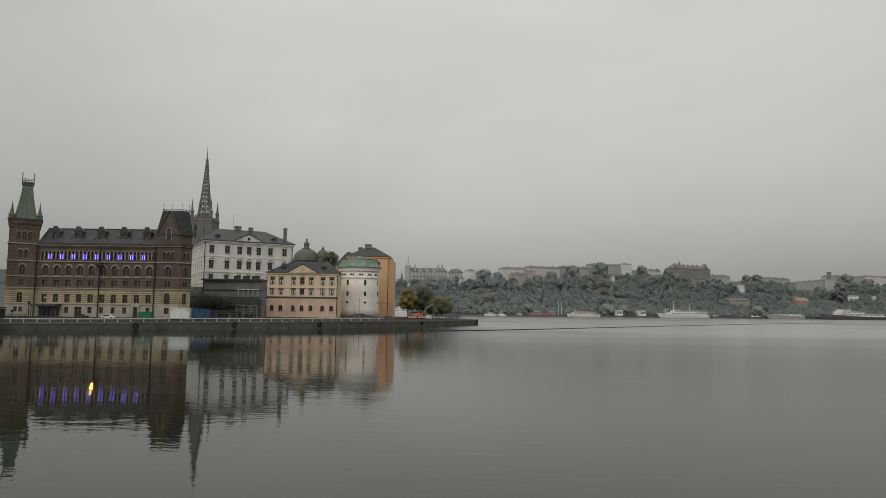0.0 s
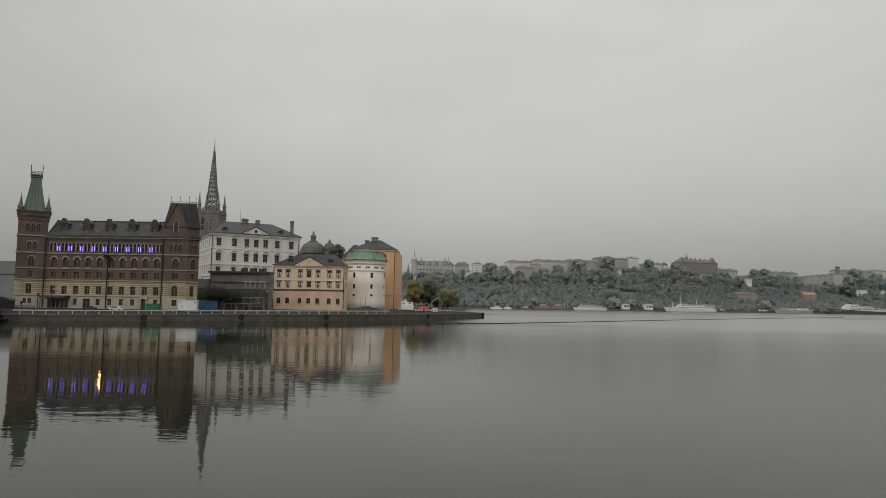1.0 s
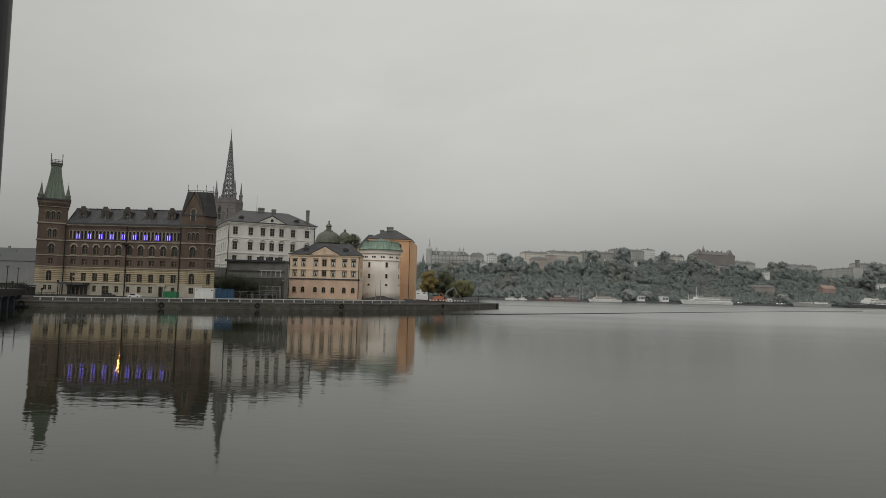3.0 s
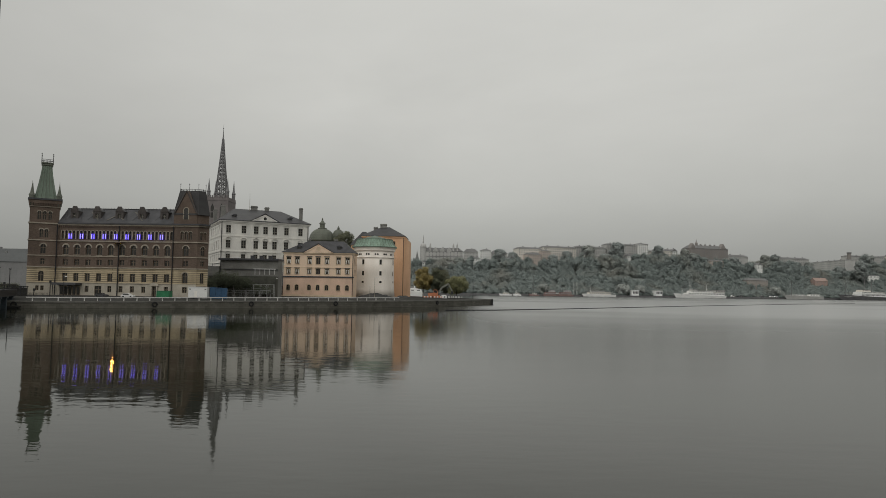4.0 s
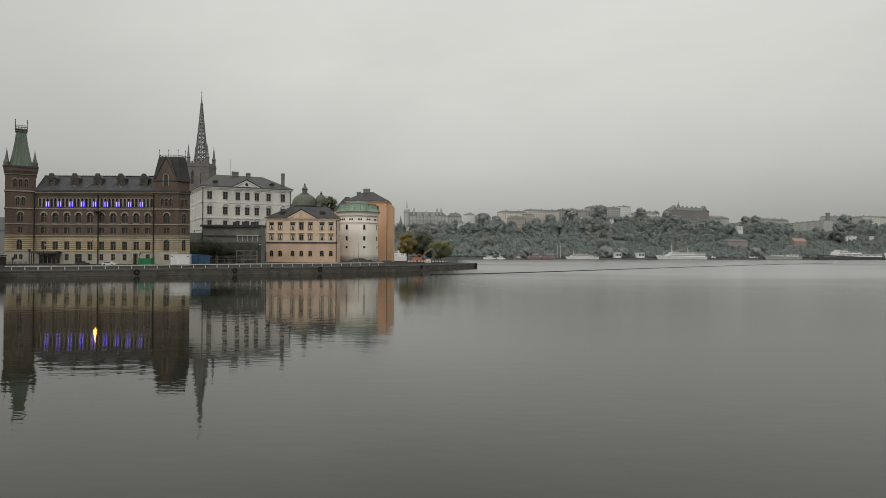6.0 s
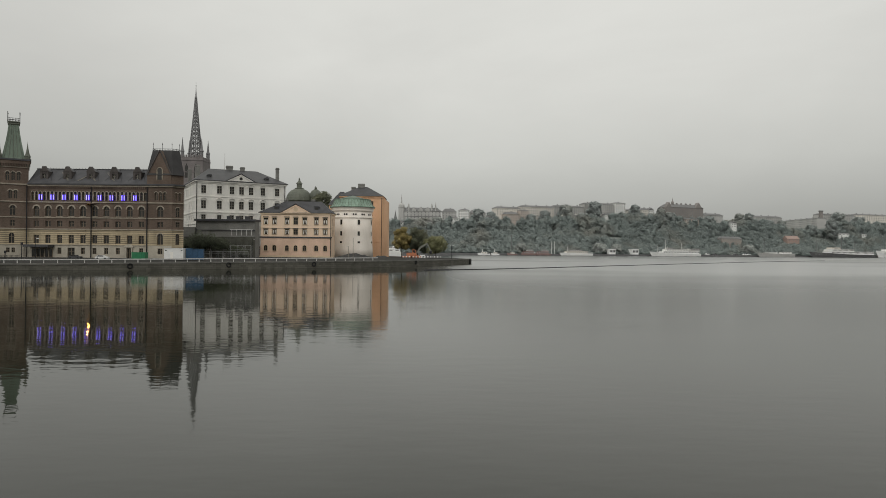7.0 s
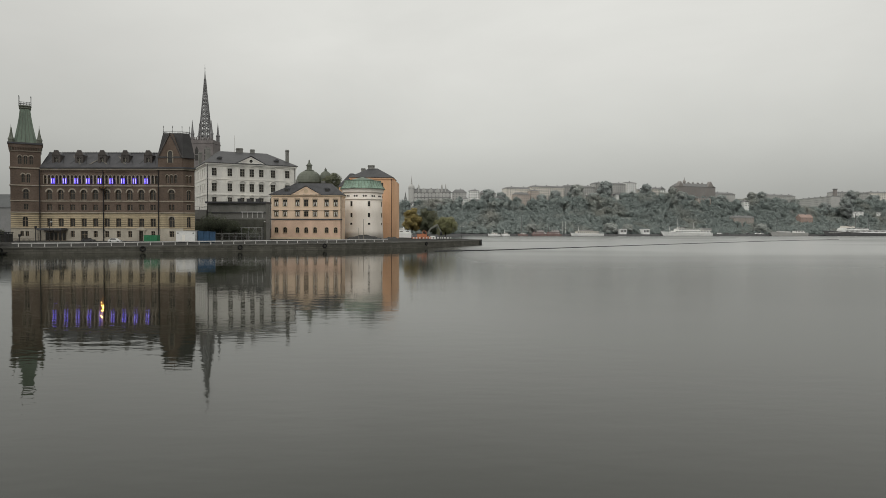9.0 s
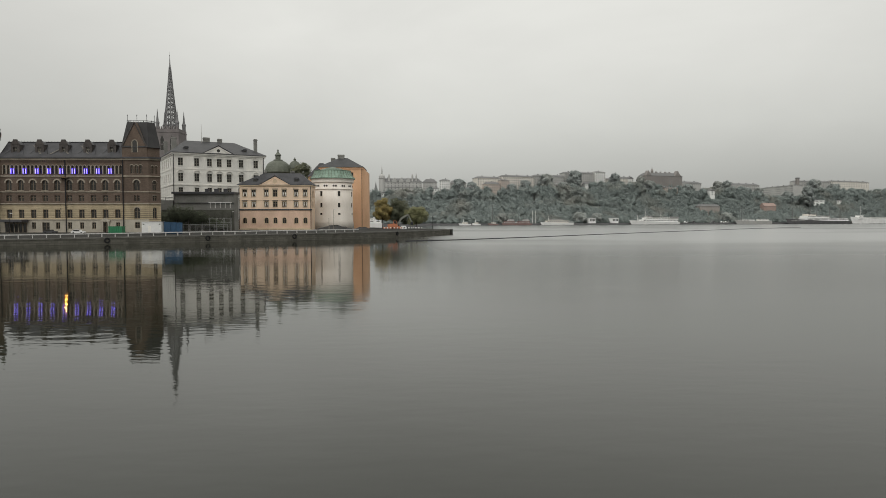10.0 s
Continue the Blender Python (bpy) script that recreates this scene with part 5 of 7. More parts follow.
def leaf_cloud(s, centre, radii, count, size, rng):
    """Loose small leaf faces in and on an uneven crown."""
    n = len(s.v)
    k = rng.normal(size=(count, 3))
    k /= np.linalg.norm(k, axis=1)[:, None]
    depth = 0.55 + 0.5 * rng.random(count) ** 0.6
    lump = np.array([1.0 + 0.28 * noise.noise(Vector(v) * 1.9 + Vector(centre) * 0.13) for v in k])
    c = np.array(centre) + k * (depth * lump)[:, None] * np.array(radii)
    # leaves lie roughly along the crown's surface and face up and out
    face = k + np.array((0.0, 0.0, 0.45)) + rng.normal(size=(count, 3)) * 0.38
    a = np.cross(face, rng.normal(size=(count, 3)))
    a /= np.linalg.norm(a, axis=1)[:, None]
    b = np.cross(face, a)
    b /= np.linalg.norm(b, axis=1)[:, None]
    sz = size * (0.6 + 0.8 * rng.random(count))[:, None]
    quad = np.stack([c - a * sz * 0.5, c + b * sz * 0.4, c + a * sz * 0.5, c - b * sz * 0.4], 1).reshape(-1, 3)
    s.v += [tuple(p) for p in quad.tolist()]
    s.f += [(n + 4 * i, n + 4 * i + 1, n + 4 * i + 2, n + 4 * i + 3) for i in range(count)]


def loose_mesh(name, s, mat):
    me = bpy.data.meshes.new(name)
    me.from_pydata(s.v, [], s.f)
    me.materials.append(mat)
    return me


def crown_core(s, centre, radii, seed, n=9, m=6):
    """The dense inner mass of a crown, lumpy all over."""
    k = len(s.v)
    for j in range(m + 1):
        th = math.pi * j / m
        for i in range(n):
            a = 2 * math.pi * i / n + 0.35 * j
            v = Vector((math.sin(th) * math.cos(a), math.sin(th) * math.sin(a), math.cos(th)))
            q = 0.80 + 0.44 * noise.noise(v * 1.7 + Vector((seed * 0.37, seed * 0.11, seed * 0.71)))
            s.v.append((centre[0] + radii[0] * q * v.x, centre[1] + radii[1] * q * v.y, centre[2] + radii[2] * q * v.z))
    s.f += [(k + j * n + i, k + (j + 1) * n + i, k + (j + 1) * n + (i + 1) % n, k + j * n + (i + 1) % n) for j in range(m) for i in range(n)]


def canopy_lift(x, y):
    return 6.2 + 3.0 * noise.noise((x * 0.07, y * 0.07, 1.3)) + 1.3 * noise.noise((x * 0.24, y * 0.24, 4.7))


def far_woods():
    rng = np.random.default_rng(7)
    s = Shape()
    for i in range(4600):
        x = -330 + 1330 * rng.random()
        d = 13 + 80 * rng.random() ** 0.85
        y = shore_y(x) + d
        g = hill_height(x, y)
        hgt = canopy_lift(x, y) + 0.8 + 2.6 * rng.random() + (9.0 * rng.random() ** 1.6 if d > 70 else 0)
        r = 4.2 + 3.2 * rng.random()
        c, rad = (x, y, g + hgt - r * 1.05), (r, r, r * (1.0 + 0.2 * rng.random()))
        crown_core(s, c, [q * 0.85 for q in rad], i, 8, 6)
        leaf_cloud(s, c, rad, 135 if d > 66 else 100, 1.2, rng)
    for i in range(420):
        x = -200 + 1150 * rng.random()
        y = shore_y(x) + 8 + 8 * rng.random()
        r = 1.2 + 1.6 * rng.random()
        crown_core(s, (x, y, 2 + r * 0.9), (r * 1.3, r, r), i + 0.5, 7, 5)
        leaf_cloud(s, (x, y, 2 + r * 0.9), (r * 1.35, r, r), 18, 0.8, rng)
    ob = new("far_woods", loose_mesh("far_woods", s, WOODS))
    tagged(ob, "dense dull green woods on the far hillside, mist mixed into their colour", "trees", kind="stuff")


far_woods()


def tree(name, at, height, radius, leaves, leaf_mat, leaf, label, group, seed, trunk=0.22, squat=1.0, dense=False):
    rng = np.random.default_rng(seed)
    t = thing(name, at, label, "tree", group)
    w = Shape()
    zc = height - radius * squat
    w.rod((0, 0, -0.6), (0.1, 0, zc * 0.55), trunk, trunk * 0.75, 8).rod((0.1, 0, zc * 0.55), (0, 0.1, zc + radius * 0.4), trunk * 0.75, trunk * 0.3, 7)
    for k in range(9):
        a = 2 * math.pi * k / 9 + rng.random()
        z = zc * (0.5 + 0.05 * k)
        w.rod((0.05, 0, z), (radius * 0.75 * math.cos(a), radius * 0.75 * math.sin(a), z + radius * (0.4 + 0.5 * rng.random())), trunk * 0.4, trunk * 0.1, 5)
    part("trunk", w, BARK, t)
    s = Shape()
    lobes = 11 if dense else 17
    per = leaves // (lobes + 3)
    leaf_cloud(s, (0, 0, zc), (radius * 0.72, radius * 0.72, radius * 0.72 * squat), per * 3, leaf, rng)
    for k in range(lobes):
        a, e = 2 * math.pi * (k * 0.618), -0.95 + 2.2 * (k + 0.5) / lobes
        far = 0.7 if dense else 0.5 + 0.45 * rng.random()
        p = (radius * far * math.cos(a) * math.cos(e), radius * far * math.sin(a) * math.cos(e), zc + radius * squat * (far + 0.02) * math.sin(e))
        q = radius * (0.30 + 0.16 * rng.random()) * (1.0 if dense else 0.9)
        leaf_cloud(s, p, (q, q, q * 0.9), per, leaf, rng)
        if dense:
            crown_core(s, p, (q * 0.85, q * 0.85, q * 0.85), seed + k * 0.7, 8, 6)
    if dense:
        crown_core(s, (0, 0, zc), (radius * 0.82, radius * 0.82, radius * 0.82 * squat), seed, 14, 11)
    ob = new("crown", loose_mesh("crown", s, leaf_mat))
    ob.parent = t
    return t


RIDGE_TREES = [(225, 968, 80, 12, 1.2), (290, 992, 77, 9, 1.0), (334, 1010, 74, 8, 0.9), (181, 954, 73.5, 12, 0.85), (54, 893, 62.5, 9, 0.9), (72, 903, 59, 8, 0.9), (481, 1077, 70.5, 8, 0.9), (500, 1085, 71.5, 9, 0.8), (697, 1175, 79, 14, 0.8), (0, 890, 49, 8, 0.9), (150, 941, 63, 9, 0.8), (268, 985, 62, 6, 0.9), (620, 1120, 54, 11, 0.9), (662, 1140, 63, 12, 0.8), (646, 1104, 66, 12, 0.8), (566, 1110, 62, 9, 0.9), (540, 1098, 60, 8, 0.9), (420, 1046, 63, 9, 0.9), (344, 1000, 66, 9, 0.9), (128, 922, 56, 8, 0.9), (205, 950, 60, 9, 0.9), (745, 1195, 72, 13, 0.7)]
for i, (x, y, top, r, sq_) in enumerate(RIDGE_TREES):
    g = hill_height(x, y)
    tree("ridge_tree", (x, y, g), top - g, r, 2600, RIDGE_LEAF, 1.4, "broad tree rising above the far hilltop, mist mixed into its colour", "trees on the far hilltop", 40 + i, 0.5, max(sq_, 0.46 * (top - g) / r), True)

# pale willows along the far quay
for i, (x, r, hgt) in enumerate(((104, 7, 12.5), (212, 10, 14.5), (236, 8, 13.0), (452, 9, 15.0))):
    y = shore_y(x) + 16
    tree("willow_tree", (x, y, hill_height(x, y)), hgt, r, 1800, PALE_LEAF, 1.2, "pale rounded willow behind the far quay", "willows along the far quay", 80 + i, 0.4, 0.75, True)

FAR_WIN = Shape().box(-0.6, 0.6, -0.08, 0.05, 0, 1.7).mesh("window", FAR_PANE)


def far_house(xa, xb, d, z0, z1, mat, label, cols, rows, roof=4.0, deep=14.0, style="hip", name="far_house", sink=14.0, roof_mat=None, d_end=None):
    """A house on the far hill. z0 is where it shows above the trees, z1 its roofline."""
    ya, yb = shore_y(xa) + d, shore_y(xb) + (d if d_end is None else d_end)
    turn = math.degrees(math.atan2(yb - ya, xb - xa))
    L = math.hypot(xb - xa, yb - ya)
    base = z0 - sink
    h = thing(name, (xa, ya, base), label, "building", "houses on the far hill", turn=turn)
    e = z1 - roof - base
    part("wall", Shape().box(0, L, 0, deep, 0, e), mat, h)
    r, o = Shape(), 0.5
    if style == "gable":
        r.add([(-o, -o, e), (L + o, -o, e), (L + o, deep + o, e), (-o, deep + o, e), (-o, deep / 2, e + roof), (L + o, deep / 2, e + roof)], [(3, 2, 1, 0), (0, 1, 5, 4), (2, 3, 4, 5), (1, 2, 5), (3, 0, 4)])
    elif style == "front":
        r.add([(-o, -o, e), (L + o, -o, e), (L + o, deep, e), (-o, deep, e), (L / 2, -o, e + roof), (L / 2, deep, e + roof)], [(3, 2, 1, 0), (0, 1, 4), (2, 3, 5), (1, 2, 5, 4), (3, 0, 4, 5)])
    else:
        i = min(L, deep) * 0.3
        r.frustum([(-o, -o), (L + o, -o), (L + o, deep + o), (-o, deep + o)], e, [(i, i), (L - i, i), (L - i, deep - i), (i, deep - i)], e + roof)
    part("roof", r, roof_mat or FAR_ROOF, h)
    for k in range(rows):
        z = e - 2.6 - 3.3 * k
        if z < 0.5:
            break
        for c in range(cols):
            link_part("window", FAR_WIN, pose(L * (c + 0.5) / cols, 0, z), h)
    for k in range(max(1, int(L / 16))):
        cx = L * (k + 0.5) / max(1, int(L / 16)) + 1.5
        part("chimney", Shape().box(cx - 0.6, cx + 0.6, deep * 0.45, deep * 0.55, e + roof * 0.5, e + roof + 1.3), FAR_ROOF, h)
    return h


cl = far_house(-50, 6, 95, 42, 61.5, FAR_STONE, "grey stone turreted apartment house, mist mixed into its colours", 12, 4, 5.0, 18, name="turreted_house")
hz = 61.5 - 28
for cx, r, top in ((3.6, 4.0, 78.5), (13, 1.2, 66.5), (43.5, 1.2, 67), (48.5, 1.0, 69)):
    part("turret", Shape().turned(cx, 1.5, [(r, 2), (r, hz - 1), (r * 1.12, hz - 0.4), (r * 1.12, hz + 0.4), (r, hz + 0.6), (r * 1.02, hz + 2.2), (r * 0.82, hz + 3.8), (r * 0.45, hz + 5.0), (r * 0.26, hz + 5.4), (r * 0.26, hz + 6.6 if r > 3 else hz + 5.5), (0.05, top - 28)], 12), FAR_STONE, cl)
for cx in (20, 29, 38):
    part("gable", Shape().slab([(cx - 3, hz - 5.2), (cx + 3, hz - 5.2), (cx + 3, hz - 3), (cx, hz + 0.8), (cx - 3, hz - 3)], -0.5, 4), FAR_STONE, cl)
for z in (hz - 5.2, hz - 12):
    part("string_course", Shape().box(0, 56, -0.35, 0.0, z, z + 0.6), FAR_ROOF, cl)
far_house(-47, -5, 84, 35, 43, FAR_WHITE, "low pale terrace of houses below the turreted house", 14, 1, 1.6, 6, sink=6)
ch = thing("far_church_spire", (-54, 890, 28), "slim dark church spire beyond the island", "church")
part("spire", Shape().turned(0, 0, [(2.2, 0), (2.2, 17), (2.6, 17.2), (1.2, 22), (0.05, 29)], 8), FAR_ROOF, ch)
far_house(7, 26, 95, 42, 60.5, FAR_STONE, "grey house with mansard roof on the hill", 5, 3, 4.5)
far_house(19, 28.5, 84, 41, 49, FAR_WHITE, "small pale house on the hill", 3, 1, 1.8, 8, sink=8)
far_house(29, 43, 97, 42, 60.5, FAR_WHITE, "white house with rows of windows", 5, 4, 2.0)
far_house(30, 46, 86, 41, 46, FAR_CREAM, "low pale house on the hill", 6, 1, 1.4, 8, sink=8)
far_house(44, 66, 112, 45, 60, FAR_STONE, "grey house behind the trees", 5, 2, 4.0)
far_house(65, 75, 85, 44, 51, FAR_WHITE, "small white gabled cottage among trees", 2, 1, 4.0, 10, "front", sink=10)
far_house(81, 116, 112, 48, 66, FAR_CREAM, "long cream apartment house on the hill", 10, 3, 2.5)
far_house(93, 112.5, 99, 45, 58, FAR_PINK, "dull pink house on the hill", 6, 3, 3.0, sink=12)
far_house(114, 126, 102, 48, 62, FAR_PINK, "dull pink house on the hill", 4, 3, 1.5, 8, sink=12)
far_house(117, 165, 113, 49, 69, FAR_CREAM, "long cream apartment house on the hill", 15, 4, 2.5)
far_house(165.5, 212, 113, 50, 71, FAR_STONE, "long grey apartment house on the hill", 14, 4, 2.5)
far_house(213, 262, 113, 56, 76.5, FAR_STONE, "tall grey apartment house on the hill", 14, 4, 2.0)
far_house(262.5, 279, 111, 58, 78.5, FAR_WHITE, "pale apartment house with many windows", 5, 5, 1.5)
far_house(280, 300, 112, 58, 69, FAR_CREAM, "low pale house on the hill", 6, 2, 2.0)
far_house(240, 250, 92, 53, 60.5, FAR_WHITE, "small white house among trees", 3, 1, 2.5, 8, sink=8)
far_house(305, 314, 101, 60, 71, FAR_CREAM, "small pale house on the hill", 3, 2, 3.0, 9)
far_house(315, 324, 101, 60, 71.5, FAR_WHITE, "small white house on the hill", 3, 2, 3.5, 9, "front")
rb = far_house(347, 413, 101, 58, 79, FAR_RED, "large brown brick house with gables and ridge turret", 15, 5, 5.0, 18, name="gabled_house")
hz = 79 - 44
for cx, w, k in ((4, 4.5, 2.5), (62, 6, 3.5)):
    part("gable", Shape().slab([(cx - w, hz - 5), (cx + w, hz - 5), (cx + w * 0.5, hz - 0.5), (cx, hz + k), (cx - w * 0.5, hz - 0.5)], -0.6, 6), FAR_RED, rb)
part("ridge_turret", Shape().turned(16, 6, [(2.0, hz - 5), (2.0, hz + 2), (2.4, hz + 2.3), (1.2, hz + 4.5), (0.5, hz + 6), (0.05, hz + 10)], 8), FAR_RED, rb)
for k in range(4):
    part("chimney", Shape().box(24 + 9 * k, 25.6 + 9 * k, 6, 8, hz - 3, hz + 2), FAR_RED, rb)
far_house(372, 394, 78, 47, 56.5, FAR_PINK, "low brick and plaster wing among trees", 7, 2, 1.5, 8, sink=12)
far_house(413.5, 451, 103, 58, 67, FAR_STONE, "low house with dark roof behind trees", 10, 1, 3.0)
far_house(450, 459, 68, 46, 53.5, FAR_WHITE, "small pale house on the slope", 3, 2, 2.5, 8, "front", sink=10)
far_house(511, 571, 104, 55, 66.5, FAR_STONE, "grey row house with dark roof", 14, 2, 2.5)
far_house(418, 453, 40, 19, 29.5, FAR_WORKSHOP, "dull red brick workshop near the shore", 8, 1, 3.0, 10, sink=10)
far_house(544, 568, 45, 23, 33, FAR_TILE, "small red timber house on the slope", 3, 1, 5.0, 9, "gable", sink=10, roof_mat=FAR_TILE)
far_house(634.9, 635, 200, 40, 66, FAR_STONE, "long pale office block with window bands", 30, 6, 1.2, 16, d_end=88)
far_house(675, 760, 132, 60, 77, FAR_STONE, "long grey apartment block on the hill", 20, 3, 2.0)
far_house(761, 860, 132, 62, 79, FAR_CREAM, "long pale apartment block on the hill", 22, 3, 2.0)
fc = thing("tall_chimney", (674, 1186, 45), "square brick chimney on the hill", "chimney")
part("shaft", Shape().box(-2.4, 2.4, -2.4, 2.4, 0, 36), FAR_RED, fc)
part("cap", Shape().box(-2.8, 2.8, -2.8, 2.8, 34.5, 36.2), FAR_ROOF, fc)
for x, d, L in ((662, 60, 24), (712, 62, 40)):
    far_house(x, x + L, d, 36, 40, FAR_WHITE, "long low white shed on the slope", 8, 1, 0.8, 8, sink=9)


# ---------- far quay, boats ----------
def far_quay():
    s = Shape()
    pts = [(x, shore_y(x)) for x in (-900, -300, 60, 300, 600, 900, 1600)]
    for (xa, ya), (xb, yb) in zip(pts, pts[1:]):
        s.add([(xa, ya - 3, -2), (xb, yb - 3, -2), (xb, yb + 14, -2), (xa, ya + 14, -2), (xa, ya - 3, 2.1), (xb, yb - 3, 2.1), (xb, yb + 14, 2.3), (xa, ya + 14, 2.3)], [(0, 1, 5, 4), (4, 5, 6, 7), (2, 3, 7, 6), (1, 2, 6, 5), (3, 0, 4, 7)])
    single("far_quay", s, HULL_DARK, "dark stone quay along the far shore", "quay", kind="structure")


far_quay()


def hull(L, beam, h, sheer=0.6, n=12):
    """Bow at x = 0, stern at x = L."""
    s = Shape()
    rings = []
    for i in range(n + 1):
        u = i / n
        w = beam / 2 * (1 - (1 - min(1, u / 0.35)) ** 2.2) * (1 - 0.25 * max(0, (u - 0.85) / 0.15) ** 2)
        top = h + sheer * (1 - u) ** 2 * 1.6 + sheer * 0.25 * max(0, u - 0.7)
        x = u * L
        rings.append([(x, -w, top), (x + (1 - u) * 0.06 * L, -w * 0.8, -0.6), (x + (1 - u) * 0.06 * L, w * 0.8, -0.6), (x, w, top)])
    for r in rings:
        s.v += r
    for i in range(n):
        a, b = 4 * i, 4 * i + 4
        s.f += [(a, a + 1, b + 1, b), (a + 1, a + 2, b + 2, b + 1), (a + 2, a + 3, b + 3, b + 2), (a + 3, a, b, b + 3)]
    s.f += [(0, 3, 2, 1), (4 * n, 4 * n + 1, 4 * n + 2, 4 * n + 3)]
    return s


def boat(name, x, y, turn, L, beam, h, hull_mat, label, decks, masts, group="boats moored along the far quay", extra=None, sheer=0.6):
    """decks: (start, end, bottom, top, width share, material); masts: (place, height)."""
    b = thing(name, (x, y, 0), label, "boat", group, turn=turn)
    hb = part("hull", hull(L, beam, h, sheer), hull_mat, b)
    part("waterline_stripe", hull(L * 0.995, beam * 1.01, 0.3, 0.0).moved(pose(L * 0.0025, 0, 0)), HULL_DARK, hb)
    for a, e, z0, z1, ws, mat in decks:
        w = beam * ws / 2
        d = part("deckhouse", Shape().frustum([(a, -w), (e, -w), (e, w), (a, w)], z0, [(a + 0.4, -w * 0.96), (e - 0.2, -w * 0.96), (e - 0.2, w * 0.96), (a + 0.4, w * 0.96)], z1), mat, b)
        part("deck_roof", Shape().box(a - 0.1, e + 0.2, -w * 1.05, w * 1.05, z1, z1 + 0.15), mat, d)
        n = max(2, int((e - a) / 2.6))
        for k in range(n):
            cx = a + (e - a) * (k + 0.5) / n
            part("window", Shape().box(cx - 0.75, cx + 0.75, -w * 1.0 - 0.03, -w * 0.9, z0 + (z1 - z0) * 0.42, z0 + (z1 - z0) * 0.82), FAR_PANE, d)
    if masts and L > 30:
        rig = Shape()
        tops = [(px, 0, top) for px, top in masts]
        ends = [(0.4, 0, h + sheer)] + tops + [(L - 0.6, 0, h + 1.0)]
        for a, e in zip(ends, ends[1:]):
            rig.rod(a, e, 0.11, n=4)
        for px, top in masts:
            rig.rod((px, 0, top * 0.95), (px + L * 0.06, -beam * 0.4, h), 0.09, n=4).rod((px, 0, top * 0.95), (px - L * 0.06, -beam * 0.4, h), 0.09, n=4)
        part("rigging", rig, FAR_ROOF, b)
    rl = Shape()
    for k in range(int(L / 3)):
        rl.rod((2.0 + 3 * k, -beam * 0.42, h - 0.1), (2.0 + 3 * k, -beam * 0.42, h + 1.0), 0.06, n=4)
    rl.rod((2.0, -beam * 0.42, h + 1.0), (2.0 + 3 * (int(L / 3) - 1), -beam * 0.42, h + 1.0), 0.06, n=4)
    part("deck_rail", rl, HULL_WHITE, b)
    for px, top in masts:
        part("mast", Shape().rod((px, 0, h * 0.5), (px, 0, top), 0.4, 0.25).rod((px, 0, top * 0.8), (px + L * 0.05, 0, top * 0.55), 0.08), FAR_ROOF if hull_mat != HULL_WHITE else HULL_WHITE, b)
    return b


T = math.degrees(math.atan(0.42))
W_, D_, R_ = HULL_WHITE, HULL_DARK, HULL_RED
boat("passenger_boat", 151, 833, T, 48, 8, 3.0, W_, "slim white passenger boat moored at the far quay", [(9, 40, 3, 5.6, 0.8, FAR_CREAM), (14, 32, 5.8, 7.4, 0.6, FAR_STONE)], [(12, 11)])
boat("white_ship", 278, 885, T, 84, 12, 3.6, W_, "white passenger ship with two decks moored at the far quay", [(20, 80, 3.6, 6.8, 0.85, W_), (25, 62, 7, 9.4, 0.75, FAR_WHITE), (28, 36, 9.6, 11.6, 0.6, FAR_STONE), (66, 82, 7, 10.6, 0.7, FAR_STONE)], [(27, 22), (54, 17), (14, 13)], sheer=1.6)
boat("sailing_barge", 455, 959, T, 71, 10, 4.6, FAR_STONE, "pale grey barge with one mast moored at the far quay", [(14, 36, 4.7, 6.6, 0.6, W_), (46, 64, 4.7, 7.4, 0.7, FAR_WHITE)], [(13, 26)], sheer=1.0)
boat("icebreaker_ship", 549, 996, T, 137, 20, 4.2, D_, "dark-hulled ship with white superstructure at the far quay", [(38, 132, 4.4, 9, 0.8, W_), (40, 88, 9.2, 12.2, 0.75, FAR_WHITE), (44, 60, 12.4, 15, 0.6, FAR_CREAM)], [(15, 24), (55, 34), (69, 34), (98, 25)], sheer=2.4)
boat("white_liner", 681, 1047, T, 110, 14, 7.0, W_, "long white moored ship with low deckhouse", [(14, 100, 7.1, 10, 0.8, FAR_WHITE), (18, 26, 10.2, 13, 0.6, W_)], [(24, 28)], sheer=2.6)
for x, L, m1 in ((101, 20, 8), (119, 22, 9)):
    boat("red_houseboat", x, shore_y(x) - 6, T, L, 5, 2.2, R_, "dull red houseboat at the far quay", [(3, L - 3, 2.3, 5.0, 0.8, R_), (L * 0.4, L - 4, 5.2, 7.2, 0.6, FAR_STONE)], [(4, m1 + 4)])
for x, L in ((48, 15), (64, 10), (84, 12)):
    boat("small_motor_boat", x, shore_y(x) - 5, 4, L, 3.5, 1.8, W_ if L != 12 else R_, "small moored motor boat at the far quay", [(L * 0.3, L * 0.75, 1.8, 3.6, 0.7, FAR_CREAM)], [(L * 0.4, 24 if L == 12 else 7)])
# two small ferries seen end-on, built as plain white boxes
for x in (222, 256):
    k = thing("ferry_box", (x, shore_y(x) + 3, 2.1), "plain white box standing in for a small ferry at the far quay", "kiosk", "kiosks on the far quay", turn=T)
    part("body", Shape().box(0, 10, 0, 8, 0, 6.2), HULL_WHITE, k)
    part("roof", Shape().box(-0.5, 10.5, -0.5, 8.5, 6.2, 6.9), HULL_WHITE, k)
    for c in range(4):
        part("window", Shape().box(0.7 + 2.3 * c, 2.4 + 2.3 * c, -0.08, 0.02, 2.6, 5.4), HULL_DARK, k)
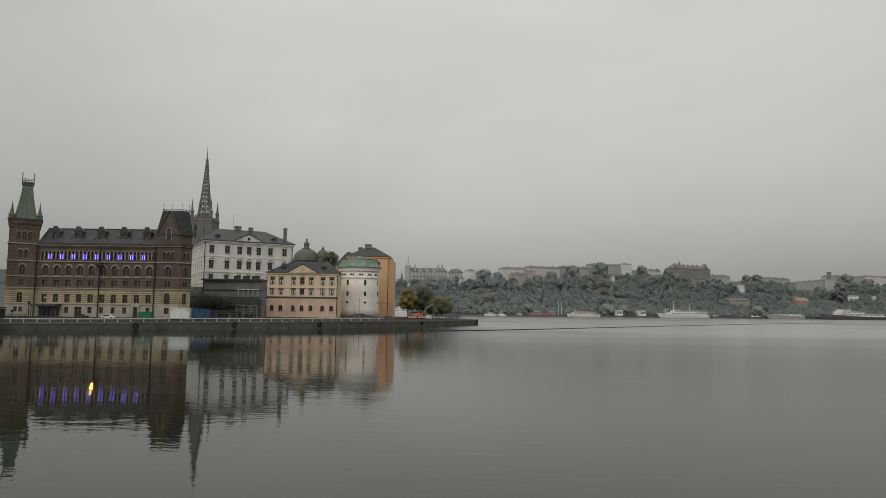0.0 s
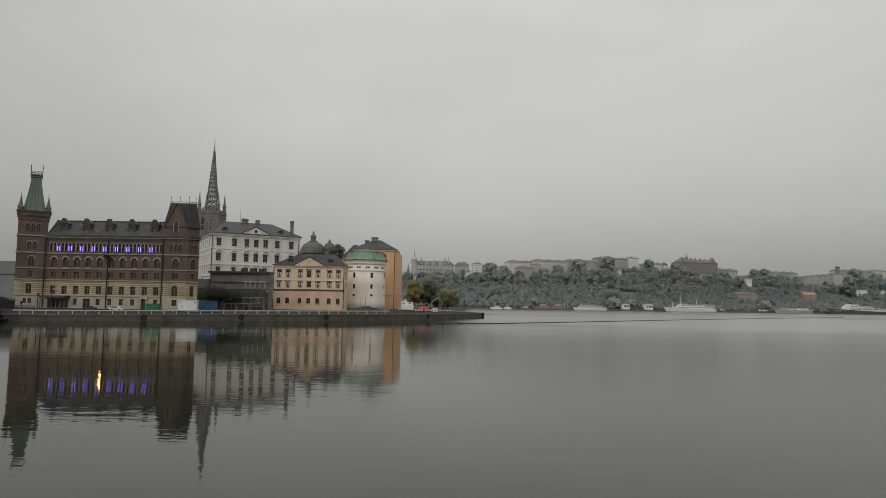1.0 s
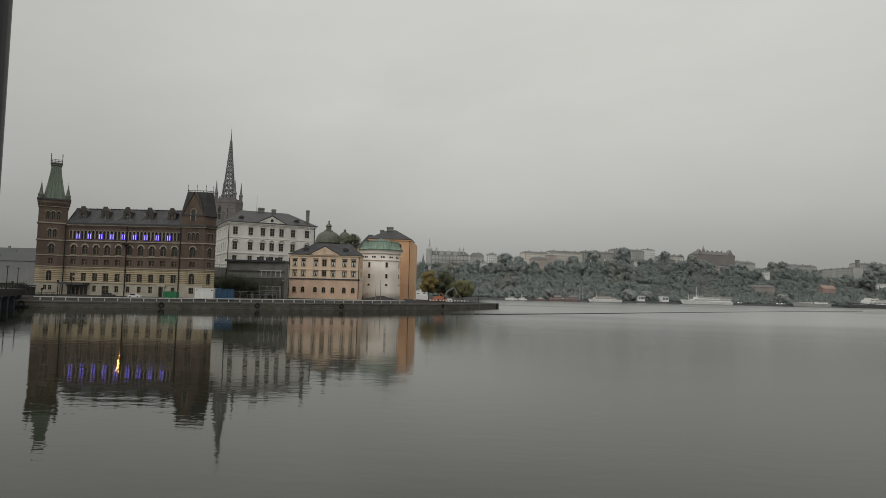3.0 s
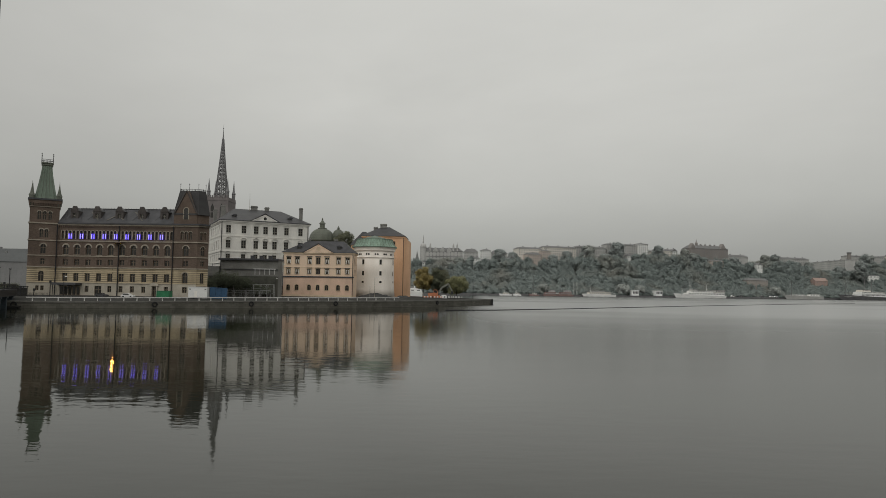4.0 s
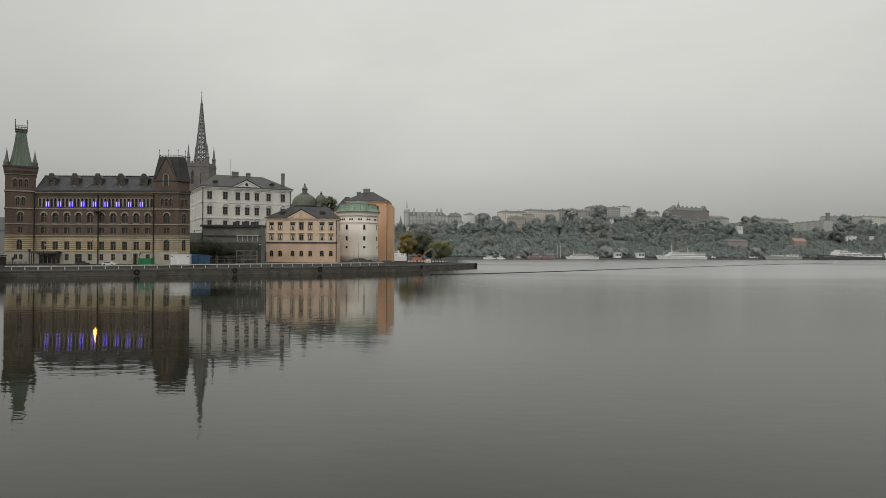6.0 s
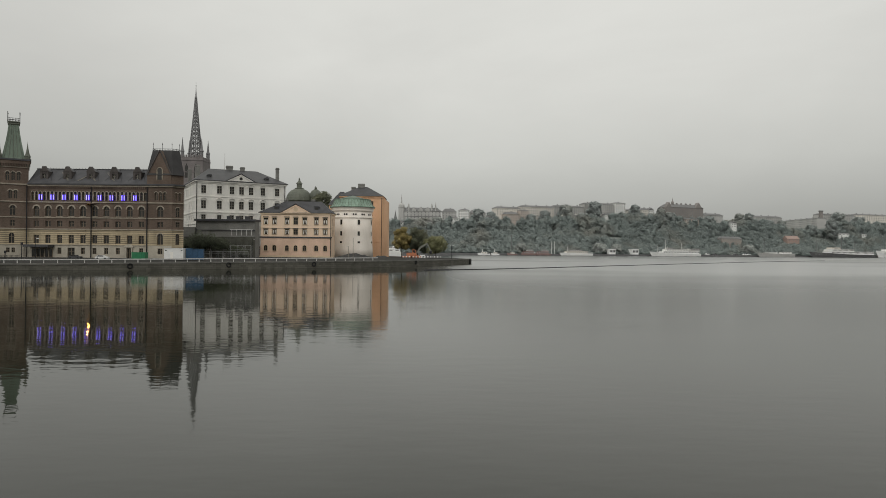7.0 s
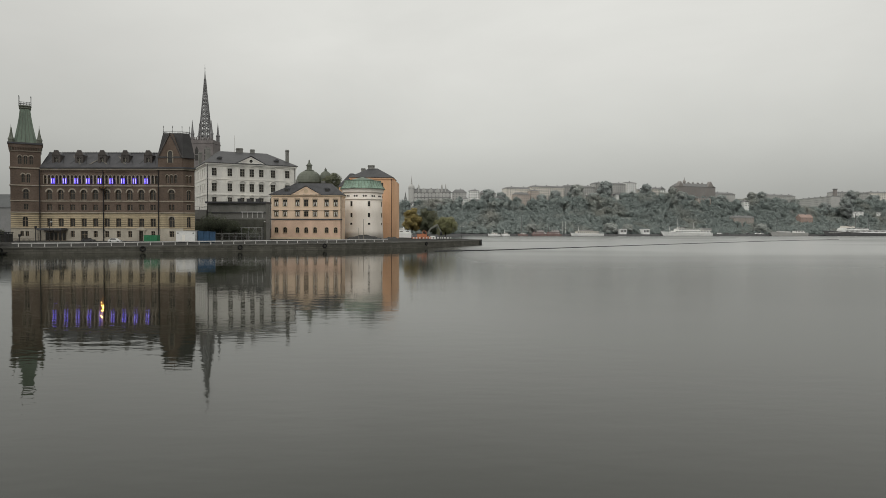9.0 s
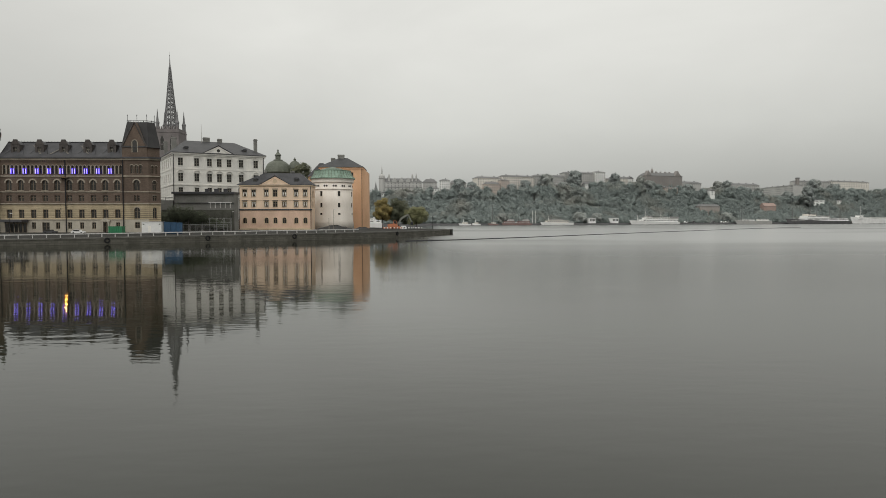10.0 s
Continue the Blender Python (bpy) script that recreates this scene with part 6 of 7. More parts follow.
for x, top in ((142, 18), (146, 18)):
    single("mooring_mast", Shape().rod((x, shore_y(x) + 2, 2.1), (x, shore_y(x) + 2, top), 0.3, 0.2), FAR_WHITE, "pale slim mast on the far quay", "mast", "masts on the far quay")
for x, z in ((170.5, 54), (191, 56), (446, 34), (489, 38), (657, 47), (700, 46)):
    y = shore_y(x) + 76
    lp = thing("far_street_lamp", (x, y, hill_height(x, y)), "lit street lamp among the trees on the far hill", "lamp", "lit lamps on the far hill")
    zz = max(6.0, z - hill_height(x, y))
    part("post", Shape().rod((0, 0, -0.5), (0, 0, zz), 0.15), IRON, lp)
    part("globe", Shape().turned(0, 0, [(0.05, zz - 0.1), (0.45, zz + 0.2), (0.5, zz + 0.5), (0.35, zz + 0.9), (0.05, zz + 1.0)], 8), LAMP_WHITE, lp)


def car(x, y, z, turn, mat, label, group, size=1.0):
    c = thing("parked_car", (x, y, z), label, "car", group, turn=turn)
    k = size
    body = Shape().slab([(0, 0.3 * k), (4.2 * k, 0.3 * k), (4.25 * k, 0.75 * k), (3.95 * k, 0.92 * k), (3.0 * k, 0.98 * k), (2.6 * k, 1.42 * k), (0.9 * k, 1.45 * k), (0.25 * k, 0.95 * k), (0.02, 0.85 * k)], -0.85 * k, 0.85 * k)
    part("body", body, mat, c)
    part("side_window", Shape().slab([(0.55 * k, 0.98 * k), (2.75 * k, 0.98 * k), (2.5 * k, 1.36 * k), (0.98 * k, 1.38 * k)], -0.87 * k, -0.84 * k), PANE, c)
    for px in (0.85, 3.35):
        for py in (-0.86, 0.66):
            part("wheel", Shape().rod((px * k, py * k, 0.32 * k), (px * k, (py + 0.2) * k, 0.32 * k), 0.32 * k, n=14), RUBBER, c)
    return c


for x, mat in ((420, HULL_DARK), (436, HULL_WHITE), (444, HULL_WHITE), (470, HULL_DARK), (372, HULL_WHITE), (385, HULL_DARK), (118, HULL_WHITE)):
    car(x, shore_y(x) + 5, 2.2, T, mat, "parked car on the far quay", "cars on the far quay", 1.5)

# ---------- the near quay's things ----------
def along(x):
    """Place and heading on the quay's edge at this x."""
    for a, b in zip(EDGE, EDGE[1:]):
        if a[0] <= x <= b[0]:
            u = (x - a[0]) / (b[0] - a[0])
            return Vector((x, a[1] + (b[1] - a[1]) * u, a[2] + (b[2] - a[2]) * u)), math.degrees(math.atan2(b[1] - a[1], b[0] - a[0]))


POST = Shape().box(-0.09, 0.09, -0.09, 0.09, 0, 0.75).mesh("post", RAIL_PAINT)
spans = [(-108 + 7.0 * k, -108 + 7.0 * (k + 1)) for k in range(2, 13)]
for xa, xb in spans:
    pa, t = along(xa)
    pb, _ = along(xb)
    d = (pb - pa)
    L = d.length
    nrm = Vector((-d.y, d.x, 0)).normalized()
    p = pa + nrm * 0.45
    g = thing("guard_rail", (p.x, p.y, pa.z + 0.02), "white painted guard rail along the quay edge", "railing", "guard rails along the quay", turn=math.degrees(math.atan2(d.y, d.x)))
    rise = pb.z - pa.z
    part("rail", Shape().slab([(0.02, 0.68), (L - 0.02, 0.68 + rise), (L - 0.02, 0.9 + rise), (0.02, 0.9)], -0.12, 0.0), RAIL_PAINT, g)
    for k in range(3):
        link_part("post", POST, pose(L * (k + 0.5) / 3, 0.1, rise * (k + 0.5) / 3 - 0.03), g)

for x in (-96, -71, -52, -33, -6.5):
    p, t = along(x)
    tyre = Shape()
    n, r, w = 16, 0.5, 0.17
    v = []
    for i in range(n):
        a = 2 * math.pi * i / n
        for j in range(6):
            q = 2 * math.pi * j / 6
            v.append(((r + w * math.cos(q)) * math.cos(a), w * math.sin(q), (r + w * math.cos(q)) * math.sin(a)))
    tyre.add(v, [(i * 6 + j, ((i + 1) % n) * 6 + j, ((i + 1) % n) * 6 + (j + 1) % 6, i * 6 + (j + 1) % 6) for i in range(n) for j in range(6)])
    ob = single("tyre_fender", tyre, RUBBER, "black rubber tyre hung on the quay wall", "fender", "tyre fenders on the quay wall", smooth=True)
    ob.matrix_basis = pose(p.x + 0.17 * math.sin(radians(t)), p.y - 0.17 * math.cos(radians(t)), p.z - 0.75, 0, 0, t)

# containers, hoarding and cars in front of the brick house
def container(name, x, y, z, L, depth, hgt, mat, label, ribs, turn=0.0):
    c = thing(name, (x, y, z), label, "container", turn=turn)
    part("body", Shape().box(0, L, 0, depth, 0.12, hgt), mat, c)
    for k in range(ribs):
        part("rib", Shape().box(L * (k + 0.3) / ribs, L * (k + 0.6) / ribs, -0.06, 0, 0.2, hgt - 0.15), mat, c)
    part("roof_edge", Shape().box(-0.06, L + 0.06, -0.08, depth + 0.06, hgt, hgt + 0.12), mat, c)
    part("skid", Shape().box(0.1, L - 0.1, 0.2, 0.4, -0.05, 0.12), IRON, c)
    return c


wb = container("site_cabin", -68.6, 172, 2.15, 4.8, 2.4, 2.9, WHITE_PAINT, "white site cabin standing on the quay", 0)
part("door", Shape().box(1.6, 2.3, -0.05, 0, 0.2, 2.0), WHITE, wb)
for x in (0.25, 4.2):
    part("vent", Shape().box(x, x + 0.4, -0.04, 0, 2.3, 2.5), IRON, wb)
container("green_skip", -77.0, 172.5, 2.15, 3.3, 2.0, 1.75, GREEN_PAINT, "green steel skip container on the quay", 6)
for k in range(3):
    container("blue_hoarding", -63.6 + 1.3 * k, 173.4 + 0.5 * k, 2.1, 1.4, 1.6, 2.9 - 0.1 * k, BLUE_PAINT, "blue sheeted hoarding panel on the quay", 3, 12)
car(-85.2, 171, 2.15, 4, WHITE_PAINT, "white parked car on the quay", "", 0.74)
car(-93.5, 174, 2.15, 0, SLATE_GREY, "dark grey parked car on the quay", "", 0.74)

# dark posts, fence and signs by the tower
for x, hgt in ((-107.5, 3.6), (-104.3, 2.6), (-101.6, 2.2), (-98.4, 4.2), (-110.5, 3.0)):
    y = 160 + (x + 105) * 0.35
    s = thing("quay_post", (x, y, 2.0), "dark steel post on the quay", "post", "dark posts by the tower")
    part("pole", Shape().rod((0, 0, -0.3), (0, 0, hgt), 0.11, 0.09), IRON, s)
    part("box", Shape().box(-0.2, 0.2, -0.15, 0.15, hgt - 0.6, hgt), IRON, s)
fn = thing("steel_fence", (-112, 161, 1.95), "dark steel fence on the quay by the tower", "fence")
part("top_rail", Shape().box(0, 14, -0.03, 0.03, 1.15, 1.22), IRON, fn)
part("bottom_rail", Shape().box(0, 14, -0.03, 0.03, 0.15, 0.22), IRON, fn)
BAR = Shape().box(-0.025, 0.025, -0.025, 0.025, -0.05, 1.2).mesh("bar", IRON)
for k in range(48):
    link_part("bar", BAR, pose(0.15 + k * 0.29, 0, 0), fn)
sh = thing("bus_shelter", (-109.5, 163, 1.95), "dark flat-roofed shelter by the tower", "shelter")
part("roof", Shape().box(0, 4.2, 0, 1.8, 2.6, 2.8), IRON, sh)
for x in (0.1, 4.0):
    for y in (0.1, 1.6):
        part("post", Shape().box(x, x + 0.1, y, y + 0.1, -0.2, 2.6), IRON, sh)
part("back_panel", Shape().box(0.2, 4.0, 1.68, 1.72, 0.3, 2.4), PANE, sh)

# building site below the terrace
SCAFFOLD = material("galvanised_tube", (0.40, 0.40, 0.385), 0.5, 0.15, 1, 6, 0, metal=0.2)
def fence_panel(x, y, z, turn, k):
    f = thing("site_fence", (x, y, z), "grey mesh site fence panel", "fence", "site fences below the terrace", turn=turn)
    fr = Shape()
    for a, b in (((0, 0), (3.4, 0)), ((0, 2.0), (3.4, 2.0)), ((0, 0), (0, 2.0)), ((3.4, 0), (3.4, 2.0))):
        fr.rod((a[0], 0, a[1]), (b[0], 0, b[1]), 0.05, n=5)
    part("frame", fr, SCAFFOLD, f)
    for i in range(1, 12):
        link_part("wire", WIRE, pose(3.4 * i / 12, 0, 0), f)
    part("foot", Shape().box(-0.3, 0.3, -0.35, 0.35, -0.06, 0.1), PLINTH, f)


WIRE = Shape().box(-0.012, 0.012, -0.012, 0.012, 0, 2.0).mesh("wire", SCAFFOLD)
for k in range(5):
    fence_panel(-76 + 3.6 * k, 206 + 1.1 * k, 2.3, 14, k)
sc = thing("scaffold", (-74.5, 212, 2.3), "grey tube scaffold below the terrace wall", "scaffold")
for k in range(9):
    part("upright", Shape().rod((2.1 * k, 0, 0), (2.1 * k, 0, 4.0), 0.06, n=5), SCAFFOLD, sc)
    part("upright", Shape().rod((2.1 * k, 1.3, 0), (2.1 * k, 1.3, 4.0), 0.06, n=5), SCAFFOLD, sc)
for z in (1.2, 2.5, 3.9):
    part("ledger", Shape().rod((0, 0, z), (16.8, 0, z), 0.05, n=5), SCAFFOLD, sc)
for k in range(4):
    part("brace", Shape().rod((4.2 * k, 0, 0.2), (4.2 * k + 2.1, 0, 3.8), 0.04, n=5), SCAFFOLD, sc)
part("deck", Shape().box(0, 10, 0.1, 1.2, 2.4, 2.5), PLINTH, sc)
rng = np.random.default_rng(11)
for x, y, r, hgt in ((-77, 209, 2.7, 6.4), (-74, 211, 3.2, 9.0), (-70.5, 212.0, 3.0, 8.4), (-66.5, 212.6, 2.6, 6.6), (-63, 213.6, 1.8, 4.2), (-79.5, 212, 2.5, 6.5), (-60.5, 213.5, 1.5, 3.2)):
    b = thing("shrub", (x, y, 2.3), "dull dark green shrub below the terrace", "shrub", "shrubs below the terrace")
    part("stem", Shape().rod((0, 0, -0.2), (0, 0, hgt * 0.5), 0.12, 0.06).rod((0, 0, 0.2), (r * 0.4, 0, hgt * 0.6), 0.08, 0.04).rod((0, 0, 0.2), (-r * 0.4, 0.2, hgt * 0.6), 0.08, 0.04), BARK, b)
    s = Shape()
    for k in range(7):
        a = 2 * math.pi * k / 7
        leaf_cloud(s, (r * 0.5 * math.cos(a), r * 0.5 * math.sin(a), hgt * (0.35 + 0.4 * rng.random())), (r * 0.6, r * 0.6, hgt * 0.25), 230, 0.4, rng)
    ob = new("leaves", loose_mesh("leaves", s, SHRUB))
    ob.parent = b


def mound(cx, cy, rx, ry, hgt, mat, label, seed):
    s = Shape()
    n, m = 26, 8
    for j in range(m + 1):
        u = j / m
        for i in range(n):
            a = 2 * math.pi * i / n
            q = 1 + 0.22 * noise.noise((math.cos(a) * 1.7 + seed, math.sin(a) * 1.7, u * 2))
            s.v.append((cx + rx * (1 - u) * q * math.cos(a), cy + ry * (1 - u) * q * math.sin(a), 1.9 + hgt * (1 - (1 - u) ** 2) * (0.85 + 0.3 * noise.noise((i * 0.5, j * 0.6, seed)))))
    s.f = [(j * n + i, j * n + (i + 1) % n, (j + 1) * n + (i + 1) % n, (j + 1) * n + i) for j in range(m) for i in range(n)]
    single("earth_mound", s, mat, label, "mound", "mounds by the round tower")


mound(-29, 240, 8, 4.0, 2.0, ASPHALT, "low dark earth bank below the round tower", 1.0)
mound(-19.5, 241, 4.2, 3, 1.3, ASPHALT, "dark heap of earth beside the round tower", 5.0)

# trees and digger at the island's point
tree("birch_tree", (-13.4, 262, 2.1), 11.6, 3.5, 11000, LEAF_YELLOW, 0.34, "tree with yellowing autumn leaves on the island point", "trees on the island point", 3, 0.2, 1.28)
tree("elm_tree", (-7.4, 264, 2.1), 12.2, 4.4, 13000, LEAF_DARK, 0.36, "dark green tree on the island point", "trees on the island point", 4, 0.26, 1.2)
tree("lime_tree", (-0.5, 261, 2.1), 9.2, 4.2, 11000, LEAF_OLIVE, 0.34, "olive green tree on the island point", "trees on the island point", 5, 0.2, 0.98)
tree("courtyard_tree", (-47.5, 284, 2.4), 27.0, 4.0, 5000, LEAF_DARK, 0.5, "dark tree rising behind the yellow house", "", 9, 0.3, 1.2)


BOOM_GREY = material("dusty_grey_green_paint", (0.20, 0.205, 0.175), 0.6, 0.2, 1, 6, 0)


def digger():
    d = thing("excavator", (-10.6, 252, 2.12), "orange excavator with raised arm on the island point", "excavator")
    for y in (-1.2, 0.7):
        tr = part("track", Shape().slab([(0.3, 0), (3.7, 0), (4.1, 0.4), (3.8, 0.85), (0.2, 0.85), (-0.1, 0.4)], y, y + 0.55), RUBBER, d)
    part("undercarriage", Shape().box(0.8, 3.2, -0.7, 0.7, 0.4, 1.0), IRON, d)
    part("body", Shape().slab([(-0.4, 1.0), (3.3, 1.0), (3.3, 1.7), (2.1, 2.1), (-0.2, 2.1), (-0.4, 1.8)], -1.25, 1.25), ORANGE_PAINT, d)
    cab = part("cab", Shape().slab([(1.7, 2.1), (3.2, 1.7), (3.1, 2.9), (2.7, 3.3), (1.7, 3.3)], -1.2, -0.1), ORANGE_PAINT, d)
    part("window", Shape().slab([(1.85, 2.3), (2.95, 2.0), (2.9, 2.85), (2.6, 3.1), (1.85, 3.1)], -1.23, -1.2), PANE, cab)
    part("boom", Shape().slab([(2.9, 1.7), (3.3, 1.5), (4.9, 3.9), (7.2, 5.2), (7.3, 5.7), (6.9, 5.7), (4.5, 4.4)], -0.05, 0.4), BOOM_GREY, d)
    part("stick", Shape().slab([(6.8, 5.75), (7.3, 5.6), (8.7, 2.9), (8.4, 2.7)], -0.02, 0.35), BOOM_GREY, d)
    part("ram", Shape().rod((3.0, 0.15, 2.2), (4.6, 0.15, 4.2), 0.1), IRON, d)
    part("bucket", Shape().slab([(8.2, 2.9), (9.0, 2.7), (9.0, 1.7), (8.3, 1.6), (7.9, 2.2)], -0.35, 0.7), IRON, d)


digger()
for k in range(4):
    x = -12.5 + 3.6 * k
    b = thing("barrier", (x, 247.5 + 0.35 * k, 2.1), "red and white site barrier" if k < 2 else "white site barrier on the quay", "barrier", "site barriers on the island point", turn=5)
    part("board", Shape().box(0, 3.3, -0.05, 0.05, 0.45, 0.95), ORANGE_PAINT if k < 2 else WHITE_PAINT, b)
    for q in range(3):
        part("stripe", Shape().box(0.3 + 1.1 * q, 0.75 + 1.1 * q, -0.06, 0.06, 0.44, 0.96), WHITE_PAINT if k < 2 else SLATE_GREY, b)
    for q in (0.2, 3.0):
        part("foot", Shape().box(q, q + 0.12, -0.3, 0.3, -0.03, 0.45), IRON, b)
for x, y, L, hgt, mat in ((-6.2, 251, 2.2, 1.4, WHITE_PAINT), (-8.2, 255, 1.8, 1.2, ORANGE_PAINT), (-3.4, 252, 3.0, 1.0, ASPHALT)):
    mt = thing("material_stack", (x, y, 2.1), "stack of site material under sheeting", "stack", "stacks of site material")
    part("cover", Shape().frustum([(0, 0), (L, 0), (L, 1.4), (0, 1.4)], 0, [(0.25, 0.2), (L - 0.3, 0.25), (L - 0.2, 1.2), (0.2, 1.1)], hgt), mat, mt)
boat("white_cabin_boat", -26.5, 338, 0, 9.5, 3.8, 4.3, HULL_WHITE, "white cabin boat moored behind the island point", [(2.5, 8.6, 4.3, 5.6, 0.75, HULL_WHITE), (3.0, 7.0, 5.75, 6.6, 0.6, HULL_WHITE)], [(5, 8.6)], group="")


def lamp_post(x, y, z, hgt, arms, label, mat):
    p = thing("street_lamp", (x, y, z), label, "lamp", "street lamps on the quay")
    part("pole", Shape().rod((0, 0, -0.2), (0, 0, hgt), 0.1, 0.06, 8), mat, p)
    for s in arms:
        part("arm", Shape().rod((0, 0, hgt - 0.1), (0.7 * s, 0, hgt), 0.04), mat, p)
        part("lamp_head", Shape().frustum([(0.5 * s - 0.3, -0.12), (0.5 * s + 0.3, -0.12), (0.5 * s + 0.3, 0.12), (0.5 * s - 0.3, 0.12)], hgt - 0.08, [(0.5 * s - 0.2, -0.08), (0.5 * s + 0.2, -0.08), (0.5 * s + 0.2, 0.08), (0.5 * s - 0.2, 0.08)], hgt + 0.06), WHITE_PAINT, p)


lamp_post(5.6, 250, 2.1, 4.9, (1, -1), "twin-headed street lamp on the island point", IRON)
lamp_post(-27.5, 225, 2.1, 7.0, (1,), "slim pale street lamp on the quay", WINDOW_PALE)
lamp_post(-29.2, 226, 2.1, 4.2, (-1,), "short street lamp on the quay", WINDOW_PALE)
lamp_post(-57.8, 214, 2.2, 6.0, (1,), "slim street lamp beside the yellow house", IRON)
lamp_post(-100.2, 171, 2.1, 5.2, (1,), "dark street lamp in front of the brick house", IRON)

car(-121, 178, 2.2, 10, HULL_DARK, "dark parked van near the tower", "", 1.35)
car(-127, 172, 2.2, 10, SLATE_GREY, "grey parked car near the tower", "", 1.1)
lamp_post(-124, 165, 2.1, 6.5, (1, -1), "dark twin-headed street lamp near the bridge", IRON)
lamp_post(-118.5, 168, 2.1, 5.5, (1,), "dark street lamp near the tower", IRON)
for x, y in ((-116, 170), (-119, 172.5), (-123, 176)):
    b = thing("planter_shrub", (x, y, 2.1), "dark clipped shrub in a stone planter", "shrub", "planters near the tower")
    part("planter", Shape().frustum([(-0.6, -0.6), (0.6, -0.6), (0.6, 0.6), (-0.6, 0.6)], 0, [(-0.75, -0.75), (0.75, -0.75), (0.75, 0.75), (-0.75, 0.75)], 0.8), PLINTH, b)
    s = Shape()
    leaf_cloud(s, (0, 0, 1.5), (1.0, 1.0, 0.9), 500, 0.3, rng)
    ob = new("leaves", loose_mesh("leaves", s, SHRUB))
    ob.parent = b
for x, y in ((12.2, 255.0), (12.75, 256.6)):
    single("fender_post", Shape().rod((x + 0.35, y - 0.15, -1.0), (x + 0.35, y - 0.15, 2.2), 0.2, 0.18, 8), RUBBER, "dark timber fender post at the quay end", "post", "fender posts at the quay end")

# floating boom across the water
boom = Shape()
pts = [(-3, 176), (10, 184), (34, 211), (65, 250), (110, 305), (165, 370), (223, 436), (300, 515)]
fine = []
for (xa, ya), (xb, yb) in zip(pts, pts[1:]):
    for k in range(8):
        u = k / 8
        fine.append((xa + (xb - xa) * u, ya + (yb - ya) * u, 0.05))
for a, b in zip(fine, fine[1:]):
    boom.rod(a, b, 0.2, n=6)
single("floating_boom", boom, IRON, "long dark floating boom lying on the water", "boom")

# low landing stage below the quay
ls = thing("landing_stage", (-122, 133.6, 0), "low wet timber landing stage along the quay", "jetty", turn=20)
part("deck", Shape().box(0, 30, 0, 2.0, 0.25, 0.5), PAVING, ls)
part("float", Shape().box(0.2, 29.8, 0.2, 1.8, -0.5, 0.25), IRON, ls)


# ---------- bridge and town to the side ----------
def bridge():
    a, b = Vector((-60, 73, 0)), Vector((-101, 154, 0))
    d = b - a
    L = d.length
    turn = math.degrees(math.atan2(d.y, d.x))
    g = thing("road_bridge", (a.x, a.y, 0), "low dark steel bridge on blue-grey piers", "bridge", turn=turn)
    part("deck", Shape().box(0, L, 0.0, 11, 3.2, 4.0), IRON, g)
    part("girder", Shape().box(0, L, 0.1, 0.5, 2.5, 3.2), IRON, g)
    part("rail", Shape().box(0, L, 0.0, 0.1, 5.0, 5.12), IRON, g)
    for k in range(int(L / 1.6)):
        part("rail_post", Shape().box(1.6 * k, 1.6 * k + 0.08, 0.02, 0.1, 4.0, 5.0), IRON, g)
    for k in range(10):
        x = 4 + 9 * k
        part("pier", Shape().box(x, x + 1.6, 0.2, 1.2, -2, 2.5).box(x - 0.2, x + 1.8, 0.0, 1.4, 2.2, 2.5), BRIDGE_BLUE, g)
    for k in range(4):
        x = 36 + 15 * k
        p = part("lamp_pole", Shape().rod((x, 0.4, 4.0), (x, 0.4, 8.3), 0.09, 0.06).rod((x, 0.4, 8.2), (x + 0.9, 0.4, 8.4), 0.05).rod((x, 0.4, 8.2), (x - 0.9, 0.4, 8.4), 0.05), IRON, g)
        for s in (-1, 1):
            part("lamp_head", Shape().box(x + s * 0.9 - 0.25, x + s * 0.9 + 0.25, 0.28, 0.52, 8.33, 8.5), SLATE_GREY, p)


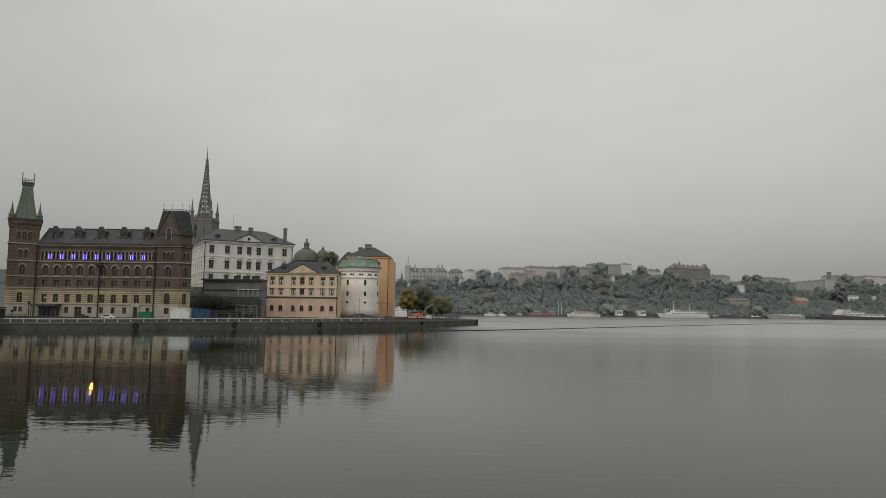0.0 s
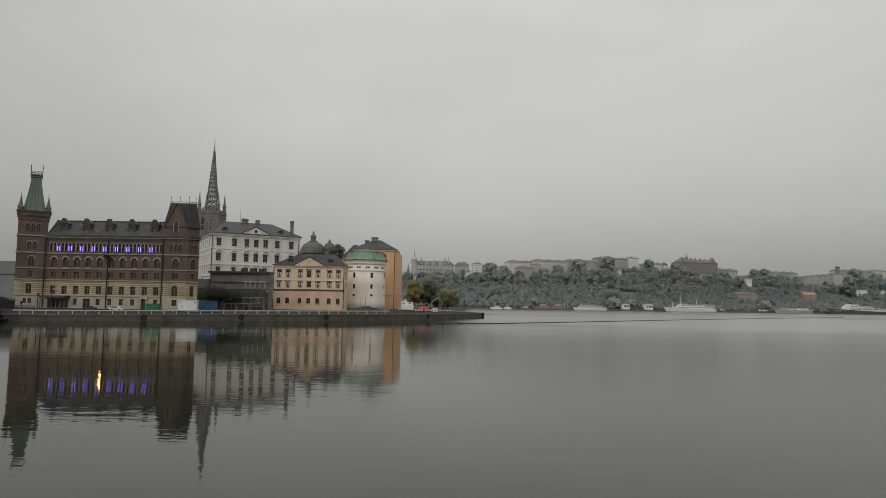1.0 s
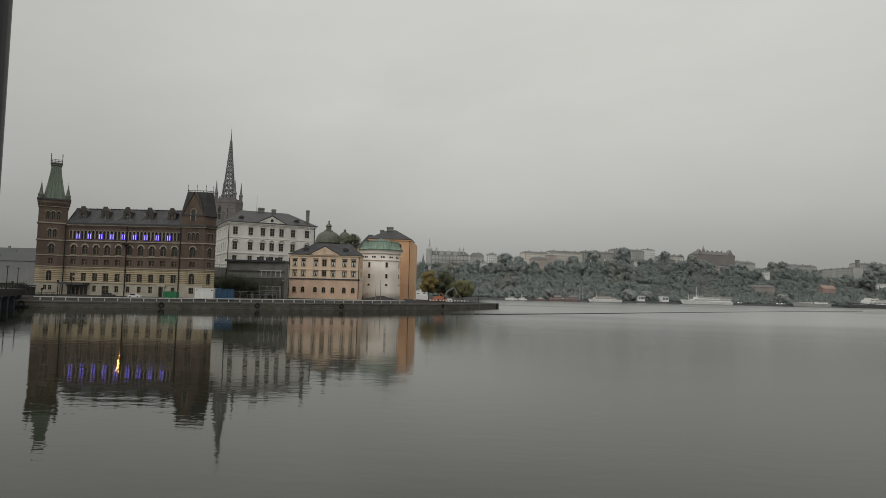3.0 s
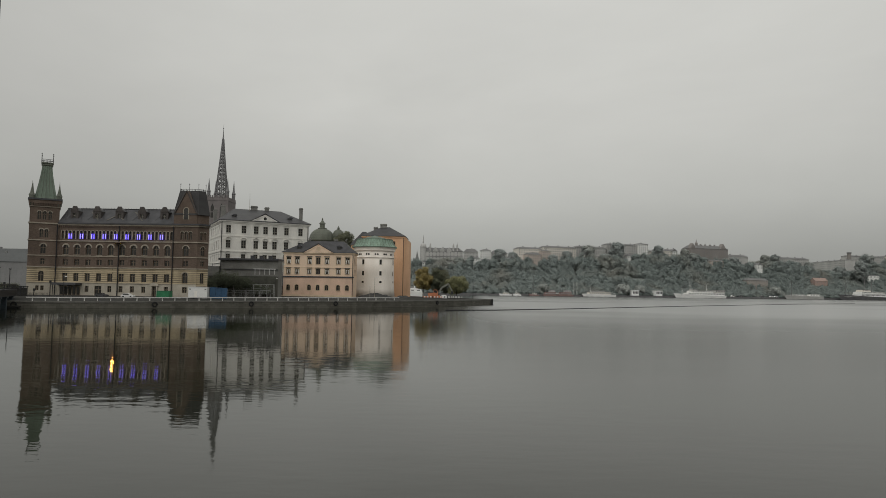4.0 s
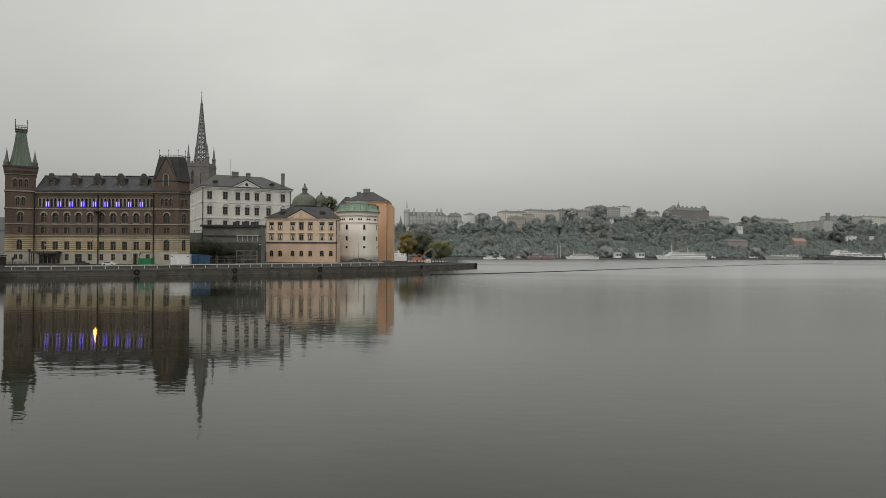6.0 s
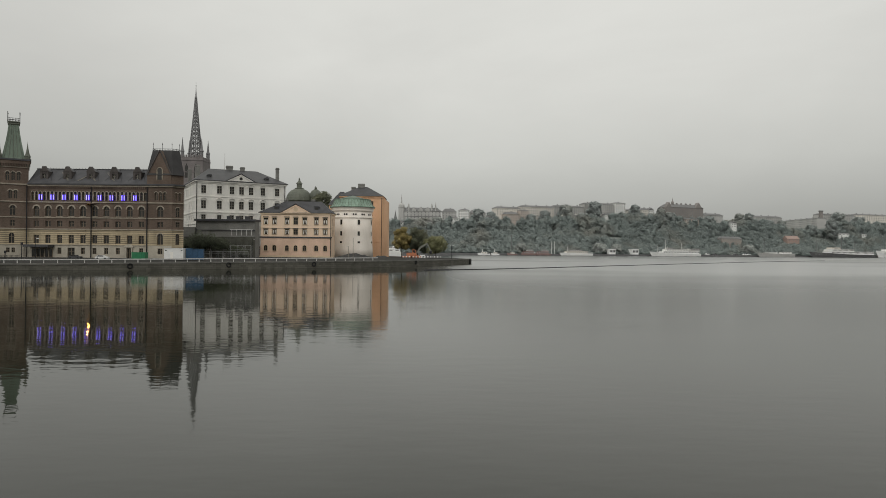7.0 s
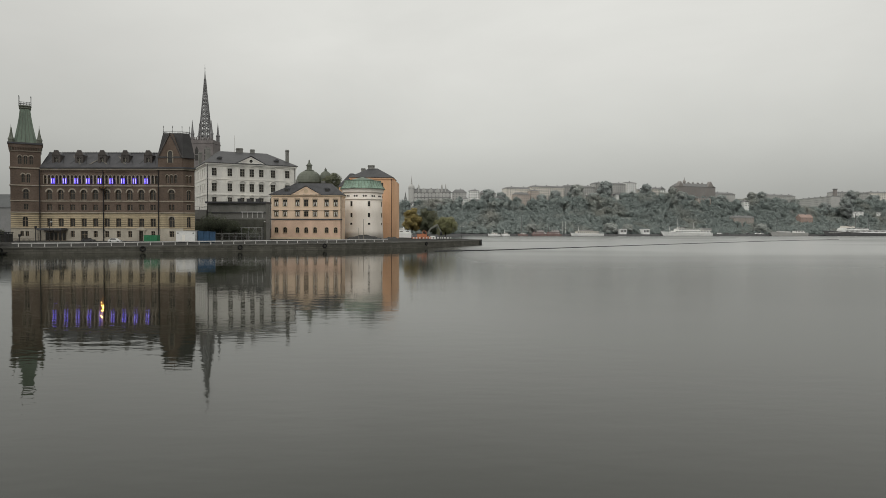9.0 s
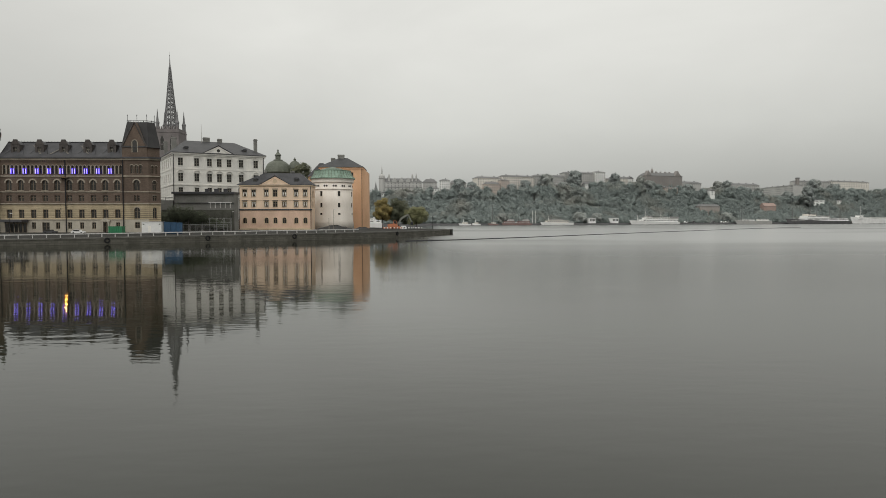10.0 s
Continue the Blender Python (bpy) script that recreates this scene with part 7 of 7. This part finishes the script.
BRIDGE_BLUE = material("blue_grey_pier_paint", (0.035, 0.048, 0.058), 0.7, 0.2, 0.6, 4, 0.1)
TOWN_PALE = material("pale_town_facade", (0.25, 0.25, 0.247), 0.9, 0.1, 0.1, 1, 0)
TOWN_ROOF = material("grey_town_roof", (0.12, 0.126, 0.126), 0.8, 0.1, 0.1, 1, 0)
bridge()
TOWN_WIN = Shape().box(-0.5, 0.5, -0.06, 0.05, 0, 1.8).mesh("window", FAR_PANE)
for x0, L, y, e, r, mat in ((-300, 38, 372, 16.5, 21.5, TOWN_PALE), (-261, 36, 371, 17.5, 22.5, TOWN_PALE), (-330, 90, 410, 22, 27, TOWN_PALE), (-224, 30, 380, 15, 20, TOWN_PALE)):
    t = thing("town_house", (x0, y, 2.3), "pale town house with grey sheet roof in mist", "building", "town houses beyond the bridge")
    part("wall", Shape().box(0, L, 0, 12, 0, e - 2.3), mat, t)
    part("roof", Shape().frustum([(-0.5, -0.5), (L + 0.5, -0.5), (L + 0.5, 12.5), (-0.5, 12.5)], e - 2.3, [(3, 4), (L - 3, 4), (L - 3, 8), (3, 8)], r - 2.3), TOWN_ROOF, t)
    for k in range(int(L / 3)):
        for j in range(4):
            link_part("window", TOWN_WIN, pose(1.5 + 3 * k, 0, 1.2 + 3.3 * j), t)
    for k in range(3):
        part("chimney", Shape().box(L * (k + 0.5) / 3, L * (k + 0.5) / 3 + 1.2, 5.5, 6.5, r - 4, r - 1.2), FAR_ROOF, t)

# clipped hedges added to fill the dark street band beyond the tower
for k in range(5):
    hx = -152 + 5.9 * k
    hd = thing("filler_hedge", (hx, 187, 2.0), "dark clipped hedge added to fill the dark band beside the street", "hedge", "hedges beside the street")
    part("stems", Shape().box(0.2, 5.5, 0.3, 1.1, -0.1, 2.9), BARK, hd)
    s = Shape()
    for q in range(6):
        leaf_cloud(s, (0.5 + 0.95 * q, 0.7, 1.7 + 0.3 * rng.random()), (0.9, 0.9, 1.7), 320, 0.3, rng)
    ob = new("leaves", loose_mesh("leaves", s, SHRUB))
    ob.parent = hd

# the quay underfoot, and the lamp post beside the camera
single("near_quay", Shape().box(-40, 40, -14, 3.62, -2, 3.6), PAVING, "grey paved quay edge", "quay", kind="structure")
np_ = thing("near_lamp_post", (-2.497, 3.379, 3.6), "dark steel lamp post close to the quay edge", "lamp")
part("pole", Shape().turned(0, 0, [(0.16, 0), (0.16, 0.5), (0.1, 0.6), (0.09, 5.5)], 20), IRON, np_, smooth=True)
part("lamp_head", Shape().turned(0, 0, [(0.1, 5.5), (0.3, 5.6), (0.22, 6.1), (0.02, 6.3)], 14), IRON, np_)
